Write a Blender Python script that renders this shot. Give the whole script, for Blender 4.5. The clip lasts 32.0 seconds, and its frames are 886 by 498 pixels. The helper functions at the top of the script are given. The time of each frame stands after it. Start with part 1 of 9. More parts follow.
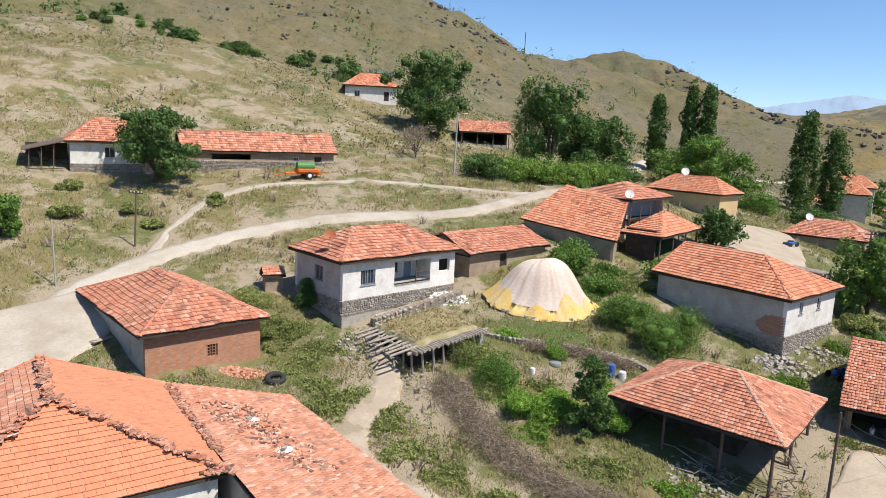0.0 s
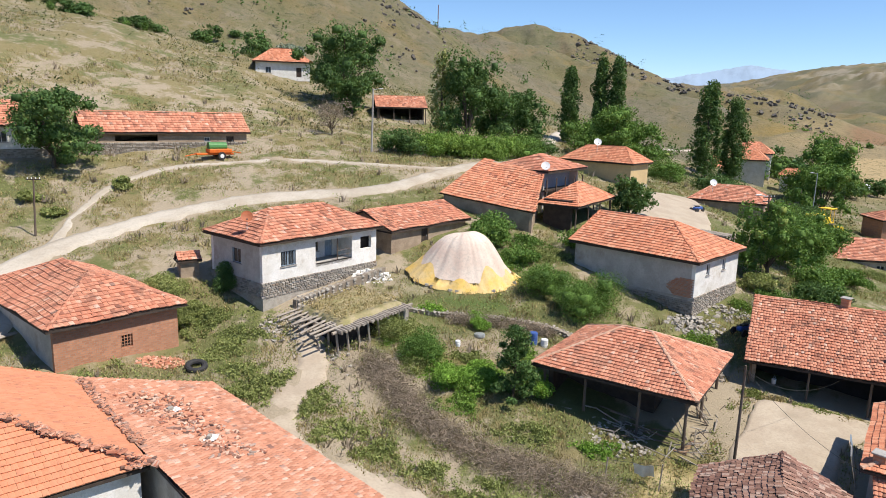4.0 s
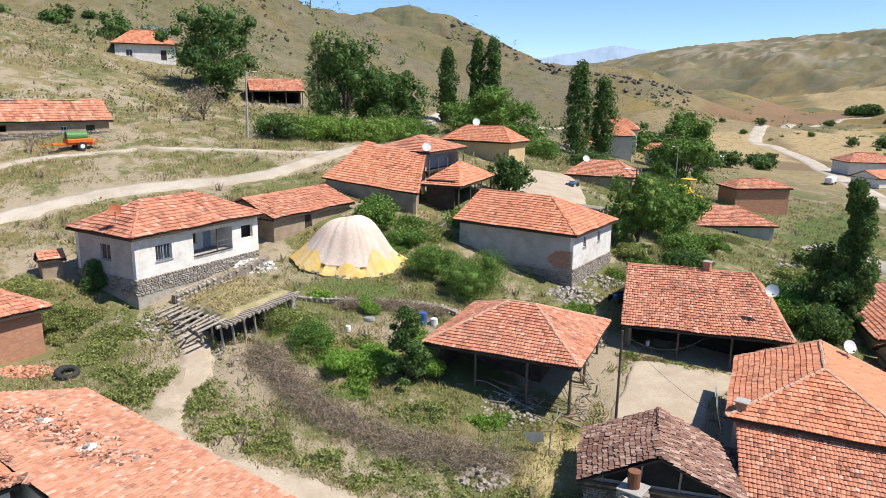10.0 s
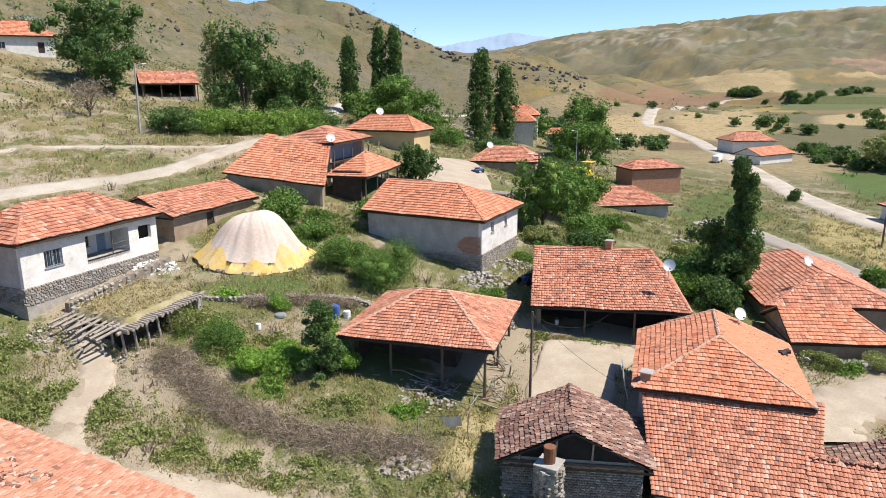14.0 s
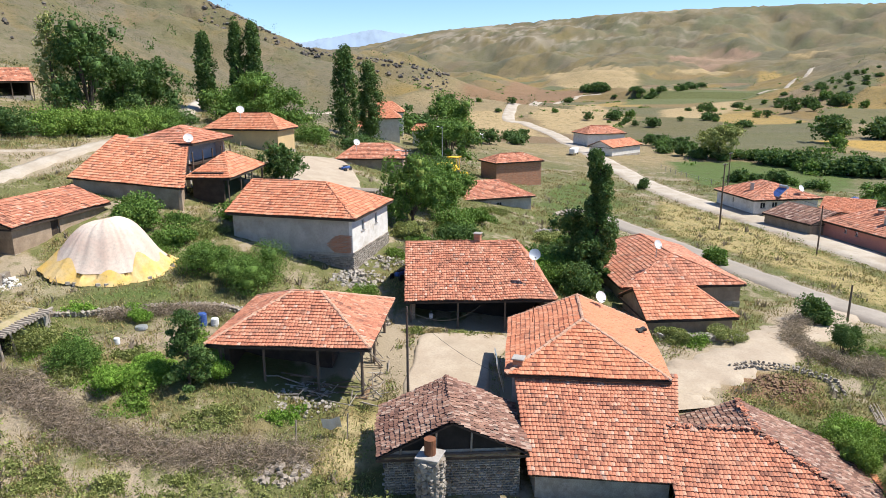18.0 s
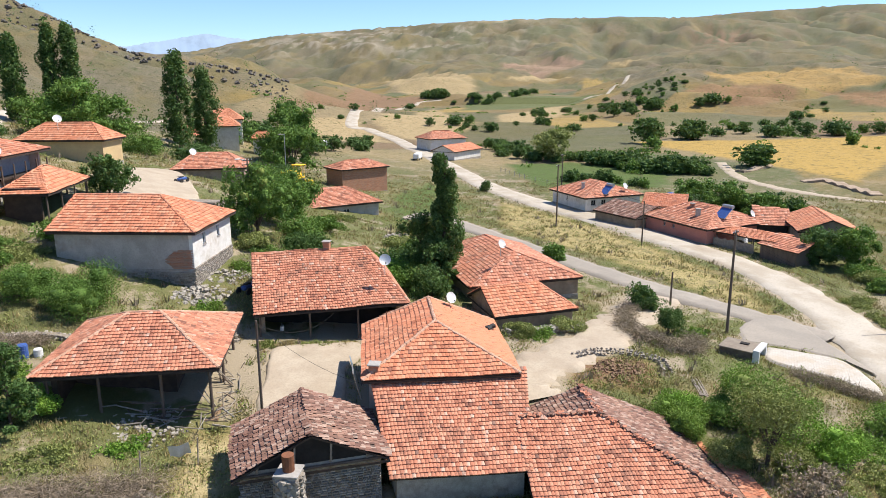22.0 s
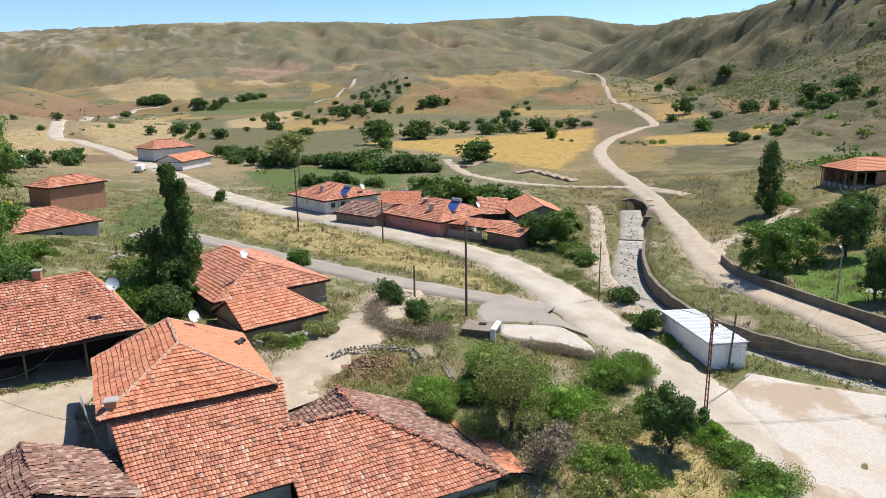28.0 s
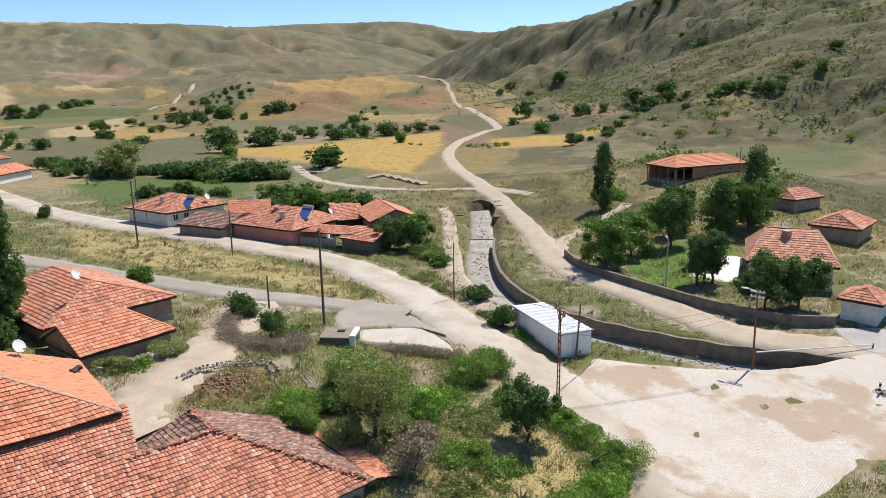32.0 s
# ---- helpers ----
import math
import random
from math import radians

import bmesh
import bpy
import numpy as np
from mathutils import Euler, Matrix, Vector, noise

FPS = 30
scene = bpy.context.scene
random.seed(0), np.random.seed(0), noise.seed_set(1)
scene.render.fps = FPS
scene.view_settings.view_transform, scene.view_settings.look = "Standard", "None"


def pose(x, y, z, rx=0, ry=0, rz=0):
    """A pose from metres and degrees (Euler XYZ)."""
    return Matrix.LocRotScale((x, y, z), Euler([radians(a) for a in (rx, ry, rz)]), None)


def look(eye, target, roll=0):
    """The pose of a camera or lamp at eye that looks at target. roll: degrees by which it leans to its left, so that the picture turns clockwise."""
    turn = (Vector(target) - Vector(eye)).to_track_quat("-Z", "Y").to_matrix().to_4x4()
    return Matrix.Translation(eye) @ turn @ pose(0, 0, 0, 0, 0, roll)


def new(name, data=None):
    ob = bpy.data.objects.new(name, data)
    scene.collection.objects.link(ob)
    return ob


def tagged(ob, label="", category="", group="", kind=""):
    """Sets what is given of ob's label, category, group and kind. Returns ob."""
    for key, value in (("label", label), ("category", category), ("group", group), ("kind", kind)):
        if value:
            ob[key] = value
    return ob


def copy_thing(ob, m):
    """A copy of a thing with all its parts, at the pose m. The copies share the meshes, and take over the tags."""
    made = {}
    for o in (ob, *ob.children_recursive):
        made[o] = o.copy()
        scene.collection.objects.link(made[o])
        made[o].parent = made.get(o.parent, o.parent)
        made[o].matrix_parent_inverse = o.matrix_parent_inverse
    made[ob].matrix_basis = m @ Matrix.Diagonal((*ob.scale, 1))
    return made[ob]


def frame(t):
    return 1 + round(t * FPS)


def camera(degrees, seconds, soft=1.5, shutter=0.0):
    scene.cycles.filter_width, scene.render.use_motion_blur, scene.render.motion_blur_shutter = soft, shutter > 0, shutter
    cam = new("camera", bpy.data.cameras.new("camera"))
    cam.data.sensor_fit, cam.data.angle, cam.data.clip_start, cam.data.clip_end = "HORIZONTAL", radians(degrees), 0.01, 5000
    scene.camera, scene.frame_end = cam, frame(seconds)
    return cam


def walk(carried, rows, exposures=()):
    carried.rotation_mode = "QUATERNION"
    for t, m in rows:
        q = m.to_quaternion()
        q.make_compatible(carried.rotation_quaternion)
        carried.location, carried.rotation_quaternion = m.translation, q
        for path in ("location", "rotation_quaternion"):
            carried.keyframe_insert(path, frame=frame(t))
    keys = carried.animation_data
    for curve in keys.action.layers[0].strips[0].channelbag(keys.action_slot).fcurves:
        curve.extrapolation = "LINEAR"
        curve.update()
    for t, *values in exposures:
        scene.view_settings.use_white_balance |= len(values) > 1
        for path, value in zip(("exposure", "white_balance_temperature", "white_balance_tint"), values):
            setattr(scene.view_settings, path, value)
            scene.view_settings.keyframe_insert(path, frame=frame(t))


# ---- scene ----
cam = camera(65.03, 32.0, 0.9)
EYE = Vector((0.0, 0.0, 25.0))
# seconds, yaw, pitch, roll of a camera that hovers and turns
TURNS = [
    (0.0, -0.80, -9.89, 2.77),
    (0.5, -1.91, -10.65, 2.74),
    (1.0, -2.87, -11.16, 2.44),
    (1.5, -3.76, -11.18, 2.27),
    (2.0, -4.30, -11.24, 2.19),
    (2.5, -4.79, -11.51, 2.13),
    (3.0, -5.44, -11.59, 1.89),
    (3.5, -6.54, -11.53, 1.80),
    (5.5, -9.12, -12.10, 1.68),
    (6.0, -9.75, -12.03, 1.77),
    (6.5, -10.39, -12.26, 1.56),
    (7.0, -11.17, -12.53, 1.43),
    (7.5, -11.96, -12.51, 1.37),
    (8.0, -12.85, -12.53, 1.24),
    (8.5, -13.53, -12.49, 1.13),
    (9.0, -14.53, -12.39, 1.33),
    (9.5, -15.66, -12.85, 1.33),
    (10.0, -17.06, -12.83, 0.87),
    (10.5, -18.25, -12.92, 0.92),
    (11.0, -18.51, -12.91, 0.73),
    (11.5, -19.51, -12.94, 0.64),
    (12.0, -20.49, -13.04, 0.52),
    (12.5, -21.54, -13.19, 0.44),
    (13.0, -22.44, -13.34, 0.24),
    (13.5, -23.29, -13.45, 0.06),
    (14.0, -24.67, -13.66, -0.14),
    (14.5, -25.87, -13.66, -0.08),
    (16.5, -29.90, -13.72, 0.34),
    (17.0, -31.82, -13.67, 0.20),
    (17.5, -33.62, -13.48, 0.08),
    (18.0, -35.54, -13.94, -0.23),
    (18.5, -37.56, -13.82, -0.34),
    (19.0, -39.36, -13.72, 0.07),
    (19.5, -41.07, -13.56, 0.11),
    (20.0, -42.89, -13.89, -0.43),
    (20.5, -44.05, -13.80, -0.44),
    (21.0, -45.40, -13.78, -0.61),
    (21.5, -46.70, -13.21, -0.52),
    (22.0, -48.23, -13.48, -0.17),
    (22.5, -51.21, -14.56, -0.42),
    (23.0, -53.77, -14.43, -0.48),
    (23.5, -55.46, -14.06, -0.86),
    (24.0, -56.98, -14.08, -0.75),
    (24.5, -58.01, -14.18, -0.89),
    (25.0, -59.66, -14.24, -0.72),
    (25.5, -61.68, -13.97, -0.96),
    (27.5, -68.05, -13.11, -0.81),
    (28.0, -69.63, -13.34, -0.72),
    (28.5, -71.57, -13.45, -0.99),
    (29.0, -72.89, -13.39, -0.92),
    (29.5, -74.68, -13.71, -0.99),
    (30.0, -76.70, -13.56, -0.88),
    (30.5, -77.31, -12.98, -0.58),
    (31.0, -77.77, -12.70, -1.13),
    (31.5, -79.50, -12.28, -0.92),
    (32.0, -81.87, -13.10, -0.79),
]


def aim(yaw, pitch):
    y, p = radians(yaw), radians(pitch)
    return EYE + 10 * Vector((-math.sin(y) * math.cos(p), math.cos(y) * math.cos(p), math.sin(p)))


walk(cam, [(t, look(EYE, aim(yaw, pitch), roll)) for t, yaw, pitch, roll in TURNS],
     [(0.0, 0.34), (3.0, 0.36), (7.0, 0.41), (13.0, 0.48), (19.0, 0.55), (22.0, 0.54), (25.0, 0.48), (28.0, 0.40), (32.0, 0.33)])

# ---- light ----
SUN_AZ, SUN_EL = 122.0, 58.0
world = bpy.data.worlds.new("sky")
scene.world = world
world.use_nodes = True
wn = world.node_tree.nodes
sky = wn.new("ShaderNodeTexSky")
sky.sky_type, sky.sun_disc = "NISHITA", False
sky.sun_elevation, sky.sun_rotation = radians(SUN_EL), radians(SUN_AZ)
sky.altitude, sky.air_density, sky.dust_density, sky.ozone_density = 1500.0, 0.95, 0.02, 7.0
wn["Background"].inputs["Strength"].default_value = 0.125
world.node_tree.links.new(sky.outputs[0], wn["Background"].inputs["Color"])
sun_data = bpy.data.lights.new("sun", "SUN")
sun_data.energy, sun_data.angle, sun_data.color = 5.0, radians(0.53), (1.0, 0.93, 0.84)
sun = new("sun", sun_data)
sx, sy = math.sin(radians(SUN_AZ)) * math.cos(radians(SUN_EL)), math.cos(radians(SUN_AZ)) * math.cos(radians(SUN_EL))
sun.matrix_world = look((sx * 100, sy * 100, 100 * math.sin(radians(SUN_EL))), (0, 0, 0))

# ---- materials ----


class Nodes:
    """A short hand for node materials."""

    def __init__(self, name, rough=0.85, metal=0.0):
        self.m = bpy.data.materials.new(name)
        self.m.use_nodes = True
        self.t = self.m.node_tree
        self.b = self.t.nodes["Principled BSDF"]
        self.b.inputs["Roughness"].default_value = rough
        self.b.inputs["Metallic"].default_value = metal
        self.b.inputs["Specular IOR Level"].default_value = 0.3
        self.pos = None

    def put(self, socket, value):
        if hasattr(value, "links"):
            self.t.links.new(value, socket)
        else:
            socket.default_value = value

    def where(self):
        if self.pos is None:
            self.pos = self.t.nodes.new("ShaderNodeNewGeometry").outputs["Position"]
        return self.pos

    def noise(self, scale, detail=4.0, rough=0.6, stretch=None):
        n = self.t.nodes.new("ShaderNodeTexNoise")
        n.inputs["Scale"].default_value, n.inputs["Detail"].default_value, n.inputs["Roughness"].default_value = scale, detail, rough
        v = self.where()
        if stretch:
            mul = self.t.nodes.new("ShaderNodeVectorMath")
            mul.operation = "MULTIPLY"
            mul.inputs[1].default_value = stretch
            self.t.links.new(v, mul.inputs[0])
            v = mul.outputs[0]
        self.t.links.new(v, n.inputs["Vector"])
        return n.outputs["Fac"]

    def ramp(self, fac, stops):
        n = self.t.nodes.new("ShaderNodeValToRGB")
        e = n.color_ramp.elements
        while len(e) < len(stops):
            e.new(0.5)
        for el, (p, c) in zip(e, stops):
            el.position, el.color = p, (*c, 1) if len(c) == 3 else c
        self.put(n.inputs["Fac"], fac)
        return n.outputs["Color"]

    def step(self, fac, lo, hi):
        n = self.t.nodes.new("ShaderNodeMapRange")
        n.interpolation_type = "SMOOTHSTEP"
        n.inputs["From Min"].default_value, n.inputs["From Max"].default_value = lo, hi
        self.put(n.inputs["Value"], fac)
        return n.outputs["Result"]

    def mix(self, fac, a, b, how="MIX"):
        n = self.t.nodes.new("ShaderNodeMix")
        n.data_type, n.blend_type = "RGBA", how
        self.put(n.inputs["Factor"], fac)
        self.put(n.inputs[6], a if hasattr(a, "links") else (*a, 1))
        self.put(n.inputs[7], b if hasattr(b, "links") else (*b, 1))
        return n.outputs[2]

    def math(self, how, a, b):
        n = self.t.nodes.new("ShaderNodeMath")
        n.operation = how
        self.put(n.inputs[0], a)
        self.put(n.inputs[1], b)
        return n.outputs[0]

    def island(self):
        return self.t.nodes.new("ShaderNodeNewGeometry").outputs["Random Per Island"]

    def single(self):
        return self.t.nodes.new("ShaderNodeObjectInfo").outputs["Random"]

    def attr(self, name):
        n = self.t.nodes.new("ShaderNodeAttribute")
        n.attribute_name = name
        return n

    def done(self, colour, bump=None, depth=0.02, strength=0.6):
        self.put(self.b.inputs["Base Color"], colour if hasattr(colour, "links") else (*colour, 1))
        if bump is not None:
            n = self.t.nodes.new("ShaderNodeBump")
            n.inputs["Distance"].default_value, n.inputs["Strength"].default_value = depth, strength
            self.put(n.inputs["Height"], bump)
            self.t.links.new(n.outputs[0], self.b.inputs["Normal"])
        return self.m


def rough_mat(name, a, b, dirt=None, scale=1.5, fine=18.0, rough=0.85, bump=0.02, metal=0.0, stretch=None):
    """Two tones by a broad noise, a fine grain over them, and stains."""
    n = Nodes(name, rough, metal)
    broad, grain = n.noise(scale, 5, stretch=stretch), n.noise(fine, 4, 0.7, stretch=stretch)
    c = n.mix(n.step(broad, 0.35, 0.65), a, b)
    c = n.mix(n.math("MULTIPLY", n.step(grain, 0.4, 0.75), 0.45), c, tuple(0.55 * v for v in a))
    if dirt:
        c = n.mix(n.math("MULTIPLY", n.step(n.noise(scale * 0.45, 6, 0.7), 0.52, 0.72), 0.75), c, dirt)
    return n.done(c, grain, bump)


def tile_mat(name, stops, single=False, moss=0.25, fade=(0.55, 0.33, 0.22)):
    """Clay tiles, each with a tone of its own, weathered in broad patches."""
    n = Nodes(name, 0.8)
    r = n.single() if single else n.island()
    c = n.ramp(r, stops)
    c = n.mix(n.math("MULTIPLY", n.step(n.noise(0.35, 4), 0.45, 0.7), 0.22), c, fade)
    g = n.noise(14, 5, 0.7)
    c = n.mix(n.math("MULTIPLY", n.step(g, 0.5, 0.72), moss), c, (0.07, 0.05, 0.04))
    stain = n.math("MULTIPLY", n.step(n.noise(0.75, 6, 0.78), 0.50, 0.66), moss * 1.6)
    c = n.mix(stain, c, (0.17, 0.085, 0.06))
    return n.done(c, g, 0.01)


ORANGE = [(0.0, (0.34, 0.118, 0.066)), (0.08, (0.48, 0.172, 0.09)), (0.4, (0.565, 0.215, 0.115)), (0.75, (0.615, 0.255, 0.14)), (0.95, (0.65, 0.315, 0.19)), (1.0, (0.26, 0.10, 0.065))]
RED = [(0.0, (0.22, 0.09, 0.06)), (0.07, (0.34, 0.13, 0.08)), (0.22, (0.46, 0.178, 0.105)), (0.65, (0.545, 0.225, 0.135)), (0.92, (0.60, 0.285, 0.18)), (0.985, (0.63, 0.42, 0.32)), (1.0, (0.16, 0.08, 0.06))]
SALMON = [(0.0, (0.42, 0.18, 0.105)), (0.4, (0.53, 0.24, 0.145)), (0.85, (0.575, 0.285, 0.185)), (0.96, (0.61, 0.41, 0.31)), (1.0, (0.23, 0.115, 0.085))]
OLD = [(0.0, (0.115, 0.064, 0.050)), (0.35, (0.215, 0.112, 0.082)), (0.7, (0.31, 0.175, 0.13)), (0.9, (0.44, 0.325, 0.26)), (1.0, (0.075, 0.05, 0.042))]
M = {}
for key, stops, moss in (("orange", ORANGE, 0.25), ("red", RED, 0.4), ("salmon", SALMON, 0.3), ("old", OLD, 0.5)):
    M[key] = tile_mat("clay_tile_" + key, stops, False, moss)
    M[key + "_one"] = tile_mat("clay_tile_piece_" + key, stops, True, moss)
SMOOTH = [(0.0, (0.55, 0.22, 0.115)), (0.9, (0.60, 0.255, 0.14)), (1.0, (0.47, 0.19, 0.11))]
M["smooth"], M["smooth_one"] = tile_mat("clay_tile_new", SMOOTH, False, 0.12, (0.56, 0.25, 0.14)), tile_mat("clay_tile_piece_new", SMOOTH, True, 0.12, (0.56, 0.25, 0.14))
M["mortared"] = rough_mat("mortared_ridge_tile", (0.55, 0.36, 0.26), (0.50, 0.28, 0.18), (0.40, 0.24, 0.17), 2.0, 16)
M["pale"] = rough_mat("bleached_tile", (0.62, 0.44, 0.33), (0.56, 0.36, 0.26), None, 3, 20)
M["plaster"] = rough_mat("white_plaster", (0.79, 0.77, 0.73), (0.68, 0.655, 0.60), (0.46, 0.40, 0.31), 1.1, 9)
# grey render, and also the painted shade side of the white house
M["greyplaster"] = rough_mat("grey_and_shade_side_plaster", (0.50, 0.47, 0.425), (0.40, 0.37, 0.33), (0.29, 0.24, 0.195), 0.9, 8)
M["mudplaster"] = rough_mat("mud_plaster", (0.40, 0.31, 0.225), (0.29, 0.22, 0.155), (0.19, 0.135, 0.095), 1.0, 7, bump=0.04)
M["yellow"] = rough_mat("ochre_plaster", (0.62, 0.46, 0.24), (0.55, 0.40, 0.22), (0.35, 0.27, 0.18), 0.6, 12)
M["pink"] = rough_mat("pink_plaster", (0.62, 0.26, 0.20), (0.56, 0.24, 0.19), (0.38, 0.22, 0.18), 0.6, 12)
M["stone"] = rough_mat("field_stone", (0.42, 0.385, 0.33), (0.32, 0.29, 0.245), (0.16, 0.14, 0.12), 2.2, 12, bump=0.05)
M["joint"] = rough_mat("mortar", (0.27, 0.23, 0.18), (0.22, 0.18, 0.14), None, 2.0, 20)


def brick_mat():
    """Courses of clay bricks with pale joints, stained in patches."""
    n = Nodes("clay_brick", 0.9)
    sep = n.t.nodes.new("ShaderNodeSeparateXYZ")
    n.t.links.new(n.where(), sep.inputs[0])
    along = n.math("ADD", n.math("MULTIPLY", sep.outputs[0], 0.71), n.math("MULTIPLY", sep.outputs[1], 0.70))
    join = n.t.nodes.new("ShaderNodeCombineXYZ")
    n.put(join.inputs[0], along)
    n.put(join.inputs[1], sep.outputs[2])
    b = n.t.nodes.new("ShaderNodeTexBrick")
    b.inputs["Scale"].default_value = 1.0
    b.inputs["Brick Width"].default_value, b.inputs["Row Height"].default_value, b.inputs["Mortar Size"].default_value = 0.30, 0.145, 0.014
    b.inputs["Color1"].default_value, b.inputs["Color2"].default_value, b.inputs["Mortar"].default_value = (0.56, 0.27, 0.155, 1), (0.42, 0.185, 0.105, 1), (0.36, 0.26, 0.19, 1)
    n.t.links.new(join.outputs[0], b.inputs["Vector"])
    g = n.noise(9, 5, 0.7)
    c = n.mix(n.math("MULTIPLY", n.step(n.noise(0.8, 5), 0.45, 0.7), 0.45), b.outputs["Color"], (0.36, 0.20, 0.125))
    return n.done(n.mix(n.math("MULTIPLY", g, 0.3), c, (0.26, 0.13, 0.08)), b.outputs["Fac"], 0.01)


M["brick"] = brick_mat()
M["dung"] = rough_mat("dung_and_straw", (0.24, 0.15, 0.09), (0.18, 0.11, 0.07), (0.38, 0.28, 0.15), 1.2, 8)
M["wood"] = rough_mat("grey_timber", (0.17, 0.13, 0.10), (0.12, 0.09, 0.07), None, 2.0, 30, stretch=(1, 1, 0.15))
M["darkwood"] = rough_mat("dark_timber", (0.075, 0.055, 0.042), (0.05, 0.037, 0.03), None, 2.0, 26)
M["dryer"] = rough_mat("bleached_wood", (0.38, 0.33, 0.27), (0.28, 0.24, 0.20), None, 3.0, 30)
M["road"] = rough_mat("pale_gravel", (0.48, 0.43, 0.355), (0.38, 0.325, 0.25), (0.30, 0.24, 0.17), 0.22, 4.5, bump=0.04)
M["asphalt"] = rough_mat("worn_asphalt", (0.33, 0.29, 0.24), (0.28, 0.25, 0.21), (0.38, 0.34, 0.28), 0.2, 5, bump=0.02)
M["concrete"] = rough_mat("concrete", (0.40, 0.38, 0.35), (0.33, 0.31, 0.285), (0.2, 0.18, 0.16), 0.5, 8)
M["dirt"] = rough_mat("trodden_earth", (0.44, 0.37, 0.28), (0.38, 0.31, 0.23), (0.30, 0.25, 0.18), 0.5, 6, bump=0.03)
M["white"] = rough_mat("white_paint", (0.80, 0.80, 0.79), (0.74, 0.74, 0.73), (0.5, 0.48, 0.45), 0.8, 20, rough=0.5, bump=0.003)
M["metal"] = rough_mat("galvanised_sheet", (0.55, 0.57, 0.58), (0.48, 0.50, 0.51), None, 1.0, 20, rough=0.45, bump=0.002, metal=0.6)
M["rust"] = rough_mat("rusty_steel", (0.24, 0.10, 0.05), (0.16, 0.07, 0.04), None, 3, 25)
# near-black that paints the shade inside openings
M["dark"] = rough_mat("interior_shade_black", (0.03, 0.027, 0.025), (0.02, 0.018, 0.017), None, 1, 8)
M["fabric"] = rough_mat("pale_tarpaulin", (0.66, 0.56, 0.47), (0.62, 0.47, 0.38), None, 0.5, 5, rough=0.7)
M["fabric2"] = rough_mat("yellow_tarpaulin", (0.68, 0.45, 0.12), (0.64, 0.48, 0.24), None, 0.8, 5, rough=0.7)
M["bluepaint"] = rough_mat("blue_paint", (0.06, 0.13, 0.38), (0.05, 0.10, 0.30), None, 3, 20, rough=0.5)
M["orangepaint"] = rough_mat("orange_paint", (0.75, 0.16, 0.02), (0.65, 0.13, 0.02), None, 3, 20, rough=0.5)
M["fadedorange"] = rough_mat("faded_orange_paint", (0.42, 0.13, 0.055), (0.35, 0.11, 0.05), None, 3, 20, rough=0.6)
M["greenpaint"] = rough_mat("green_paint", (0.08, 0.25, 0.07), (0.07, 0.2, 0.06), None, 3, 20, rough=0.5)
M["yellowpaint"] = rough_mat("yellow_paint", (0.80, 0.55, 0.03), (0.70, 0.46, 0.03), None, 3, 20, rough=0.5)
M["rubber"] = rough_mat("black_rubber", (0.03, 0.03, 0.03), (0.045, 0.042, 0.04), None, 4, 30, rough=0.7)
M["bluegrey"] = rough_mat("pale_blue_paint", (0.30, 0.38, 0.46), (0.25, 0.32, 0.40), None, 3, 20, rough=0.5)
M["glass"] = rough_mat("dusty_window_glass", (0.05, 0.055, 0.06), (0.035, 0.04, 0.045), None, 1, 8, rough=0.15, bump=0.001)

# ---- ground ----
HILLS = [
    (-27.8, 329.8, 74.7, 195.5, 150.1, 7.6),
    (-1.8, 384.5, 49.3, 93.4, 117.5, 30.5),
    (13.9, 447.4, 38.3, 54.7, 170.1, 63.4),
    (14.0, 638.7, 84.0, 141.5, 128.5, 33.5),
    (21.3, 568.1, 15.7, 157.8, 35, -18.6),
    (32.7, 538.7, 18.9, 73.5, 39.7, 13.9),
    (118, 520, 75, 220, 140, 0),
]
# crests as they run across the view: azimuth, distance, rise over the eye in degrees
PLATEAU = [(18, 2500, 0.2), (22, 2500, 1.0), (25.2, 2500, 1.65), (27.5, 2450, 2.1), (29.4, 2400, 2.4), (31.8, 2400, 2.9), (34.6, 2400, 3.4), (36.4, 2400, 3.62), (40, 2400, 3.95), (44.3, 2350, 4.27), (48.8, 2350, 4.57), (53, 2400, 4.74), (57, 2450, 4.8), (62, 2500, 4.8), (66, 2600, 4.7), (70, 2700, 4.5), (74, 2750, 4.0), (79, 2750, 3.0), (84, 2700, 1.5)]
BLUE_HILLS = [(58, 3800, 3.6), (64, 3850, 4.5), (69.2, 3900, 4.8), (73, 3900, 4.95), (77, 3900, 5.1), (79, 3900, 5.05), (81, 3900, 4.8), (82.7, 3900, 4.45), (86, 3800, 4.15), (90, 3700, 3.9), (98, 3600, 3.5), (112, 3600, 3.0)]
RIGHT_HILLS = [(80, 1750, 1.4), (83.5, 1600, 3.2), (85.5, 1500, 4.0), (88.3, 1400, 4.6), (90, 1300, 4.7), (91.7, 1250, 4.78), (94.2, 1150, 5.5), (96.7, 1080, 6.25), (100, 1000, 7.4), (106, 900, 9.0), (114, 850, 10.0), (126, 850, 10.0)]
ROCKY_SPUR = [(19, 640, 3.2), (22, 640, 2.6), (25.7, 650, 2.15), (29, 660, 2.05), (32.6, 680, 1.85), (34.4, 700, 1.2), (36, 720, 0.0), (38, 730, -1.4), (40, 740, -2.0)]
PLOUGHED_MOUND = [(33, 1050, -0.6), (36, 1050, 0.35), (38.2, 1050, 0.45), (40.5, 1050, -0.1), (43, 1060, -0.9)]
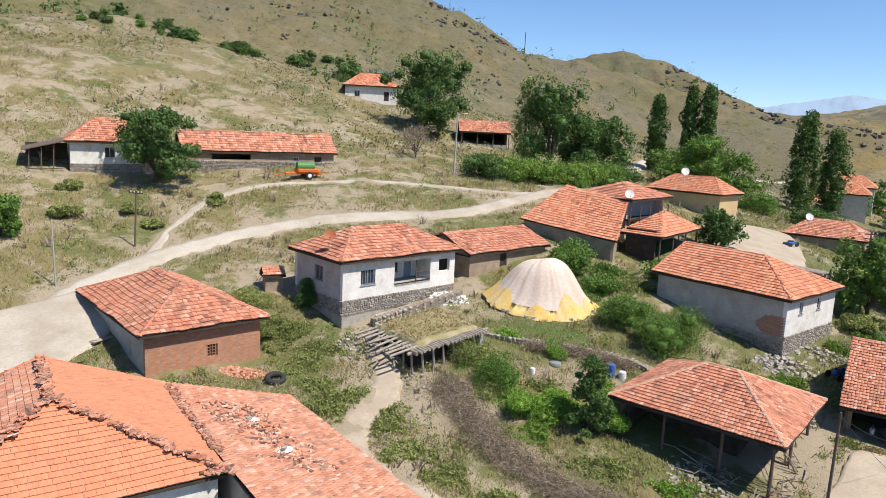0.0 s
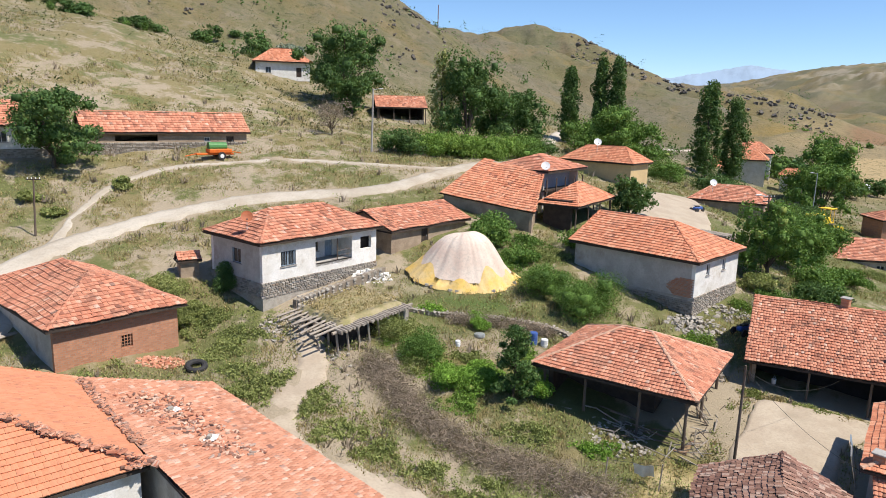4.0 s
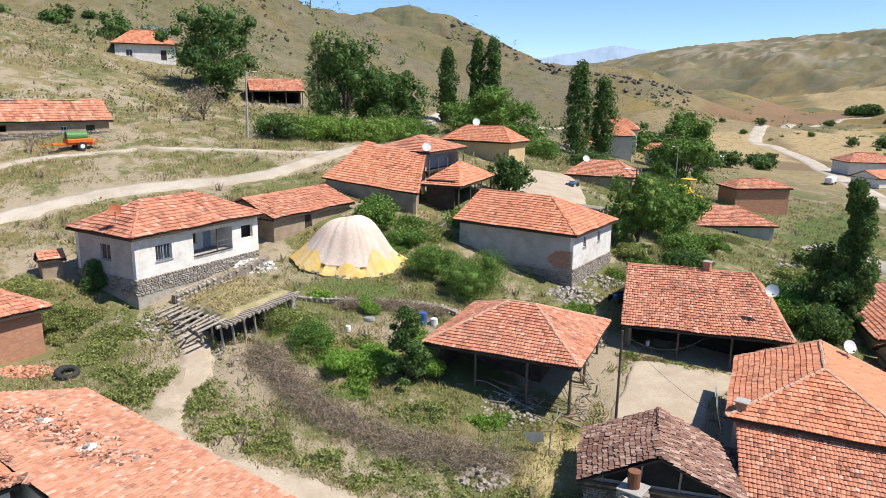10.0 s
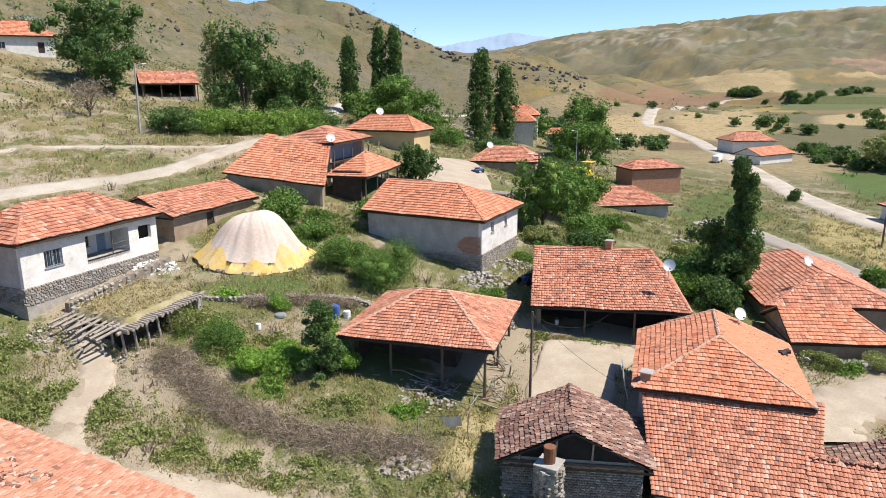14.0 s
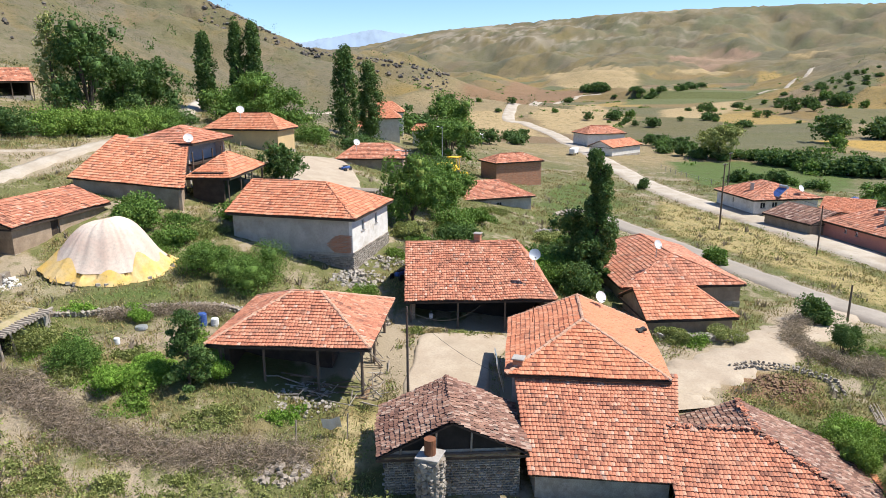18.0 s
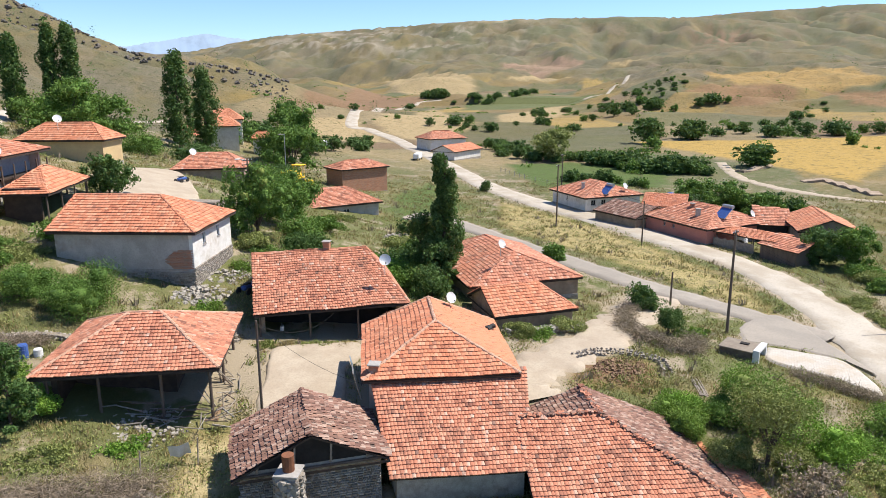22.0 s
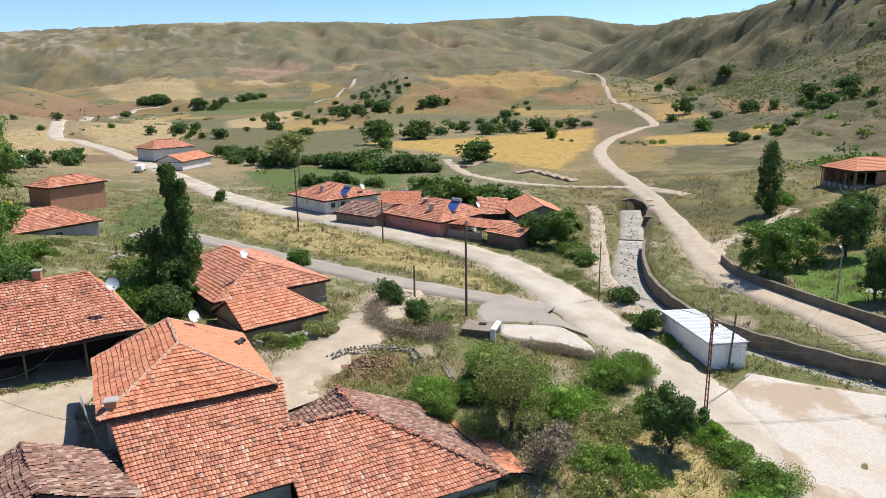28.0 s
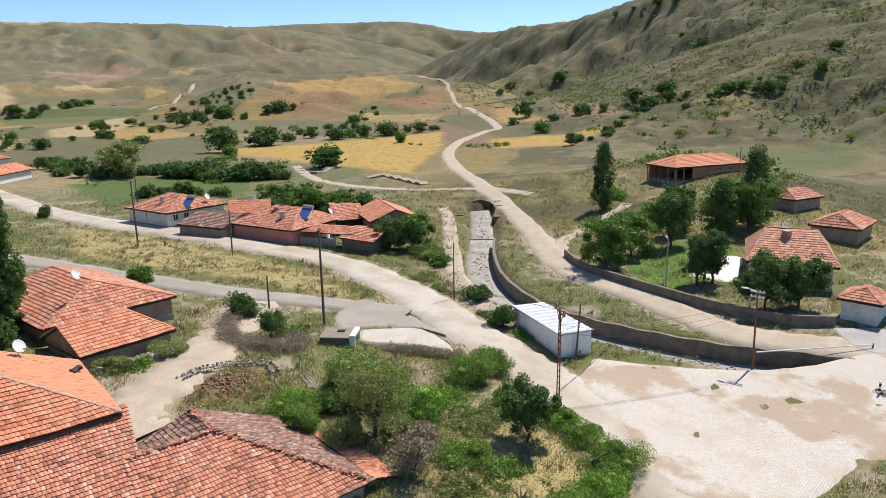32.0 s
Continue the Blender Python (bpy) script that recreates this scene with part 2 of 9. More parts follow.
KNOLL = [(55, 900, -1.2), (59, 900, -0.6), (61.5, 900, 0.1), (64, 880, 0.9), (66.1, 870, 1.45), (71, 880, 1.05), (76.4, 900, 1.3), (79.5, 900, 1.1), (83, 880, 0.6), (86, 850, 0.0)]
FOOTHILLS = [(40, 1750, 0.1), (46, 1750, 0.9), (52, 1700, 1.5), (58, 1700, 1.2), (64, 1800, 2.0), (70, 1900, 2.6), (75, 1900, 2.2), (80, 1900, 1.4)]
NEAR_RIGHT = [(88, 330, -4.4), (91, 335, -3.9), (94, 340, -2.9), (98.3, 360, -1.5), (102.3, 370, -0.3), (108, 380, 1.1), (113.6, 390, 2.3), (122, 400, 3.5)]
# widths of the near and the far slope, and the crest
RIDGES = [(620, 700, PLATEAU), (800, 700, BLUE_HILLS), (300, 500, RIGHT_HILLS), (110, 200, ROCKY_SPUR), (200, 320, PLOUGHED_MOUND), (200, 260, KNOLL), (430, 500, FOOTHILLS), (80, 170, NEAR_RIGHT)]
SLOPE = np.array([
    (-8, -7, -5.5, -2.5, 0.1, -0.6, 1.2, 2.1, 5.8, 8.9, 10.8),
    (0.5, -0.4, -0.8, 1.2, 1.1, -2.6, -1.6, 1.9, -0.6, 2.2, 5.1),
    (8.7, 6.4, 5.4, 4.4, -3, 4.1, 1.3, -1.4, -0.9, -0.2, 1),
    (16.1, 10.8, 2.3, 3.2, 2.7, 2.2, 1.7, 1.8, 0.5, -0.7, -1),
    (20.3, 16.4, 9.1, 8.8, 9.2, 8, -0.2, 0.2, 0.3, -0.4, -1.3),
    (21.1, 17.4, 12.3, 14.3, 14.4, 10.7, 5.7, 0.3, 0.3, -0.1, -1),
    (19.9, 18.5, 16.1, 12.8, 11.4, 11.1, 6.7, 1.6, 0.9, 0.2, -0.6),
    (17.7, 17.5, 16.4, 13.8, 13.4, 12.8, 8.4, 4.4, 2.4, 1, -0.3),
    (15.1, 15.5, 15.7, 15.8, 16.1, 14.3, 10.7, 7.4, 4.8, 2.5, 0.1),
])
STEP, FROM_X, FROM_Y = 27, -95, -40


def polar(az, dist):
    a = radians(az)
    return dist * math.sin(a), dist * math.cos(a)


def spline(t):
    t = np.abs(t)
    return np.where(t < 1, 2 / 3 - t * t + t**3 / 2, np.where(t < 2, (2 - t) ** 3 / 6, 0))


def waves(x, y, size, seed, octaves=4):
    """Smooth noise for arrays, -1 to 1, from sums of turned waves."""
    rng = np.random.default_rng(seed)
    z, amp, total = np.zeros_like(x), 1.0, 0.0
    for o in range(octaves):
        for _ in range(5):
            a, p, k = rng.uniform(0, 6.283), rng.uniform(0, 6.283), (6.283 / size) * 2**o * rng.uniform(0.6, 1.5)
            z += amp * np.sin(k * (x * math.cos(a) + y * math.sin(a)) + p + 1.3 * np.sin(k * 0.7 * (y * math.cos(a) - x * math.sin(a)) + p * 2))
        total += amp * 2.2
        amp *= 0.55
    return z / total


def smooth_step(t):
    t = np.clip(t, 0, 1)
    return t * t * (3 - 2 * t)


def ridge_height(x, y):
    """The far crests, with spurs and hollows on their slopes."""
    R, az = np.hypot(x, y), np.degrees(np.arctan2(x, y))
    best = np.zeros_like(R)
    for k, (front, back, crest) in enumerate(RIDGES):
        a, d, e = np.array(crest).T
        m = (R > 190) & (az > a[0] - 5) & (az < a[-1] + 5) & (R > d.min() - 2.6 * front) & (R < d.max() + 2.2 * back)
        if not m.any():
            continue
        px, py, r, z = x[m], y[m], R[m], az[m]
        far, rise = np.interp(z, a, d), np.interp(z, a, e)
        h = np.maximum(24.0 + far * np.tan(np.radians(rise)), 0)
        h = h * smooth_step((z - a[0] + 5) / 5) * smooth_step((a[-1] + 5 - z) / 5)
        s = r - far
        s = np.where(s < 0, s / (front * np.clip(1 + 0.4 * waves(px, py, front * 1.1, 90 + k, 3), 0.6, 1.3)), s / back)
        relief = np.abs(waves(px, py, front * 0.45, 95 + k, 4)) * np.clip(np.abs(s) * 3, 0, 1)
        best[m] = np.maximum(best[m], h * np.exp(-np.abs(s) ** 1.6) * (1 - 0.13 * relief))
    return best * smooth_step((R - 190) / 130)


def land(x, y):
    """The height of the land: a valley floor, its hills, and the village slope."""
    x, y = np.asarray(x, float), np.asarray(y, float)
    z, rise = np.full(x.shape, 1.0), np.zeros(x.shape)
    for az, dist, h, along, across, turn in HILLS:
        cx, cy = polar(az, dist)
        a = radians(turn - az)
        u, v = (math.cos(a) * (x - cx) + math.sin(a) * (y - cy)) / along, (math.cos(a) * (y - cy) - math.sin(a) * (x - cx)) / across
        rise = rise + h * np.exp(-(u * u + v * v))
    z = z + np.maximum(rise, ridge_height(x, y))
    z = z - 1.1 * np.exp(-(((x + 12.5) ** 2 + (y - 49.5) ** 2) / 3.6**2))
    z = z - 1.6 * np.exp(-(((x + 15.0) ** 2 + (y - 152.0) ** 2) / 9.0**2))
    for j, row in enumerate(SLOPE):
        wy = spline((y - FROM_Y) / STEP - j)
        for i, h in enumerate(row):
            z = z + h * wy * spline((x - FROM_X) / STEP - i)
    return z


GX, GY = np.meshgrid(np.arange(-90.0, 231.0), np.arange(-70.0, 251.0))
GRID = land(GX, GY).tolist()
COARSE = land(*np.meshgrid(np.arange(-240.0, 1049.0, 8.0), np.arange(-240.0, 1049.0, 8.0))).tolist()


def high(x, y):
    """The land's height at one place."""
    i, j = math.floor(x + 90.0), math.floor(y + 70.0)
    if 0 <= i < 320 and 0 <= j < 320:
        u, v, grid = x + 90.0 - i, y + 70.0 - j, GRID
    else:
        fx, fy = min(max((x + 240.0) / 8.0, 0), 159), min(max((y + 240.0) / 8.0, 0), 159)
        i, j = math.floor(fx), math.floor(fy)
        u, v, grid = fx - i, fy - j, COARSE
    p, q = grid[j], grid[j + 1]
    return (p[i] * (1 - u) + p[i + 1] * u) * (1 - v) + (q[i] * (1 - u) + q[i + 1] * u) * v


def smooth_line(pts, n=10):
    """Points of a curve through the given ones."""
    p = [Vector(q) for q in pts]
    p = [2 * p[0] - p[1], *p, 2 * p[-1] - p[-2]]
    out = []
    for a, b, c, d in zip(p, p[1:], p[2:], p[3:]):
        for k in range(n):
            t = k / n
            out.append(0.5 * ((2 * b) + (c - a) * t + (2 * a - 5 * b + 4 * c - d) * t * t + (3 * b - a - 3 * c + d) * t**3))
    out.append(p[-2])
    return out


def way_points(polars, n=10):
    return smooth_line([(*polar(a, d), 0) for a, d in polars], n)


MAIN_ROAD = way_points([(48.1, 751), (46, 735), (42.9, 523), (40.9, 357), (42.3, 333), (44.3, 298), (46, 249), (49.2, 190), (52.5, 155), (60, 124), (66.3, 106), (73.1, 94), (77.8, 81.5), (82.6, 67.5), (87.5, 58.5), (92.4, 52), (97.4, 45.5), (103, 41), (116, 36)])
SIDE_ROAD = way_points([(47.5, 118), (52.8, 102), (59.7, 85.5), (66.1, 77), (71.5, 73), (75.5, 71), (79.0, 69.5)])
HILL_ROAD = way_points([(-40, 52), (-32.5, 57), (-27, 63), (-21, 68), (-14.6, 72), (-7.9, 75.5), (1.4, 79), (6, 86), (10.1, 97), (13.5, 112), (15.3, 132), (16.5, 160), (19, 200), (22.5, 260), (27, 320)])
UP_ROAD = way_points([(122, 72), (113.5, 71), (105.6, 71.5), (99.1, 79), (92.1, 92), (88.8, 124), (85.2, 166), (83, 215), (82.4, 257), (83.4, 305), (85.4, 346), (86.4, 367), (84.5, 477), (83.2, 655), (82.5, 756), (82.3, 842), (80.7, 864), (79.3, 870)])
LANE = way_points([(66, 74), (64.3, 66), (61.5, 57), (57.5, 51), (55, 47), (56.5, 44.5)])
YARD = way_points([(29, 50), (33, 49), (37.5, 48), (40.5, 47), (45, 56), (52, 57)])
KNOLL_TRACK = smooth_line([(630, 372, 0), (655, 364, 0), (687, 370, 0), (725, 378, 0), (774, 398, 0)], 16)
FOOTPATH = way_points([(-23, 66.5), (-20.5, 74), (-18.1, 80), (-14, 85), (-8, 87), (-6, 88), (0, 88.5), (6, 90), (8.7, 93)])
GULLY = way_points([(-4, 56), (-3.6, 50), (-3.7, 45), (-5.5, 42), (-6, 38), (0, 34.5), (8, 32), (12, 30)])
CANAL_WALL = smooth_line([(112, 7.4, 0), (104, 7.0, 0), (95, 6.0, 0), (85, 4.0, 0), (76, 0, 0), (72, -4, 0), (69.6, -8, 0), (67, -14, 0), (65.2, -19, 0), (64, -24, 0), (62.5, -28, 0)], 6)
CANAL = smooth_line([(143.5, 12.6, 0), (132, 11.3, 0), (121.5, 10.2, 0), (112, 9.6, 0), (104, 9.2, 0), (94.6, 8.2, 0), (84.1, 6.1, 0), (74.4, 1.6, 0), (70.0, -2.9, 0), (67.5, -7.2, 0), (64.9, -13.2, 0), (63.0, -18.4, 0), (61.8, -23.4, 0)], 6)


def near_line(x, y, line, width):
    """The distance of arrays of places from a line, in plan."""
    best = np.full(x.shape, 1e9)
    box = np.array([(p.x, p.y) for p in line])
    lo, hi = box.min(0) - 4 * width, box.max(0) + 4 * width
    m = (x > lo[0]) & (x < hi[0]) & (y > lo[1]) & (y < hi[1])
    px, py, b = x[m], y[m], np.full(int(m.sum()), 1e9)
    for p, q in zip(box, box[1:]):
        d = q - p
        t = np.clip(((px - p[0]) * d[0] + (py - p[1]) * d[1]) / max(d @ d, 1e-9), 0, 1)
        b = np.minimum(b, np.hypot(px - p[0] - t * d[0], py - p[1] - t * d[1]))
    best[m] = b
    return best


def mesh_object(name, verts, faces, material, parent=None, smooth=False):
    me = bpy.data.meshes.new(name)
    me.from_pydata(verts, [], faces)
    me.materials.append(material)
    if smooth:
        me.polygons.foreach_set("use_smooth", [True] * len(me.polygons))
    ob = new(name, me)
    if parent:
        ob.parent = parent
    return ob


ROADS = [(MAIN_ROAD, 3.4), (SIDE_ROAD, 2.3), (HILL_ROAD, 1.5), (UP_ROAD, 2.5), (LANE, 2.6), (KNOLL_TRACK, 3.2)]


def bed(x, y, level=None):
    """The land with the canal cut into it and level beds under the roads."""
    z = land(x, y) if level is None else level
    d = near_line(x, y, CANAL, 7)
    z = z - (1.7 + 0.8 * np.clip((x - 122) / 12, 0, 1)) * (1 - np.clip((d - 2.0) / 1.2, 0, 1))
    for line, w in ROADS:
        z = z - 0.16 * (1 - np.clip((near_line(x, y, line, w) - w) / 1.2, 0, 1))
    return z


WHEAT, FALLOW, PALE, MEADOW, LAWN, OLIVE = (0.41, 0.27, 0.075), (0.23, 0.14, 0.078), (0.38, 0.285, 0.15), (0.085, 0.125, 0.03), (0.095, 0.18, 0.025), (0.17, 0.155, 0.055)
FAR_FIELDS = [
    ([(223, 295), (571, 531), (812, 908), (333, 437), (223, 314)], FALLOW, 10),
    ([(573, 469), (933, 756), (1089, 1144), (814, 835)], PALE, 12),
    ([(568, 367), (585, 377), (635, 481), (586, 436)], PALE, 8),
    ([(1091, 786), (1464, 862), (1470, 982), (1301, 985)], (0.30, 0.20, 0.135), 8),
    ([(995, 756), (1086, 725), (1159, 711), (1249, 772)], PALE, 6),
    ([(1438, 810), (1444, 761), (1509, 724)], PALE, 6),
    ([(680, 209), (745, 124), (841, 183), (822, 235), (747, 302), (688, 252)], (0.36, 0.235, 0.085), 10),
    ([(578, 81), (721, 101), (711, 180), (591, 124)], (0.25, 0.15, 0.075), 6),
    ([(548, 169), (693, 185), (688, 245), (613, 262), (564, 216)], (0.25, 0.15, 0.075), 8),
    ([(195, 37), (276, 39), (356, 50), (267, 135)], WHEAT, 4),
    ([(316, 241), (339, 229), (500, 302), (570, 359), (422, 322)], PALE, 5),
]
SIDE_FIELDS = [
    ([(468, 395), (506, 369), (676, 359), (655, 439), (565, 475)], (0.12, 0.135, 0.05), 8),
    ([(176, 222), (193, 198), (243, 275), (209, 286)], PALE, 6),
    ([(211, 217), (212, 191), (290, 234), (486, 445), (248, 272)], PALE, 7),
    ([(373, -3), (540, 40), (377, 26)], (0.36, 0.235, 0.085), 8),
    ([(356, -48), (480, 2), (374, -12)], (0.25, 0.15, 0.075), 8),
    ([(271, 19), (277, -13), (313, -36), (316, 0), (310, 24)], WHEAT, 5),
    ([(160, -43), (218, -98), (256, -114), (258, -75), (252, -25)], (0.115, 0.125, 0.05), 12),
]
NEAR_FIELDS = [
    ([(13.5, 32.5), (18.5, 36.2), (21.5, 34.5), (19.5, 31.0), (15.5, 30.8)], (0.42, 0.34, 0.18), 1.2),
    ([(5.0, 50.8), (10.5, 51.2), (16.0, 49.6), (16.2, 46.0), (7.0, 46.4)], (0.31, 0.25, 0.175), 1.0),
    ([(16.5, 53.0), (26.5, 51.5), (28.0, 47.0), (22.0, 46.0)], (0.38, 0.30, 0.15), 1.4),
    ([(131, 89), (157, 70), (190, 82), (187, 114), (167, 125)], MEADOW, 3),
    ([(79.5, -16), (88, -24.7), (108, -29), (95.6, -10.5), (86, -11)], LAWN, 1.5),
    ([(70, 18), (81, 26), (100.3, 59), (111, 84), (88, 65)], (0.36, 0.29, 0.13), 2),
    ([(6.5, 55.7), (7.7, 53.7), (12.8, 54.1), (13.8, 56.9)], MEADOW, 1),
    ([(72, 72), (99, 80), (121, 112), (92, 98)], MEADOW, 4),
    ([(4, 57.5), (15, 57.5), (13.5, 60.5), (5, 60.5)], (0.40, 0.33, 0.22), 1.2),
    ([(35, 1), (38, -3.5), (44.5, -2.2), (46, 3.5), (37.5, 6.5)], (0.40, 0.31, 0.14), 2),
    ([(47.5, 9), (53, 6.5), (54, 10), (47.5, 14)], (0.30, 0.25, 0.17), 1),
    ([(41.4, 22.5), (43.7, 19.4), (47, 20.2), (49, 22.3), (45.5, 26), (41.5, 24.6)], (0.21, 0.125, 0.07), 0.8),
]
FIELDS = FAR_FIELDS + SIDE_FIELDS + NEAR_FIELDS


def strips(px, py, level=None):
    """Long field plots on the valley floor: each place's plot, its distance from the plot's edge, and how much is tilled."""
    rng = np.random.default_rng(17)
    a = radians(24)
    u, v = (px * math.cos(a) + py * math.sin(a)) / 130, (py * math.cos(a) - px * math.sin(a)) / 48
    plot, first, second = np.zeros(len(px), int), np.full(len(px), 9.0), np.full(len(px), 9.0)
    shift = rng.uniform(0.08, 0.92, (64, 64, 2))
    iu, iv = np.floor(u).astype(int), np.floor(v).astype(int)
    for du in (-1, 0, 1):
        for dv in (-1, 0, 1):
            s = shift[(iu + du) % 64, (iv + dv) % 64]
            d = np.hypot(u - iu - du - s[:, 0], v - iv - dv - s[:, 1])
            near = d < first
            second = np.where(near, first, np.minimum(second, d))
            plot = np.where(near, ((iu + du) * 57 + (iv + dv) * 131) % 997, plot)
            first = np.minimum(first, d)
    R, az = np.hypot(px, py), np.degrees(np.arctan2(px, py))
    level = land(px, py) if level is None else level
    shut = np.clip((R - 175) / 30, 0, 1) * np.clip((az - 27) / 4, 0, 1) * np.clip((90 - az) / 4, 0, 1) * np.clip((22 + R * 0.012 - level) / 8, 0, 1) * np.clip((1650 - R) / 200, 0, 1)
    return plot, (second - first) * 60, shut


def quick_mesh(name, v, f, material, parent=None):
    me = bpy.data.meshes.new(name)
    f = np.asarray(f)
    k = f.shape[1]
    me.vertices.add(len(v))
    me.vertices.foreach_set("co", np.asarray(v, np.float32).ravel())
    me.loops.add(f.size)
    me.loops.foreach_set("vertex_index", f.ravel().astype(np.int32))
    me.polygons.add(len(f))
    me.polygons.foreach_set("loop_start", np.arange(0, f.size, k, dtype=np.int32))
    me.update(calc_edges=True)
    me.materials.append(material)
    ob = new(name, me)
    if parent:
        ob.parent = parent
    return ob


def build_ground():
    ang = np.radians(np.r_[np.arange(-44, 124, 0.3), np.arange(124, 316, 6.0)])
    rad = np.r_[0.0, np.geomspace(2.5, 60, 90, False), np.geomspace(60, 1500, 380, False), np.geomspace(1500, 4900, 130)]
    A, R = np.meshgrid(ang, rad)
    x, y = R * np.sin(A), R * np.cos(A)
    level = land(x, y)
    z = bed(x, y, level)
    steep = np.clip((level - 14) / 50, 0, 1)
    lumps = waves(x, y, 6.0, 3) * 0.16 + steep * (waves(x, y, 45.0, 4) * 2.2)
    clear = np.ones_like(x)
    for line, w in ROADS + [(CANAL, 4)]:
        clear = np.minimum(clear, np.clip((near_line(x, y, line, w) - w) / 2.5, 0, 1))
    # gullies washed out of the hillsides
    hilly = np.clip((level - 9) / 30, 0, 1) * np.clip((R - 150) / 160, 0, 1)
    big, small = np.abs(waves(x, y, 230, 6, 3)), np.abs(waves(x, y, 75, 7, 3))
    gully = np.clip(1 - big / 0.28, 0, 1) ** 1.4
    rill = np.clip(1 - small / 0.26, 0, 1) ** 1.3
    lumps = lumps - hilly * (gully * (2.2 + 3.5 * np.clip((R - 300) / 900, 0, 1)) + rill * (0.8 + 1.2 * np.clip((R - 300) / 900, 0, 1)))
    z = z + lumps * clear
    na, nr = len(ang), len(rad)
    idx = np.arange(na * nr).reshape(nr, na)
    a, b, c, d = idx[:-1], idx[1:], np.roll(idx, -1, 1)[1:], np.roll(idx, -1, 1)[:-1]
    faces = np.stack([a, d, c, b], -1).reshape(-1, 4)
    verts = np.stack([x, y, z], -1).reshape(-1, 3)
    ob = quick_mesh("ground", verts, faces, ground_mat())
    ob.data.polygons.foreach_set("use_smooth", np.ones(len(faces), bool))
    # where it is green, dry or bare
    green = waves(x, y, 26, 11) * 0.5 + waves(x, y, 7, 12) * 0.35
    green += 0.25 * np.exp(-((x - 95) ** 2 + (y - 60) ** 2) / 70**2) + 0.2 * np.exp(-((x - 12) ** 2 + (y - 48) ** 2) / 25**2)
    green -= 0.25 * np.exp(-((x + 40) ** 2 + (y - 120) ** 2) / 90**2)
    green += 0.30 * np.exp(-((x - 125) ** 2 + (y + 12) ** 2) / 62**2)
    green += 0.28 * np.exp(-((x - 62) ** 2 + (y - 78) ** 2) / 38**2) + 0.25 * np.exp(-((x - 20) ** 2 + (y - 62) ** 2) / 14**2)
    dry = waves(x, y, 18, 13) * 0.5 + waves(x, y, 5, 14) * 0.4
    bare = waves(x, y, 14, 15) * 0.5 + waves(x, y, 4, 16) * 0.4
    bare += 0.3 * np.exp(-((x + 38) ** 2 + (y - 100) ** 2) / 30**2)
    for line, w in ROADS:
        dd = near_line(x, y, line, w)
        bare += 0.5 * np.exp(-(((dd - w) / 1.0).clip(0) ** 2))
    for line, w in ((FOOTPATH, 0.7), (GULLY, 3.2)):
        bare += 1.0 * np.exp(-((near_line(x, y, line, w) / w) ** 2))
    bare += 0.45 * np.exp(-((x - 3.0) ** 2 + (y - 33.5) ** 2) / 6.5**2) + 0.4 * np.exp(-((x + 4.0) ** 2 + (y - 46.0) ** 2) / 4.5**2)
    bare += 1.2 * np.exp(-((near_line(x, y, YARD, 6) / 5.5) ** 4))
    col = np.stack([0.5 + green * 0.5, 0.5 + dry * 0.5, 0.5 + bare * 0.5, np.clip((R - 120) / 160, 0, 1)], -1).clip(0, 1).reshape(-1, 4)
    at = ob.data.color_attributes.new("cover", "FLOAT_COLOR", "POINT")
    at.data.foreach_set("color", col.astype(np.float32).ravel())
    tint = np.zeros((x.size, 4))
    px, py = x.ravel(), y.ravel()
    plot, rim, shut = strips(px, py, level.ravel())
    crops = np.array([WHEAT, PALE, FALLOW, OLIVE, (0.13, 0.135, 0.055), WHEAT, (0.34, 0.22, 0.075), OLIVE, (0.25, 0.175, 0.10), WHEAT, (0.11, 0.13, 0.05)])
    tint[:, :3] = crops[plot % len(crops)] * (0.7 + 0.45 * ((plot * 37) % 11) / 11)[:, None]
    tint[:, 3] = 0.62 * shut * np.clip(rim / 3.0, 0.2, 1) * np.clip(1.0 + 0.7 * waves(px, py, 160, 64), 0.5, 1.0)
    for corners, colour, soft in FIELDS:
        inside = np.full(px.shape, 1e9)
        m = len(corners)
        mid = np.mean(corners, 0)
        for k in range(m):
            (x0, y0), (x1, y1) = corners[k], corners[(k + 1) % m]
            nx, ny = y1 - y0, x0 - x1
            ln = math.hypot(nx, ny)
            sign = 1 if (mid[0] - x0) * nx + (mid[1] - y0) * ny > 0 else -1
            inside = np.minimum(inside, sign * ((px - x0) * nx + (py - y0) * ny) / ln)
        a = np.clip(inside / soft + 0.5 + 0.4 * waves(px, py, soft * 6, 61), 0, 1)
        tint[:, :3] = tint[:, :3] * (1 - a[:, None]) + np.array(colour) * a[:, None]
        tint[:, 3] = np.maximum(tint[:, 3], a)
    # pale eroded scarps, dark rocks, turf and heath on the hillsides
    far, tall, turn = R.ravel(), z.ravel(), np.degrees(A.ravel())
    slope = (np.hypot(np.gradient(z, axis=0) / np.gradient(R, axis=0), np.gradient(z, axis=1) / (R * np.gradient(A, axis=1) + 1e-6))).ravel()
    band = np.clip(waves(px, py, 240, 71) * 1.3 + waves(px, py, 70, 72) * 1.2 + waves(px, py, 26, 74) * 0.9 - 0.25, 0, 1)
    scar = np.clip((far - 900) / 300, 0, 1) * np.clip((tall - 60) / 60, 0, 1) * np.clip(band * 2.2, 0, 1) * np.exp(-(((turn - 41) / 15) ** 2))
    red = np.clip((far - 1200) / 300, 0, 1) * np.exp(-(((turn - 69.5) / 2.6) ** 2) - ((tall - 150) / 55) ** 2) * np.clip(0.5 + waves(px, py, 60, 75) * 1.6, 0, 1)
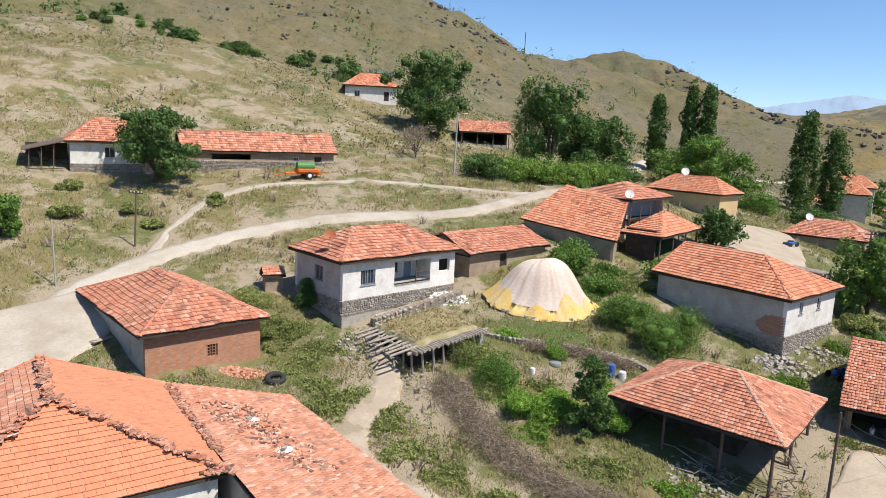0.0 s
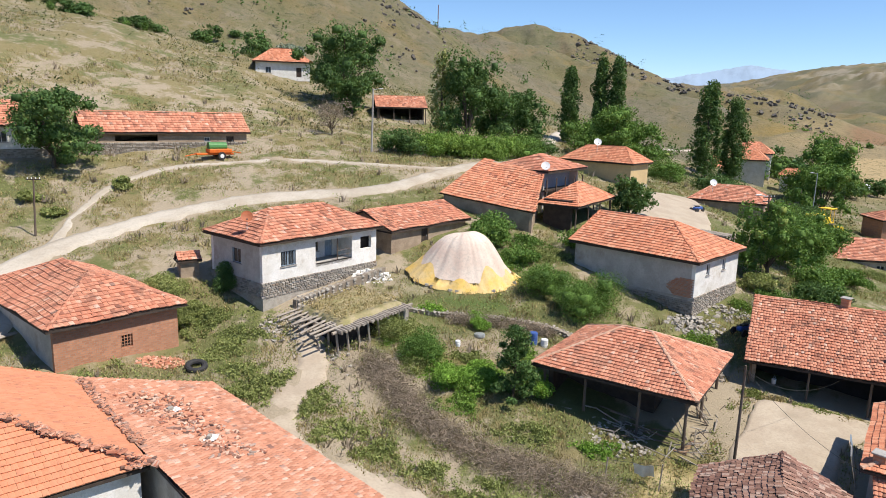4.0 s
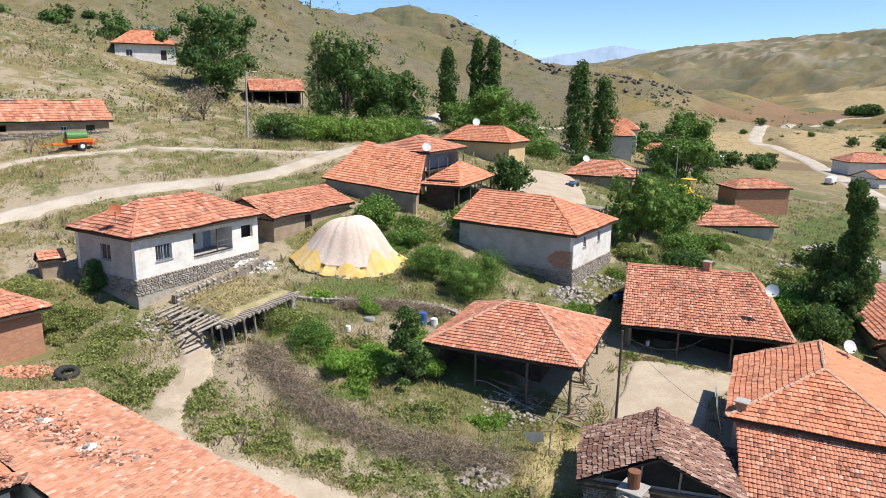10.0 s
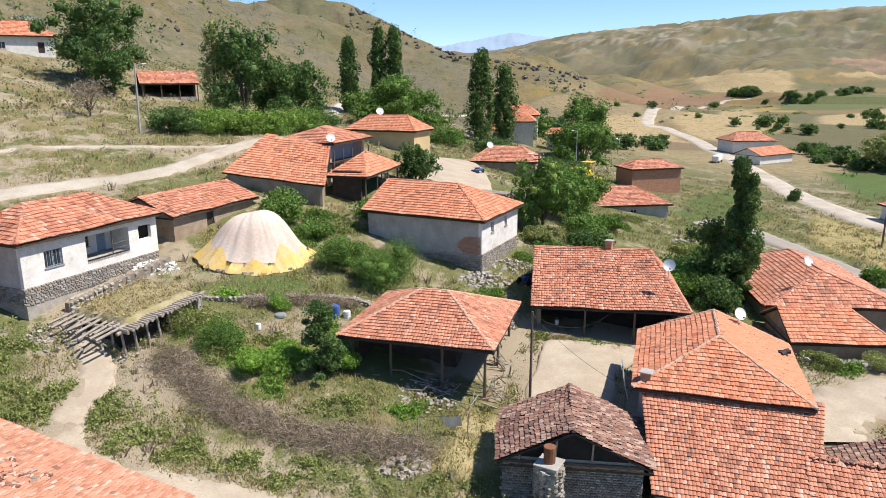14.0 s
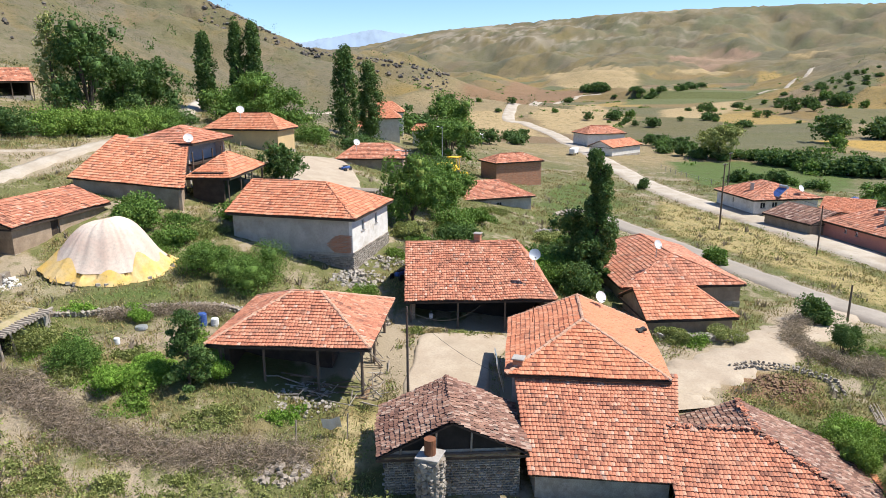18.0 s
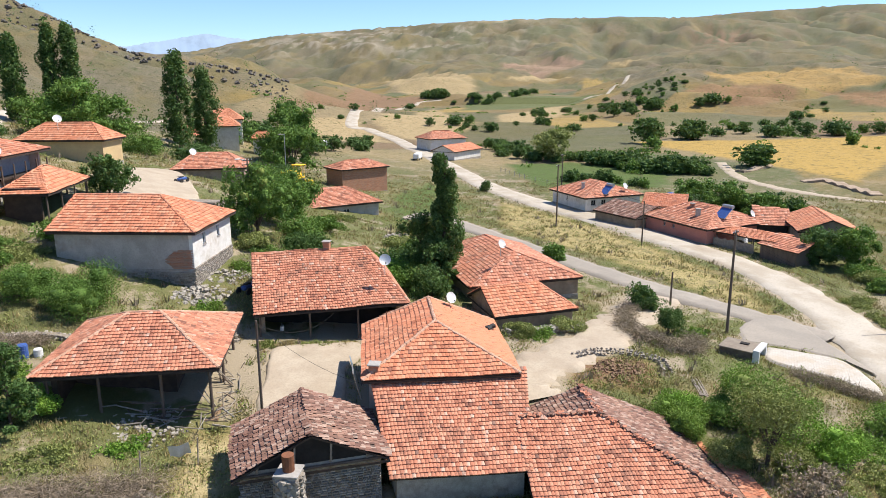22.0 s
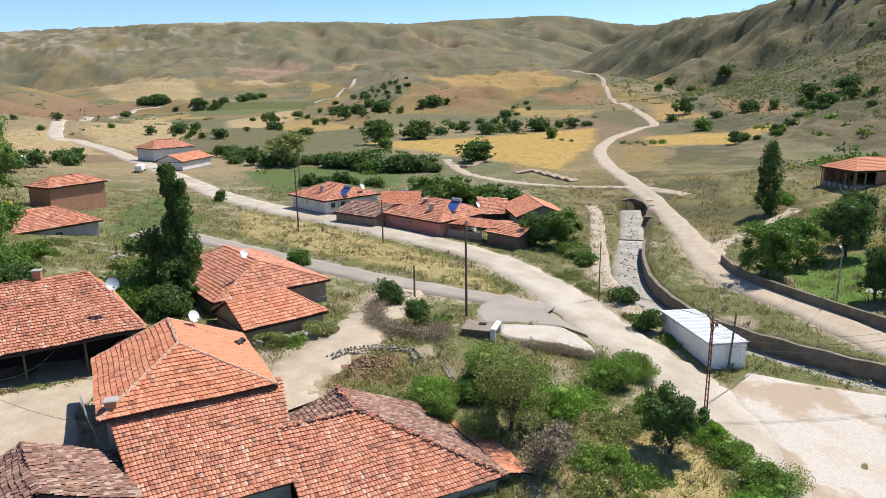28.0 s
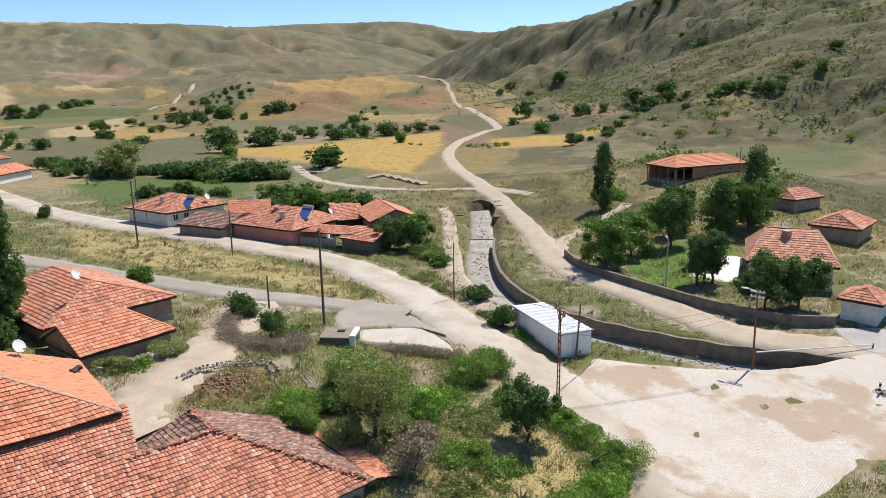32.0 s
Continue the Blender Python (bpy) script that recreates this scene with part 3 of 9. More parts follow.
    crop = np.exp(-(((turn - 53) / 3.2) ** 2)) * np.clip((tall - 205) / 12, 0, 1) * np.clip(0.6 + waves(px, py, 150, 79), 0, 1)
    rock = np.clip(waves(px, py, 34, 81) * 2.5 + waves(px, py, 11, 82) * 1.5 - 0.35, 0, 1) * np.clip((tall - 12) / 14, 0, 1) * np.clip((far - 330) / 160, 0, 1) * np.exp(-(((far - 610) / 130) ** 2)) * np.exp(-(((turn - 26) / 9) ** 2))
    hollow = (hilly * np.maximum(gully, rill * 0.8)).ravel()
    free = tint[:, 3] < 0.3
    turf = np.clip((turn - 77) / 8, 0, 1) * np.clip((far - 92) / 40, 0, 1) * np.clip(0.8 + waves(px, py, 50, 76) * 0.9 + waves(px, py, 12, 78) * 0.5, 0.15, 1) * free
    heath = np.maximum(np.clip((far - 750) / 400, 0, 1), np.clip((turn - 84) / 4, 0, 1) * np.clip((far - 420) / 150, 0, 1)) * np.clip((tall - 20) / 30, 0, 1) * np.clip(0.75 + waves(px, py, 190, 77) * 0.8, 0.25, 1) * free
    green = np.clip((far - 900) / 400, 0, 1) * np.clip((tall - 60) / 60, 0, 1) * np.clip(waves(px, py, 320, 83) * 2.2 + waves(px, py, 90, 84) * 0.8 + 0.1, 0, 1) * np.clip((turn - 40) / 12, 0, 1) * free
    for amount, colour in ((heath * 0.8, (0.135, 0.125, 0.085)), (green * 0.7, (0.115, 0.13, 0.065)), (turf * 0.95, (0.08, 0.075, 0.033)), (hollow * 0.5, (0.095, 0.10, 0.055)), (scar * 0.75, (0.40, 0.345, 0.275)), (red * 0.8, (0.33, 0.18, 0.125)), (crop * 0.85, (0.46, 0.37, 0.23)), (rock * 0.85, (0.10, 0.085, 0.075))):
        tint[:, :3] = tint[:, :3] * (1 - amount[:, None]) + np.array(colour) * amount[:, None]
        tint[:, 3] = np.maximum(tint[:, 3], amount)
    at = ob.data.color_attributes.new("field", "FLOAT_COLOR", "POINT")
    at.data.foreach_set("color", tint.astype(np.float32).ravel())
    tagged(ob, "dry grassy hillside and valley floor with weeds and bare soil", "ground", kind="structure")
    return ob


def ground_mat():
    n = Nodes("dry_grassland", 0.95)
    cov = n.attr("cover")
    sep = n.t.nodes.new("ShaderNodeSeparateColor")
    n.t.links.new(cov.outputs["Color"], sep.inputs[0])
    fine, mid, broad = n.noise(5.0, 6, 0.7), n.noise(0.9, 5, 0.65), n.noise(0.06, 5)
    jit = n.math("MULTIPLY", n.math("SUBTRACT", mid, 0.5), 0.9)
    soil = n.mix(fine, (0.25, 0.205, 0.14), (0.385, 0.32, 0.228))
    straw = n.mix(fine, (0.145, 0.122, 0.052), (0.255, 0.21, 0.10))
    grass = n.mix(fine, (0.075, 0.088, 0.028), (0.165, 0.17, 0.06))
    c = n.mix(n.step(n.math("ADD", sep.outputs[1], jit), 0.30, 0.55), soil, straw)
    c = n.mix(n.step(n.math("ADD", sep.outputs[0], jit), 0.36, 0.62), c, grass)
    c = n.mix(n.step(n.math("ADD", sep.outputs[2], n.math("MULTIPLY", jit, 0.8)), 0.58, 0.78), c, soil)
    c = n.mix(n.math("MULTIPLY", n.step(broad, 0.45, 0.7), 0.3), c, (0.215, 0.185, 0.09))
    patch, speck = n.noise(0.02, 6, 0.65), n.noise(0.45, 6, 0.75)
    hill = n.mix(n.step(n.math("ADD", patch, n.math("MULTIPLY", jit, 0.4)), 0.40, 0.60), n.mix(speck, (0.088, 0.080, 0.037), (0.165, 0.142, 0.075)), n.mix(speck, (0.175, 0.15, 0.10), (0.10, 0.09, 0.06)))
    hill = n.mix(n.math("MULTIPLY", n.step(n.noise(0.16, 5, 0.75), 0.54, 0.62), 0.6), hill, (0.070, 0.076, 0.032))
    hill = n.mix(n.math("MULTIPLY", n.step(n.noise(0.33, 4, 0.7), 0.58, 0.64), 0.75), hill, (0.050, 0.060, 0.026))
    hill = n.mix(n.math("MULTIPLY", n.step(n.noise(0.05, 5, 0.7), 0.56, 0.66), 0.4), hill, (0.225, 0.18, 0.125))
    c = n.mix(n.math("MULTIPLY", cov.outputs["Alpha"], 0.92), c, hill)
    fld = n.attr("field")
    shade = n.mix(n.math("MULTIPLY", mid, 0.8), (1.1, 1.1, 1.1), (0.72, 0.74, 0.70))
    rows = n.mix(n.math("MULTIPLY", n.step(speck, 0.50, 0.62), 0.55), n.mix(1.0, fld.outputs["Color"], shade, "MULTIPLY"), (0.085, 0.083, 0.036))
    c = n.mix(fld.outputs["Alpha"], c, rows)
    tall = n.math("MULTIPLY", n.math("ADD", n.noise(0.12, 7, 0.7), patch), n.math("MULTIPLY", cov.outputs["Alpha"], 14.0))
    return n.done(c, n.math("ADD", n.math("ADD", fine, mid), tall), 0.12, 0.8)


def ribbon(name, line, half, material, lift=0.06, label="", category="road", edge=0.35, seed=1, slack=0.25):
    """A strip of road that lies on the ground, with uneven edges."""
    verts, faces, rng = [], [], random.Random(seed)
    across = (-1.0, -0.86, -0.45, 0.0, 0.45, 0.86, 1.0)
    left, right = half, half
    for k, p in enumerate(line):
        q0, q1 = line[max(k - 1, 0)], line[min(k + 1, len(line) - 1)]
        side = Vector(((q1 - q0).y, -(q1 - q0).x, 0)).normalized()
        left, right = half + rng.uniform(-edge, edge), half + rng.uniform(-edge, edge)
        for a in across:
            o = p + side * a * (right if a > 0 else left)
            verts.append((o.x, o.y, (lift if abs(a) < 0.95 else -slack) + 0.03 * (1 - a * a)))
    w = len(across)
    for k in range(len(line) - 1):
        for a in range(w - 1):
            i = k * w + a
            faces.append((i, i + w, i + w + 1, i + 1))
    verts = np.array(verts)
    verts[:, 2] += land(verts[:, 0], verts[:, 1])
    ob = mesh_object(name, verts.tolist(), [f[::-1] for f in faces], material, None, True)
    return tagged(ob, label, category, kind="structure")


ground = build_ground()
ribbon("road", MAIN_ROAD, 3.2, M["road"], 0.08, "pale dusty gravel road through the valley", seed=1)
ribbon("road", SIDE_ROAD, 2.1, M["asphalt"], 0.07, "narrow worn asphalt side road with dry verges", seed=2)
ribbon("road", HILL_ROAD, 1.05, M["road"], 0.07, "pale gravel track along the hillside", seed=3, edge=0.3)
ribbon("road", UP_ROAD, 2.3, M["dirt"], 0.08, "pale winding dirt road up the valley", seed=4)
ribbon("road", LANE, 2.4, M["dirt"], 0.06, "trodden earth lane between the houses", seed=5, edge=0.6)
ribbon("track", KNOLL_TRACK, 2.2, M["road"], 0.3, "pale track round the scrubby knoll", "track", 0.8, 10)
ribbon("track", smooth_line([(214, 78, 0), (185, 61, 0), (167, 36, 0), (161, 14, 0), (150, 2, 0)], 12), 1.7, M["dirt"], 0.07, "pale farm track down to the valley road", "track", 0.4, 6)
ribbon("track", smooth_line([(140, 20, 0), (132.5, 18.2, 0), (121.8, 16.2, 0), (99.7, 12.9, 0), (88, 11, 0), (80.2, 8.7, 0), (71, 5.2, 0)], 10), 1.4, M["dirt"], 0.07, "narrow pale track beside the canal", "track", 0.12, 7)
ribbon("track", smooth_line([(96.4, -3.0, 0), (108, -3.4, 0), (118, -8, 0), (133, -16, 0)], 10), 1.3, M["dirt"], 0.06, "earth track towards the hall", "track", 0.4, 8)

# ---- building kit ----


def part(name, bm, material, parent, label=""):
    """One bmesh as one mesh object under a thing or a part."""
    me = bpy.data.meshes.new(name)
    bm.to_mesh(me)
    bm.free()
    me.materials.append(material)
    ob = new(name, me)
    ob.parent = parent
    if label:
        ob["label"] = label
    return ob


def solid(name, verts, faces, material, parent, label="", smooth=False):
    ob = mesh_object(name, verts, faces, material, parent, smooth)
    if label:
        ob["label"] = label
    return ob


def thing(name, label, category, at, turn=0.0, group=""):
    ob = new(name)
    ob.empty_display_size = 0.2
    ob.matrix_world = pose(*at, 0, 0, turn)
    return tagged(ob, label, category, group)


def boxes(specs, bevel=0.0):
    """A bmesh of boxes, each (x0, y0, z0, x1, y1, z1)."""
    bm = bmesh.new()
    for x0, y0, z0, x1, y1, z1 in specs:
        v = [bm.verts.new(p) for p in ((x0, y0, z0), (x1, y0, z0), (x1, y1, z0), (x0, y1, z0), (x0, y0, z1), (x1, y0, z1), (x1, y1, z1), (x0, y1, z1))]
        for f in ((3, 2, 1, 0), (4, 5, 6, 7), (0, 1, 5, 4), (1, 2, 6, 5), (2, 3, 7, 6), (3, 0, 4, 7)):
            bm.faces.new([v[k] for k in f])
    if bevel:
        bmesh.ops.bevel(bm, geom=bm.edges[:], offset=bevel, segments=1, affect="EDGES")
    return bm


def rod(bm, a, b, r0, r1=None, n=7):
    """A tapered round bar from a to b."""
    a, b = Vector(a), Vector(b)
    r1 = r0 if r1 is None else r1
    q = (b - a).to_track_quat("Z", "Y")
    rings = []
    for p, r in ((a, r0), (b, r1)):
        rings.append([bm.verts.new(p + q @ Vector((r * math.cos(6.2832 * k / n), r * math.sin(6.2832 * k / n), 0))) for k in range(n)])
    for k in range(n):
        bm.faces.new((rings[0][k], rings[0][(k + 1) % n], rings[1][(k + 1) % n], rings[1][k]))
    bm.faces.new(rings[0][::-1])
    bm.faces.new(rings[1])
    return bm


def rods(specs, n=7):
    bm = bmesh.new()
    for s in specs:
        rod(bm, *s, n=n)
    return bm


def tile_shape(w, l, roll):
    """One clay tile: a rolled pan with a thick lower lip."""
    xs, zs = (-0.5, -0.2, 0.2, 0.5), (0.0, roll, roll, 0.0)
    v = [(w * x, 0.0, z + 0.062) for x, z in zip(xs, zs)] + [(w * x, l, z * 0.8) for x, z in zip(xs, zs)] + [(w * x, 0.0, z + 0.005) for x, z in zip(xs, zs)]
    f = [(k, k + 1, k + 5, k + 4) for k in range(3)] + [(k + 8, k + 9, k + 1, k) for k in range(3)]
    return np.array(v), np.array(f)


def lay_tiles(poly, row=0.34, width=0.24, jitter=0.5, seed=1, skip=0.0):
    """Frames (origin, along, up, out) of tiles that cover a roof face; the first edge of poly is the eave."""
    rng = np.random.default_rng(seed)
    p = [Vector(q) for q in poly]
    e = (p[1] - p[0]).normalized()
    nrm = (p[1] - p[0]).cross(p[2] - p[0]).normalized()
    up = nrm.cross(e)
    flat = [((q - p[0]).dot(e), (q - p[0]).dot(up)) for q in p]
    top = max(b for _, b in flat)
    out = []
    b, k = 0.0, 0
    while b < top - 0.08:
        yy = b + row * 0.5
        xs = []
        for (x0, y0), (x1, y1) in zip(flat, flat[1:] + flat[:1]):
            if (y0 <= yy) != (y1 <= yy):
                xs.append(x0 + (x1 - x0) * (yy - y0) / (y1 - y0))
        if len(xs) >= 2:
            lo, hi = min(xs), max(xs)
            n = max(1, int((hi - lo) / width))
            for c in range(n):
                if rng.random() < skip:
                    continue
                u = lo + (c + 0.5) * (hi - lo) / n
                out.append((p[0] + e * (u + rng.normal(0, 0.012 * jitter)) + up * (b - 0.04 + rng.normal(0, 0.018 * jitter) + 0.05 * jitter * math.sin(u * 1.1 + seed * 2.3)) + nrm * (0.02 + abs(rng.normal(0, 0.012 * jitter)) + 0.05 * jitter * (1 + math.sin(u * 0.9 + seed) * math.cos(b * 0.7 + seed))), e, up, nrm, rng.normal(0, 0.03 * jitter), (hi - lo) / n / width))
        b += row
        k += 1
    return out


def tile_mesh(frames, row, width, roll):
    v0, f0 = tile_shape(width * 0.99, row * 1.22, roll)
    if not frames:
        return np.zeros((0, 3)), np.zeros((0, 4), int)
    o = np.array([f[0][:] for f in frames])
    e, u, n = (np.array([f[k][:] for f in frames]) for k in (1, 2, 3))
    a = np.array([f[4] for f in frames])[:, None]
    s = np.array([f[5] for f in frames])[:, None]
    e2, u2 = e * np.cos(a) + u * np.sin(a), u * np.cos(a) - e * np.sin(a)
    verts = o[:, None] + v0[None, :, :1] * (e2 * s)[:, None] + v0[None, :, 1:2] * u2[:, None] + v0[None, :, 2:] * n[:, None]
    faces = f0[None] + (np.arange(len(frames)) * len(v0))[:, None, None]
    return verts.reshape(-1, 3), faces.reshape(-1, 4)


def ridge_caps(lines, seed=1, size=0.13):
    """Half-round cap tiles along ridges and hips."""
    rng = random.Random(seed)
    verts, faces = [], []
    for a, b in lines:
        a, b = Vector(a), Vector(b)
        d = (b - a).normalized()
        side = d.cross(Vector((0, 0, 1))).normalized()
        out = side.cross(d)
        n = max(1, int((b - a).length / 0.36))
        for k in range(n):
            p = a + d * ((b - a).length * k / n)
            q = p + d * 0.43
            i = len(verts)
            tilt = rng.gauss(0, 0.02)
            for m, (c, r) in enumerate(((p, size * 1.1), (q, size * 0.9))):
                for s in range(5):
                    g = math.pi * s / 4
                    verts.append(c + side * (r * math.cos(g) + tilt) + out * (r * 0.85 * math.sin(g) + 0.035 + rng.gauss(0, 0.006)))
            faces += [(i + s, i + s + 1, i + s + 6, i + s + 5) for s in range(4)]
            faces += [(i + 4, i + 3, i + 2, i + 1, i)]
    return [v[:] for v in verts], faces


LATER = []


def roof(parent, faces, caps, key, row=0.34, width=0.24, jitter=0.5, seed=1, roll=0.026, loose=None, skip=0.0, deck=True, keys=None, loose_face=0, cap=None):
    """A tiled roof: boarded deck, tiles on every face, caps on ridges and hips. loose: a test on a tile's place that picks the pieces to stay single."""
    me = bpy.data.meshes.new("roof")
    if deck:
        dv, df = [], []
        for f in faces:
            f = [Vector(q) for q in f]
            nrm = (f[1] - f[0]).cross(f[2] - f[0]).normalized()
            i, n = len(dv), len(f)
            dv += [q[:] for q in f] + [(q - nrm * 0.09)[:] for q in f]
            df += [tuple(range(i, i + n)), tuple(range(i + 2 * n - 1, i + n - 1, -1))]
            df += [(i + k, i + n + k, i + n + (k + 1) % n, i + (k + 1) % n) for k in range(n)]
        me.from_pydata(dv, [], df)
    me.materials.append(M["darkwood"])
    rf = new("roof", me)
    rf.parent = parent
    for k, f in enumerate(faces):
        mk = keys[k] if keys else key
        frames = lay_tiles(f, row, width, jitter, seed * 17 + k, skip)
        single = [fr for fr in frames if loose(fr[0])][:300] if loose and k == loose_face else []
        rest = frames[len(single):] if single and frames[: len(single)] == single else [fr for fr in frames if not (single and loose(fr[0]))] + ([fr for fr in frames if loose(fr[0])][300:] if single else [])
        v, q = tile_mesh(rest, row, width, roll)
        ob = solid("tiles", v.tolist(), q.tolist(), M[mk], rf)
        tagged(ob, kind="stuff")
        if single:
            LATER.append((rf, single, row, width, roll, M[mk + "_one"]))
    cv, cf = ridge_caps(caps, seed)
    if cv:
        tagged(solid("ridge_tiles", cv, cf, M[cap or key], rf), kind="stuff")
    return rf


def lay_single_tiles():
    for rf, frames, row, width, roll, material in LATER:
        v0, f0 = tile_shape(width * 0.99, row * 1.22, roll)
        me = bpy.data.meshes.new("tile")
        me.from_pydata(v0.tolist(), [], f0.tolist())
        me.materials.append(material)
        for o, e, u, n, a, s in frames:
            ob = new("roof_tile", me)
            ob.parent = rf
            e2, u2 = e * math.cos(a) + u * math.sin(a), u * math.cos(a) - e * math.sin(a)
            ob.matrix_basis = Matrix(((e2.x * s, u2.x, n.x, o.x), (e2.y * s, u2.y, n.y, o.y), (e2.z * s, u2.z, n.z, o.z), (0, 0, 0, 1)))


def roof_shape(lx, ly, eave, ridge, axis, h0, h1):
    """Faces and cap lines of a roof over a rectangle. axis: 'x' or 'y', the ridge's way; h0, h1: how far the hips run in (0: gable)."""
    if axis == "x":
        a, b = (h0, ly / 2, ridge), (lx - h1, ly / 2, ridge)
        c = [(0, 0, eave), (lx, 0, eave), (lx, ly, eave), (0, ly, eave)]
        faces = [[c[0], c[1], b, a], [c[2], c[3], a, b]]
        caps = [(a, b)]
        if h0:
            faces.append([c[3], c[0], a])
            caps += [(c[0], a), (c[3], a)]
        if h1:
            faces.append([c[1], c[2], b])
            caps += [(c[1], b), (c[2], b)]
    else:
        a, b = (lx / 2, h0, ridge), (lx / 2, ly - h1, ridge)
        c = [(0, 0, eave), (lx, 0, eave), (lx, ly, eave), (0, ly, eave)]
        faces = [[c[3], c[0], a, b], [c[1], c[2], b, a]]
        caps = [(a, b)]
        if h0:
            faces.append([c[0], c[1], a])
            caps += [(c[0], a), (c[1], a)]
        if h1:
            faces.append([c[2], c[3], b])
            caps += [(c[2], b), (c[3], b)]
    return faces, caps


def window_in(parent, m, a, b, c, d, frame_key="white", bars=1, sill=True, depth=0.12):
    """A window in a hole of a wall; m carries wall coordinates (along, out, up)."""
    t = 0.06
    cells = [(a, depth, c, a + t, depth + 0.07, d), (b - t, depth, c, b, depth + 0.07, d), (a + t, depth, c, b - t, depth + 0.07, c + t), (a + t, depth, d - t, b - t, depth + 0.07, d)]
    for k in range(bars):
        x = a + (b - a) * (k + 1) / (bars + 1)
        cells.append((x - 0.03, depth + 0.005, c + t, x + 0.03, depth + 0.065, d - t))
    bm = boxes(cells)
    bm.transform(m)
    w = part("window", bm, M[frame_key], parent)
    bm = boxes([(a + 0.02, depth + 0.02, c + 0.02, b - 0.02, depth + 0.035, d - 0.02)])
    bm.transform(m)
    part("pane", bm, M["glass"], w)
    if sill:
        bm = boxes([(a - 0.08, -0.08, c - 0.07, b + 0.08, depth, c)])
        bm.transform(m)
        part("sill", bm, M["concrete"], w)
    return w


def door_in(parent, m, a, b, c, d, key="wood", depth=0.12):
    n = max(2, int((b - a) / 0.2))
    bm = boxes([(a + (b - a) * k / n + 0.006, depth, c, a + (b - a) * (k + 1) / n - 0.006, depth + 0.05, d) for k in range(n)] + [(a, depth + 0.05, c + 0.3, b, depth + 0.08, c + 0.42), (a, depth + 0.05, d - 0.42, b, depth + 0.08, d - 0.3)])
    bm.transform(m)
    ob = part("door", bm, M[key], parent)
    bm = boxes([(b - 0.16, depth - 0.05, c + 0.95, b - 0.12, depth, c + 1.12)])
    bm.transform(m)
    part("handle", bm, M["metal"], ob)
    return ob


def house(name, label, C, R, L, base, eave, ridge, axis="y", h0=0.0, h1=0.0, wall="mudplaster", key="red", over=0.55, plinth=0.0, plinth_key="stone", down=1.5, holes=None, keys=None,
          row=0.34, width=0.24, jitter=0.5, seed=1, roll=0.026, loose=None, open_sides=(), walls=None, category="house", fascia="darkwood", skip=0.0, group="", loose_face=0, cap=None):
    """A house from three eave corners in plan: C near, R and L along the two sides that meet there."""
    C, R, L = Vector((*C, 0)), Vector((*R, 0)), Vector((*L, 0))
    ex = (R - C).normalized()
    ey = Vector((-ex.y, ex.x, 0))
    lx, ly = (R - C).length, (L - C).dot(ey)
    ob = thing(name, label, category, (C.x, C.y, base), math.degrees(math.atan2(ex.y, ex.x)), group)
    eave, ridge = eave - base, ridge - base
    faces, caps = roof_shape(lx, ly, eave, ridge, axis, h0, h1)
    roof(ob, faces, caps, key, row, width, jitter, seed, roll, loose, skip, keys=keys, loose_face=loose_face, cap=cap)
    if fascia:
        part("eave_board", ring(lx, ly, eave - 0.2, eave - 0.06), M[fascia], ob)
    x0, y0, x1, y1, th = over, over, lx - over, ly - over, 0.32
    sides = {"front": (Matrix.Translation((x0, y0, 0)), x1 - x0), "right": (Matrix.Translation((x1, y0, 0)) @ pose(0, 0, 0, 0, 0, 90), y1 - y0),
             "back": (Matrix.Translation((x1, y1, 0)) @ pose(0, 0, 0, 0, 0, 180), x1 - x0), "left": (Matrix.Translation((x0, y1, 0)) @ pose(0, 0, 0, 0, 0, -90), y1 - y0)}
    top = eave + (ridge - eave) * min(0.9, over / (ly if axis == "x" else lx) * 2)
    for side, (m, length) in sides.items():
        if side in open_sides:
            continue
        hs = (holes or {}).get(side, [])
        trim = 0.0 if side in ("front", "back") else th
        bm = wall_mesh(length, plinth, top, th, [h[:4] for h in hs], trim)
        bm.transform(m)
        wob = part("wall", bm, M[(walls or {}).get(side, wall)], ob)
        for h in hs:
            kind = h[4] if len(h) > 4 else "window"
            if kind == "window":
                window_in(wob, m, *h[:4], *(h[5:6] or ("white",)))
            elif kind == "door":
                door_in(wob, m, *h[:4], *(h[5:6] or ("wood",)))
        gable = (axis == "y" and ((side == "front" and not h0) or (side == "back" and not h1))) or (axis == "x" and ((side == "left" and not h0) or (side == "right" and not h1)))
        if gable:
            s = (ridge - top) * 0.97
            g = bmesh.new()
            a = [g.verts.new(q) for q in ((0, 0.0, top), (length, 0.0, top), (length / 2, 0.0, top + s))]
            b = [g.verts.new(q) for q in ((0, th, top), (length, th, top), (length / 2, th, top + s))]
            g.faces.new(a)
            g.faces.new(b[::-1])
            for k in range(3):
                g.faces.new((a[k], b[k], b[(k + 1) % 3], a[(k + 1) % 3]))
            g.transform(m)
            part("gable", g, M[(walls or {}).get(side, wall)], ob)
    bm = boxes([(x0 - 0.05, y0 - 0.05, -down, x1 + 0.05, y1 + 0.05, max(plinth, 0.02))])
    part("plinth", bm, M[plinth_key], ob)
    ob["size"] = (lx, ly)
    return ob


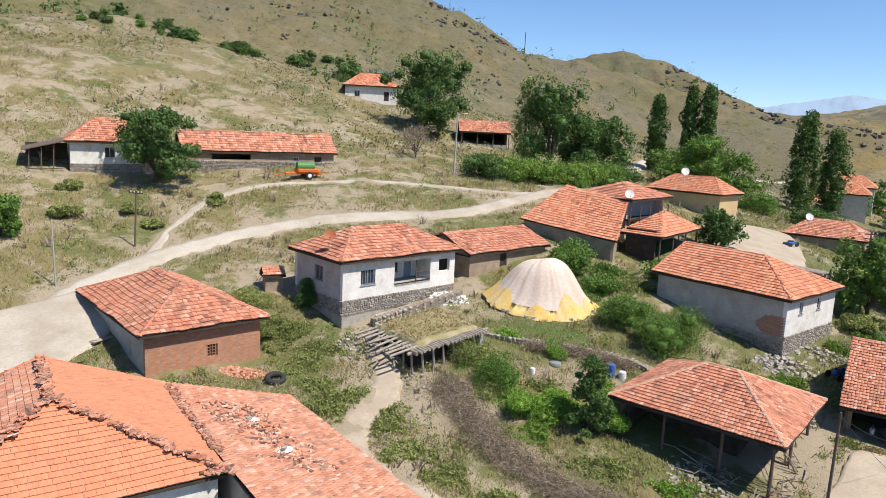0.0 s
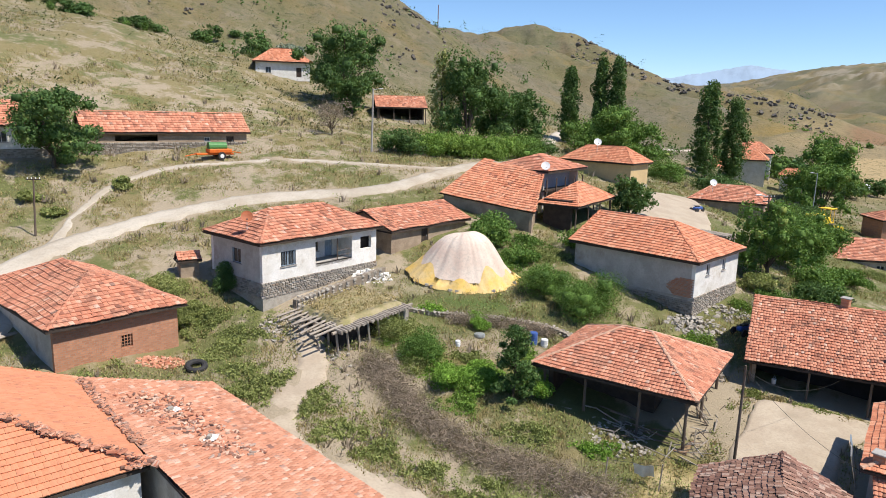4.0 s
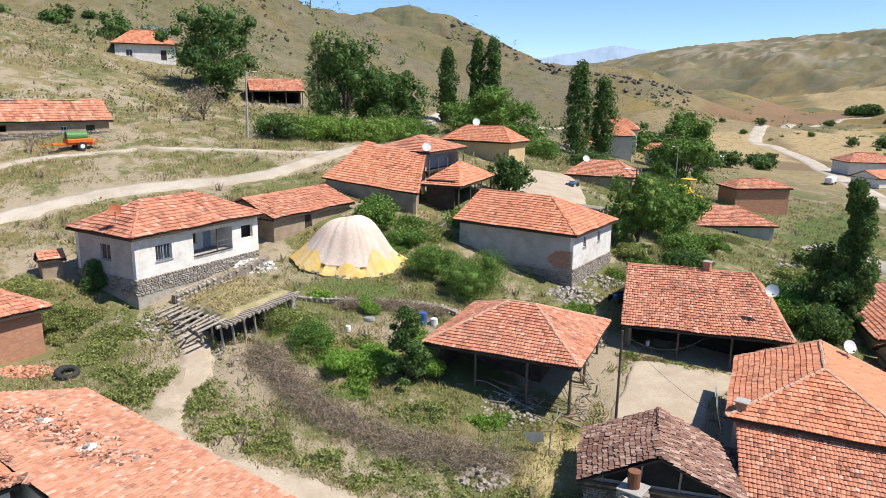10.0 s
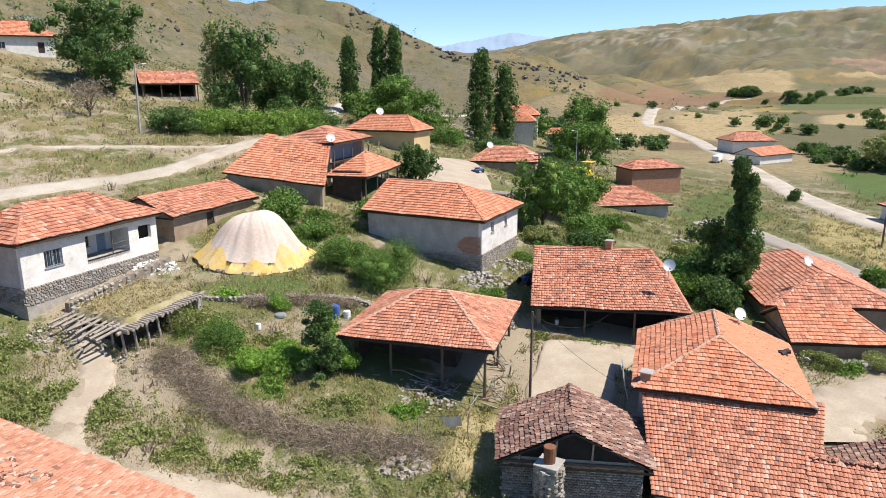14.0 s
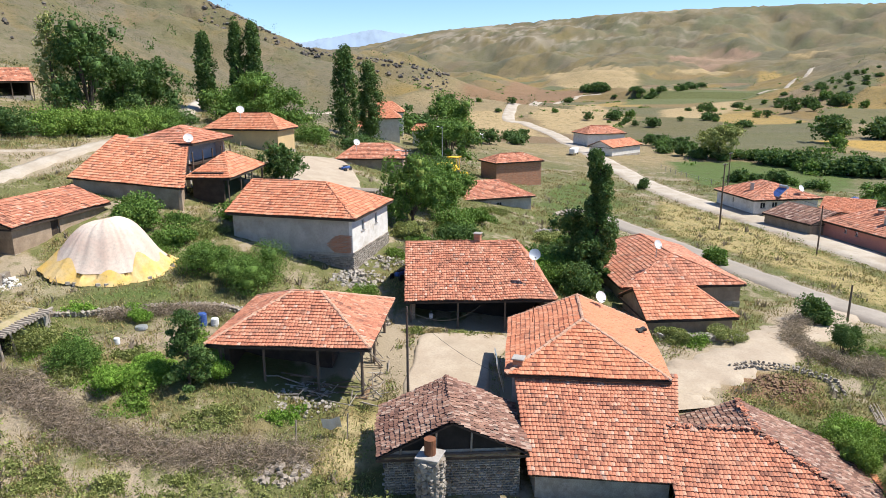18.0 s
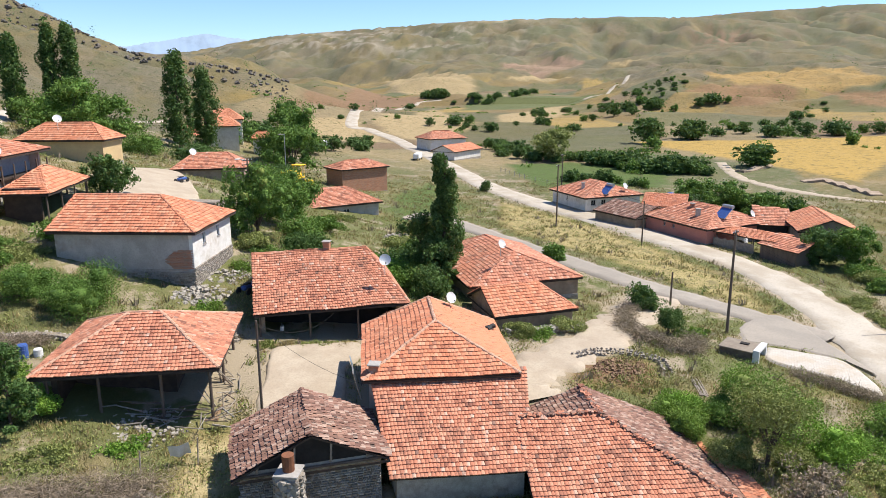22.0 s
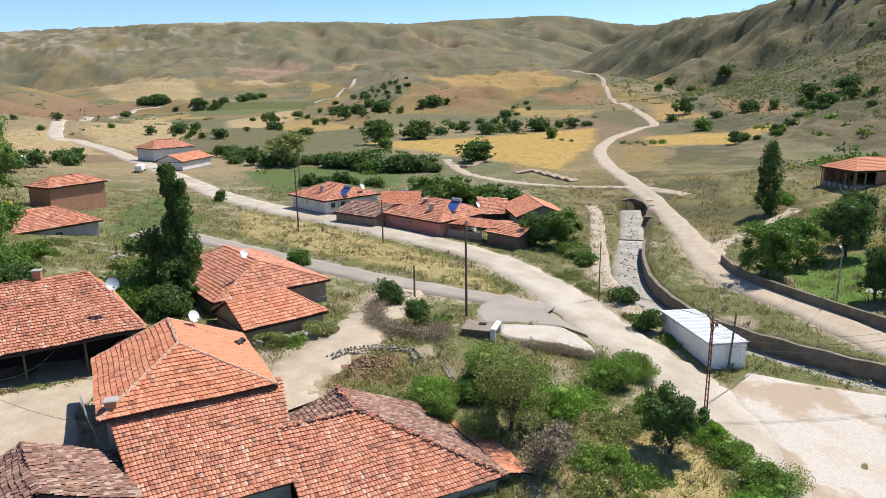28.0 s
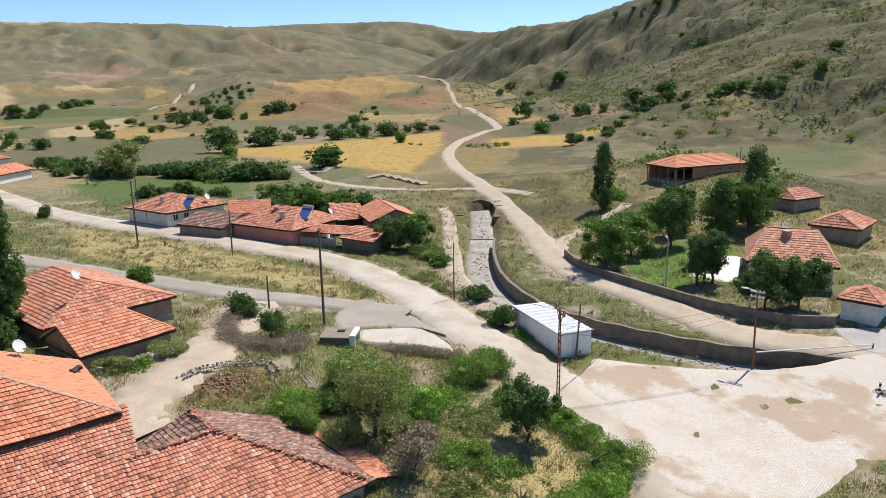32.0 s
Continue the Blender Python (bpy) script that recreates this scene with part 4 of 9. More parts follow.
def wall_mesh(length, z0, z1, th, holes, trim=0.0):
    """A wall as one closed skin with its openings cut through."""
    xs = sorted({trim, length - trim, *(v for h in holes for v in h[:2])})
    zs = sorted({z0, z1, *(v for h in holes for v in h[2:4])})
    solid_at = {}
    for i in range(len(xs) - 1):
        for j in range(len(zs) - 1):
            mx, mz = (xs[i] + xs[i + 1]) / 2, (zs[j] + zs[j + 1]) / 2
            solid_at[i, j] = not any(h[0] < mx < h[1] and h[2] < mz < h[3] for h in holes)
    bm = bmesh.new()
    cache = {}

    def vert(i, y, j):
        key = (i, y, j)
        if key not in cache:
            cache[key] = bm.verts.new((xs[i], y, zs[j]))
        return cache[key]

    for (i, j), full in solid_at.items():
        if not full:
            continue
        a, b, c, d = (i, j), (i + 1, j), (i + 1, j + 1), (i, j + 1)
        bm.faces.new([vert(p, 0.0, q) for p, q in (a, b, c, d)])
        bm.faces.new([vert(p, th, q) for p, q in (d, c, b, a)])
        for (p, q), side in (((i, j - 1), (b, a)), ((i + 1, j), (c, b)), ((i, j + 1), (d, c)), ((i - 1, j), (a, d))):
            if not solid_at.get((p, q), False):
                (p0, q0), (p1, q1) = side
                bm.faces.new((vert(p0, 0.0, q0), vert(p1, 0.0, q1), vert(p1, th, q1), vert(p0, th, q0)))
    return bm


def ring(lx, ly, z0, z1, t=0.06):
    """A closed frame of boards round a rectangle."""
    bm = bmesh.new()
    loops = []
    for o, z in ((t / 2, z0), (t / 2, z1), (-t / 2, z1), (-t / 2, z0)):
        loops.append([bm.verts.new(p) for p in ((-o, -o, z), (lx + o, -o, z), (lx + o, ly + o, z), (-o, ly + o, z))])
    for k in range(4):
        p, q = loops[k], loops[(k + 1) % 4]
        for c in range(4):
            bm.faces.new((p[c], p[(c + 1) % 4], q[(c + 1) % 4], q[c]))
    return bm

# ---- houses ----


def lean_to(name, label, a, b, c, d, base, low, top, wall, key, seed=1, row=0.34, width=0.24, jitter=0.5, category="house", loose=None):
    """A building under one slope: low eave from a to b, high edge from c back to d."""
    ob = thing(name, label, category, (0, 0, base))
    low, hi = [z - base for z in (low if isinstance(low, tuple) else (low, low))], top - base
    face = [(*a, low[0]), (*b, low[1]), (*c, hi), (*d, hi)]
    roof(ob, [face], [], key, row, width, jitter, seed, loose=loose)
    mid = Vector(np.mean([a, b, c, d], 0).tolist())
    q = [Vector(p) + (mid - Vector(p)).normalized() * 0.5 for p in (a, b, c, d)]
    for k in range(4):
        p0, p1 = q[k], q[(k + 1) % 4]
        e = (p1 - p0).normalized()
        n = Vector((-e.y, e.x)) * 0.3
        z0, z1 = (low[k] - 0.12 if k in (0, 1) else hi - 0.42), (low[(k + 1) % 4] - 0.12 if (k + 1) % 4 in (0, 1) else hi - 0.42)
        v = [(*p, z) for p, z in ((p0, -1.5), (p1, -1.5), (p1 + n, -1.5), (p0 + n, -1.5), (p0, z0), (p1, z1), (p1 + n, z1), (p0 + n, z0))]
        solid("wall", v, [(3, 2, 1, 0), (4, 5, 6, 7), (0, 1, 5, 4), (1, 2, 6, 5), (2, 3, 7, 6), (3, 0, 4, 7)], M[wall], ob)
    return ob


brick_house = house("house", "low brick house with a weathered hipped tile roof", (-18.8, 43.5), (-11.81, 49.58), (-28.6, 54.75), 7.0, 10.7, 12.8, "y", 4.8, 4.8, "brick", "red", 0.5, plinth=0.15, walls={"left": "greyplaster"}, holes={"front": [(4.2, 5.0, 1.3, 2.2, "hole")]}, seed=2, jitter=1.0, row=0.4, width=0.3)
part("window_grille", boxes([(4.75 + 0.2 * k, 0.55, 1.3, 4.79 + 0.2 * k, 0.6, 2.2) for k in range(4)] + [(4.7, 0.56, 1.3 + 0.22 * k, 5.5, 0.59, 1.34 + 0.22 * k) for k in range(4)]), M["brick"], brick_house)
# added black sheet behind the grille, in place of the room's shade
part("inner_dark", boxes([(4.4, 0.9, 1.0, 5.8, 1.0, 2.5)]), M["dark"], brick_house)
# left wall is greyer than the front: its shade is put into the colour
white_house = house("house", "white plastered house on a stone base with a porch", (-7.0, 52.5), (2.6, 61.3), (-12.5, 58.2), 10.4, 14.4, 16.3, "x", 3.8, 3.8, "plaster", "red", 0.45, plinth=0.75, walls={"left": "greyplaster"}, holes={"front": [(1.75, 3.2, 1.85, 3.05, "window", "bluegrey"), (5.2, 9.2, 1.5, 3.4, "porch"), (10.2, 11.5, 2.1, 3.2, "hole")], "left": [(3.0, 4.2, 1.9, 3.1, "window", "bluegrey")]}, seed=3, jitter=1.0, row=0.4, width=0.3)
shed = house("shed", "small mud-walled shed with an old tile roof", (3.4, 62.6), (12.1, 70.8), (-1.8, 68.2), 11.4, 13.6, 15.1, "x", 0, 0, "mudplaster", "red", 0.4, holes={"front": [(4.2, 5.2, 0.1, 1.9, "door", "darkwood")]}, seed=4, jitter=1.2, row=0.4, width=0.3)
# white front and grey long side paint in the sunlit and shaded walls
grey_house = house("house", "long grey plastered house with an orange hipped roof", (28.8, 53.8), (36.7, 60.2), (19.3, 62.8), 8.1, 12.7, 15.1, "y", 5.0, 0.1, "greyplaster", "orange", 0.45, plinth=1.3, holes={"front": [(2.2, 2.9, 3.0, 4.0), (5.6, 6.3, 3.0, 4.0)]}, walls={"front": "plaster"}, seed=5, row=0.4, width=0.3)
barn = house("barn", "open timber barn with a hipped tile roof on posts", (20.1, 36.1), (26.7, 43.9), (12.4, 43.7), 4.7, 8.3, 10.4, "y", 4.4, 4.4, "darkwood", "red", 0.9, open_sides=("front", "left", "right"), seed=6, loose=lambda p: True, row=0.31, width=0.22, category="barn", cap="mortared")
stable = house("stable", "open-fronted stable with a broad worn tile roof", (28.0, 44.5), (38.1, 37.7), (35.0, 55.0), 4.9, 7.7, 11.0, "x", 0, 2.5, "mudplaster", "red", 0.5, open_sides=("front",), seed=7, row=0.29, width=0.2, jitter=0.9)
# added wall coloured near-black for the shade deep in the stable
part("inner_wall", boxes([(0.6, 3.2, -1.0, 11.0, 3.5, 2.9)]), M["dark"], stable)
centre_house = house("house", "house with a bright orange hipped tile roof", (25.6, 29.4), (32.8, 22.9), (31.9, 37.0), 4.4, 7.6, 9.6, "y", 4.6, 0.1, "greyplaster", "orange", 0.4, seed=8, loose=lambda p: True, loose_face=2, keys=["orange", "smooth", "orange", "red"], roll=0.018, cap="mortared")
low_wing = lean_to("house", "low wing with a sloping red tile roof", (22.7, 24.1), (28.4, 18.9), (33.8, 23.22), (26.57, 29.82), 2.4, 4.5, 7.58, "stone", "red", seed=9, row=0.29, width=0.2, loose=lambda p: True)
lean_to("house", "house under a broad red tile slope", (26.15, 16.90), (34.57, 9.21), (34.15, 18.25), (30.46, 21.62), 2.0, 3.15, 6.04, "stone", "red", seed=91, row=0.29, width=0.2, jitter=0.7, loose=lambda p: True)
lean_to("house", "back part of a house under dark old tiles", (34.6, 9.24), (41.31, 16.61), (36.58, 20.91), (34.19, 18.28), 2.2, 3.15, 6.08, "stone", "old", seed=92, row=0.3, width=0.2, jitter=1.2)
lean_to("shed", "dark old tile slope behind the red roofs", (33.48, 23.74), (31.16, 21.2), (34.25, 18.37), (36.56, 20.93), 2.4, 4.4, 6.07, "stone", "old", seed=93, row=0.3, width=0.2, jitter=1.2, category="shed")
stone_house = house("house", "stone house with a dark old tile gable roof", (16.1, 28.6), (22.9, 24.3), (19.2, 33.5), 2.6, 5.6, 7.5, "y", 0, 0, "stone", "old", 0.4, seed=10, loose=lambda p: True, jitter=1.6, row=0.3, width=0.2)
near_house = house("house", "house with a hipped orange tile roof and loose ridge tiles", (-19.13, 21.8), (-8.7, 28.7), (-25.83, 31.8), 5.6, 9.5, 12.0, "y", 5.7, 0.05, "greyplaster", "orange", 0.3, seed=12, loose=lambda p: True, loose_face=2, keys=["salmon", "smooth", "smooth", "red"], jitter=0.2, roll=0.014, walls={"front": "plaster"})
front_annex = house("house", "annex with an orange tile roof", (45.4, 34.6), (52.3, 30.5), (49.0, 40.7), 3.9, 5.24, 6.96, "x", 0, 2.4, "mudplaster", "orange", 0.35, seed=13, row=0.4, width=0.3)
long_annex = house("house", "rambling house with patched tile roofs", (49.6, 40.9), (60.0, 34.6), (57.7, 54.2), 4.0, 5.78, 8.04, "y", 3.5, 3.5, "mudplaster", "red", 0.35, seed=14, row=0.4, width=0.3)
field_house = house("house", "small plastered house with a brown tile roof", (63.6, 83.3), (75.1, 79.9), (67.3, 95.8), 3.8, 6.6, 8.5, "x", 3.5, 3.5, "greyplaster", "red", 0.5, holes={"front": [(5.0, 6.0, 1.0, 2.1)]}, seed=15, row=0.45, width=0.36)
tower_house = house("house", "narrow two-storey house with a tile roof", (87.0, 104.0), (98.0, 102.0), (88.3, 111.0), 3.6, 8.5, 9.9, "x", 3, 3, "brick", "red", 0.4, seed=16, row=0.5, width=0.4)
lower_house = house("house", "low house with a sagging red tile roof", (51.0, 101.0), (60.0, 94.5), (56.8, 109.0), 9.0, 12.2, 14.2, "x", 3, 3, "mudplaster", "red", 0.4, seed=17, row=0.45, width=0.36)
pink_house = house("house", "pink plastered farmhouse with a tile roof beside the road", (98.3, 36.9), (110.0, 31.8), (104.0, 49.6), 2.0, 4.2, 6.5, "y", 4.5, 4.5, "pink", "red", 0.5, holes={"left": [(4.0, 4.5, 1.2, 1.8), (6, 6.5, 1.2, 1.8)]}, seed=18, row=0.45, width=0.36)
grey_farm = house("house", "pale farmhouse with a tile roof beside the road", (110.3, 63.9), (121.9, 58.1), (116.0, 75.2), 2.0, 4.4, 6.6, "y", 4.5, 4.5, "plaster", "red", 0.5, holes={"left": [(5.0, 5.6, 1.1, 1.9)], "front": [(1.2, 2.2, 0.9, 1.9), (3.4, 4.4, 0.9, 1.9)]}, seed=19, row=0.45, width=0.36)
small_barn = house("shed", "low outbuilding with an old brown tile roof", (101.6, 49.6), (110.6, 46.6), (104.8, 59.0), 2.0, 3.7, 5.2, "y", 0, 0, "mudplaster", "old", 0.3, seed=20, row=0.45, width=0.36)
red_barn = house("barn", "farm building with an orange tile roof", (104.0, 26.3), (107.9, 18.7), (114.7, 31.8), 1.8, 4.6, 6.3, "y", 0, 0, "mudplaster", "orange", 0.4, seed=21, row=0.45, width=0.36)
hall = house("hall", "long low hall with an orange roof and an open porch end", (140.9, -26.1), (150.9, -42.4), (148.7, -21.5), 6.2, 9.0, 10.9, "x", 4.0, 3.0, "brick", "smooth", 0.5, holes={"front": [(0.25, 4.4, 0.1, 2.5, "hole"), (8.0, 8.9, 1.6, 2.2), (11.0, 11.9, 1.6, 2.2), (14.0, 14.9, 1.6, 2.2)]}, open_sides=("left",), seed=22, row=0.5, width=0.4)
for y in (0.8, 2.8, 4.8):
    part("post", rods([((0.55, y, -0.6), (0.55, y, 2.6), 0.11)], 8), M["dryer"], hall)
part("post", rods([((2.6, 0.55, -0.6), (2.6, 0.55, 2.6), 0.11)], 8), M["dryer"], hall)
walled_house = house("house", "pale house with a pink hipped tile roof in a walled garden", (81.9, -23.6), (79.4, -32.8), (94.0, -26.9), 1.9, 5.0, 7.9, "x", 2.0, 2.0, "plaster", "salmon", 0.5, holes={"front": [(1.2, 2.4, 1.0, 2.1), (6.0, 7.2, 1.0, 2.1)]}, seed=23, row=0.45, width=0.36)
hill_house = house("house", "white house high on the slope with an orange roof", (-21.5, 156.0), (-9.0, 157.5), (-22.7, 166.0), 29.4, 33.3, 36.2, "x", 4, 4, "plaster", "orange", 0.6, holes={"front": [(2, 3.2, 1.5, 2.8), (8.5, 9.6, 0.8, 2.8, "door", "darkwood")]}, seed=24, row=0.5, width=0.4)
hill_shed = house("shed", "dark timber shed with a tile roof", (3.9, 133.5), (13.8, 134.1), (3.4, 141.8), 22.2, 24.5, 26.6, "x", 0, 0, "darkwood", "red", 0.6, open_sides=("front",), seed=25, row=0.45, width=0.36)
slope_house = house("house", "white house with crumbling plaster on a stone base", (-41.2, 77.8), (-32.8, 82.6), (-45.5, 85.3), 18.2, 21.6, 24.2, "x", 3.5, 3.5, "plaster", "red", 0.5, plinth=0.9, holes={"front": [(3.5, 4.6, 1.6, 2.8)]}, seed=26, row=0.45, width=0.36)
long_stable = house("stable", "long low stone stable with a tile roof", (-30.6, 83.9), (-13.4, 93.9), (-33.6, 89.1), 18.6, 20.9, 23.2, "x", 0, 0, "mudplaster", "red", 0.4, holes={"front": [(3.2, 8.0, 1.25, 1.95, "hole"), (13.6, 14.3, 1.2, 1.7), (16.4, 17.4, 0.2, 1.8, "door", "darkwood")]}, seed=27, row=0.45, width=0.36)
main_farm = lean_to("house", "large farmhouse with one broad red tile slope", (9.4, 76.5), (18.6, 69.5), (21.0, 75.5), (15.4, 81.5), 11.0, (15.5, 14.4), 17.9, "mudplaster", "orange", 28, 0.42, 0.32, 0.8)
farm_barn = house("barn", "open barn with a hipped orange roof on posts", (23.3, 70.0), (30.8, 79.2), (19.6, 73.0), 10.8, 15.0, 17.0, "x", 5.4, 5.4, "darkwood", "orange", 0.6, open_sides=("front", "right"), seed=29, row=0.42, width=0.32)
upper_farm = house("house", "upper storey with a shallow tile roof over a dark loggia", (21.4, 75.3), (28.2, 82.2), (15.06, 79.9), 11.8, 18.2, 19.7, "x", 4.4, 4.4, "greyplaster", "red", 0.6, open_sides=("front",), seed=30, row=0.42, width=0.32)
part("inner_wall", boxes([(0.6, 1.9, 0, 9.0, 2.2, 6.2)]), M["bluegrey"], upper_farm, "pale blue loggia wall")
part("floor", boxes([(0.6, 0.6, 4.0, 9.0, 1.9, 4.2)]), M["darkwood"], upper_farm)
ochre_house = house("house", "ochre plastered house with a tile roof", (40.9, 99.0), (46.0, 103.6), (32.6, 108.4), 14.0, 17.4, 19.6, "y", 3, 3, "yellow", "orange", 0.5, seed=31, row=0.42, width=0.32)
near_annex = lean_to("house", "long annex with a worn salmon tile roof", (3.4, 24.9), (-8.65, 41.4), (-15.4, 38.8), (-3.3, 21.2), 5.6, 8.0, 9.5, "greyplaster", "salmon", seed=40, row=0.3, width=0.22, jitter=0.4, loose=lambda p: p.y > 29.0)
side_annex = lean_to("shed", "narrow lean-to with an orange tile roof", (36.0, 8.0), (42.7, 15.35), (41.4, 16.55), (34.7, 9.2), 2.0, 2.75, 3.25, "mudplaster", "orange", seed=41, category="shed")


def tile_scraps(label, places, seed, keys=("old", "salmon", "red"), size=0.2):
    """Broken and displaced roof tiles lying loose: places are (x, y, z)."""
    rng = random.Random(seed)
    for key in keys:
        verts, faces = [], []
        for p in places:
            if rng.random() > 1 / len(keys) * 1.3:
                continue
            m = Euler((rng.gauss(0, 0.1), rng.gauss(0, 0.1), rng.uniform(0, 6.28))).to_matrix()
            l, w, i = size * rng.uniform(0.6, 1.25), size * rng.uniform(0.35, 0.7), len(verts)
            for q in ((-l, -w, 0), (l, -w, 0), (l, w, 0), (-l, w, 0), (-l, -w * 0.6, 0.045), (l, -w * 0.6, 0.045), (l, w * 0.6, 0.045), (-l, w * 0.6, 0.045)):
                verts.append((m @ Vector(q) + Vector(p) + Vector((0, 0, rng.uniform(0.0, 0.08))))[:])
            faces += [(i + a, i + b, i + c, i + d) for a, b, c, d in ((4, 5, 6, 7), (0, 1, 5, 4), (1, 2, 6, 5), (2, 3, 7, 6), (3, 0, 4, 7))]
        tagged(mesh_object("tile_fragments", verts, faces, M[key]), label, "roof tiles", kind="stuff")


rng_s = random.Random(77)


def along(p, q, n, wide):
    return [(p[0] + (q[0] - p[0]) * t + rng_s.gauss(0, wide), p[1] + (q[1] - p[1]) * t + rng_s.gauss(0, wide), p[2] + (q[2] - p[2]) * t) for t in (rng_s.random() for _ in range(n))]


nh = lambda x, y, z: near_house.matrix_world @ Vector((x, y, z))
nx, ny = near_house["size"]
apex, corner = nh(nx / 2, 5.7, 6.52), nh(nx, 0, 4.05)
tile_scraps("broken tiles heaped along the hips of the orange roof", along(apex, corner, 170, 0.1) + along(apex, nh(nx / 2, ny, 6.52), 100, 0.1) + along(apex, nh(0, 0, 4.05), 130, 0.15) + along(nh(nx - 0.6, 0.2, 4.05), nh(nx, 0.3, 4.05), 40, 0.25), 1, ("old", "salmon", "red"), 0.2)
annex_z = lambda x, y: 9.5 - 1.5 * max(0.0, min(1.0, ((x + 3.3) * 0.824 + (y - 21.2) * 0.566) / 7.6)) + 0.1
patch_places = []
for _ in range(300):
    t, u = rng_s.random(), rng_s.gauss(0, 0.75)
    x, y = -11.6 + 6.6 * t + 0.82 * u, 37.4 - 7.2 * t + 0.57 * u
    patch_places.append((x, y, annex_z(x, y)))
tile_scraps("pale and dark displaced tiles on the salmon roof", patch_places, 2, ("old", "salmon", "pale", "red"), 0.16)
tile_scraps("row of slipped tiles where two roofs meet", along((-9.6, 30.5, 9.62), (-15.0, 38.2, 9.62), 170, 0.12), 3, ("old", "salmon"), 0.16)
# gable faces painted near-black, as the shade behind the timbers
for gable in [c for c in stone_house.children if c.name.startswith("gable")]:
    gable.data.materials[0] = M["dark"]
sl = stone_house["size"][0]
for k in range(4):
    part("gable_timber", rods([((1.2 + k * (sl - 2.4) / 3, 0.34, 2.5), (1.2 + k * (sl - 2.4) / 3 + 0.1, 0.34, 3.6 + (0.9 if k in (1, 2) else 0)), 0.06)]), M["dryer"], stone_house)
part("gable_beam", rods([((0.3, 0.3, 2.95), (sl - 0.3, 0.3, 3.0), 0.08)]), M["wood"], stone_house)
tile_scraps("ridge of old stacked tiles along a hip", along((34.15, 18.25, 6.12), (34.6, 9.25, 3.25), 120, 0.06) + along((34.15, 18.25, 6.12), (36.58, 20.91, 6.15), 60, 0.06) + along((30.6, 21.4, 6.1), (34.15, 18.25, 6.12), 60, 0.06), 5, ("old", "red"), 0.19)

# ---- plants ----


def leaf_mat(name, lo, hi, rare):
    n = Nodes(name, 0.7)
    c = n.ramp(n.island(), [(0.0, lo), (0.6, hi), (0.93, tuple(1.25 * v for v in hi)), (1.0, rare)])
    c = n.mix(n.math("MULTIPLY", n.step(n.noise(0.5, 3), 0.4, 0.7), 0.3), c, tuple(0.6 * v for v in lo))
    n.b.inputs["Specular IOR Level"].default_value = 0.25
    n.done(c)
    soft = n.t.nodes.new("ShaderNodeBsdfTranslucent")
    n.put(soft.inputs["Color"], n.mix(0.35, c, (0.20, 0.28, 0.03)))
    join = n.t.nodes.new("ShaderNodeMixShader")
    join.inputs[0].default_value = 0.25
    n.t.links.new(n.b.outputs[0], join.inputs[1])
    n.t.links.new(soft.outputs[0], join.inputs[2])
    n.t.links.new(join.outputs[0], n.t.nodes["Material Output"].inputs["Surface"])
    return n.m


M["leaf"] = leaf_mat("green_leaves", (0.070, 0.138, 0.028), (0.145, 0.255, 0.05), (0.29, 0.34, 0.09))
M["leafdark"] = leaf_mat("dark_leaves", (0.046, 0.096, 0.029), (0.096, 0.175, 0.047), (0.21, 0.24, 0.082))
M["leafmid"] = leaf_mat("hedge_leaves", (0.105, 0.185, 0.033), (0.20, 0.32, 0.058), (0.30, 0.36, 0.09))
M["leafolive"] = leaf_mat("olive_leaves", (0.15, 0.185, 0.055), (0.27, 0.30, 0.095), (0.44, 0.42, 0.18))
M["leafbright"] = leaf_mat("bright_leaves", (0.114, 0.228, 0.032), (0.210, 0.367, 0.052), (0.350, 0.420, 0.105))
M["leafgrey"] = leaf_mat("silver_leaves", (0.192, 0.228, 0.156), (0.288, 0.324, 0.240), (0.360, 0.372, 0.300))
M["straw"] = leaf_mat("dry_grass_blades", (0.26, 0.20, 0.09), (0.40, 0.32, 0.16), (0.52, 0.45, 0.28))
M["weed"] = leaf_mat("weed_leaves", (0.17, 0.205, 0.06), (0.31, 0.34, 0.115), (0.52, 0.48, 0.21))
M["herb"] = leaf_mat("grey_green_herbs", (0.18, 0.185, 0.08), (0.30, 0.29, 0.14), (0.36, 0.31, 0.16))
M["twig"] = leaf_mat("dry_thorn_twigs", (0.23, 0.18, 0.135), (0.34, 0.27, 0.205), (0.46, 0.38, 0.29))
M["bark"] = rough_mat("tree_bark", (0.14, 0.105, 0.075), (0.09, 0.07, 0.052), None, 3, 20, stretch=(1, 1, 0.2))


def cards(c, size, rng, tall=1.0, flat=0.0):
    """Small bent leaves round the places c: arrays of points and faces."""
    n = len(c)
    d = rng.normal(size=(n, 3))
    d[:, 2] = d[:, 2] * tall + flat
    d /= np.linalg.norm(d, axis=1)[:, None]
    s = np.cross(d, rng.normal(size=(n, 3)))
    s /= np.linalg.norm(s, axis=1)[:, None]
    k = (size * rng.uniform(0.6, 1.35, n))[:, None]
    v = np.stack([c - d * k * 0.5 - s * k * 0.36, c - d * k * 0.4 + s * k * 0.4, c + d * k * 0.62], 1)
    return v.reshape(-1, 3), np.arange(n * 3).reshape(-1, 3)


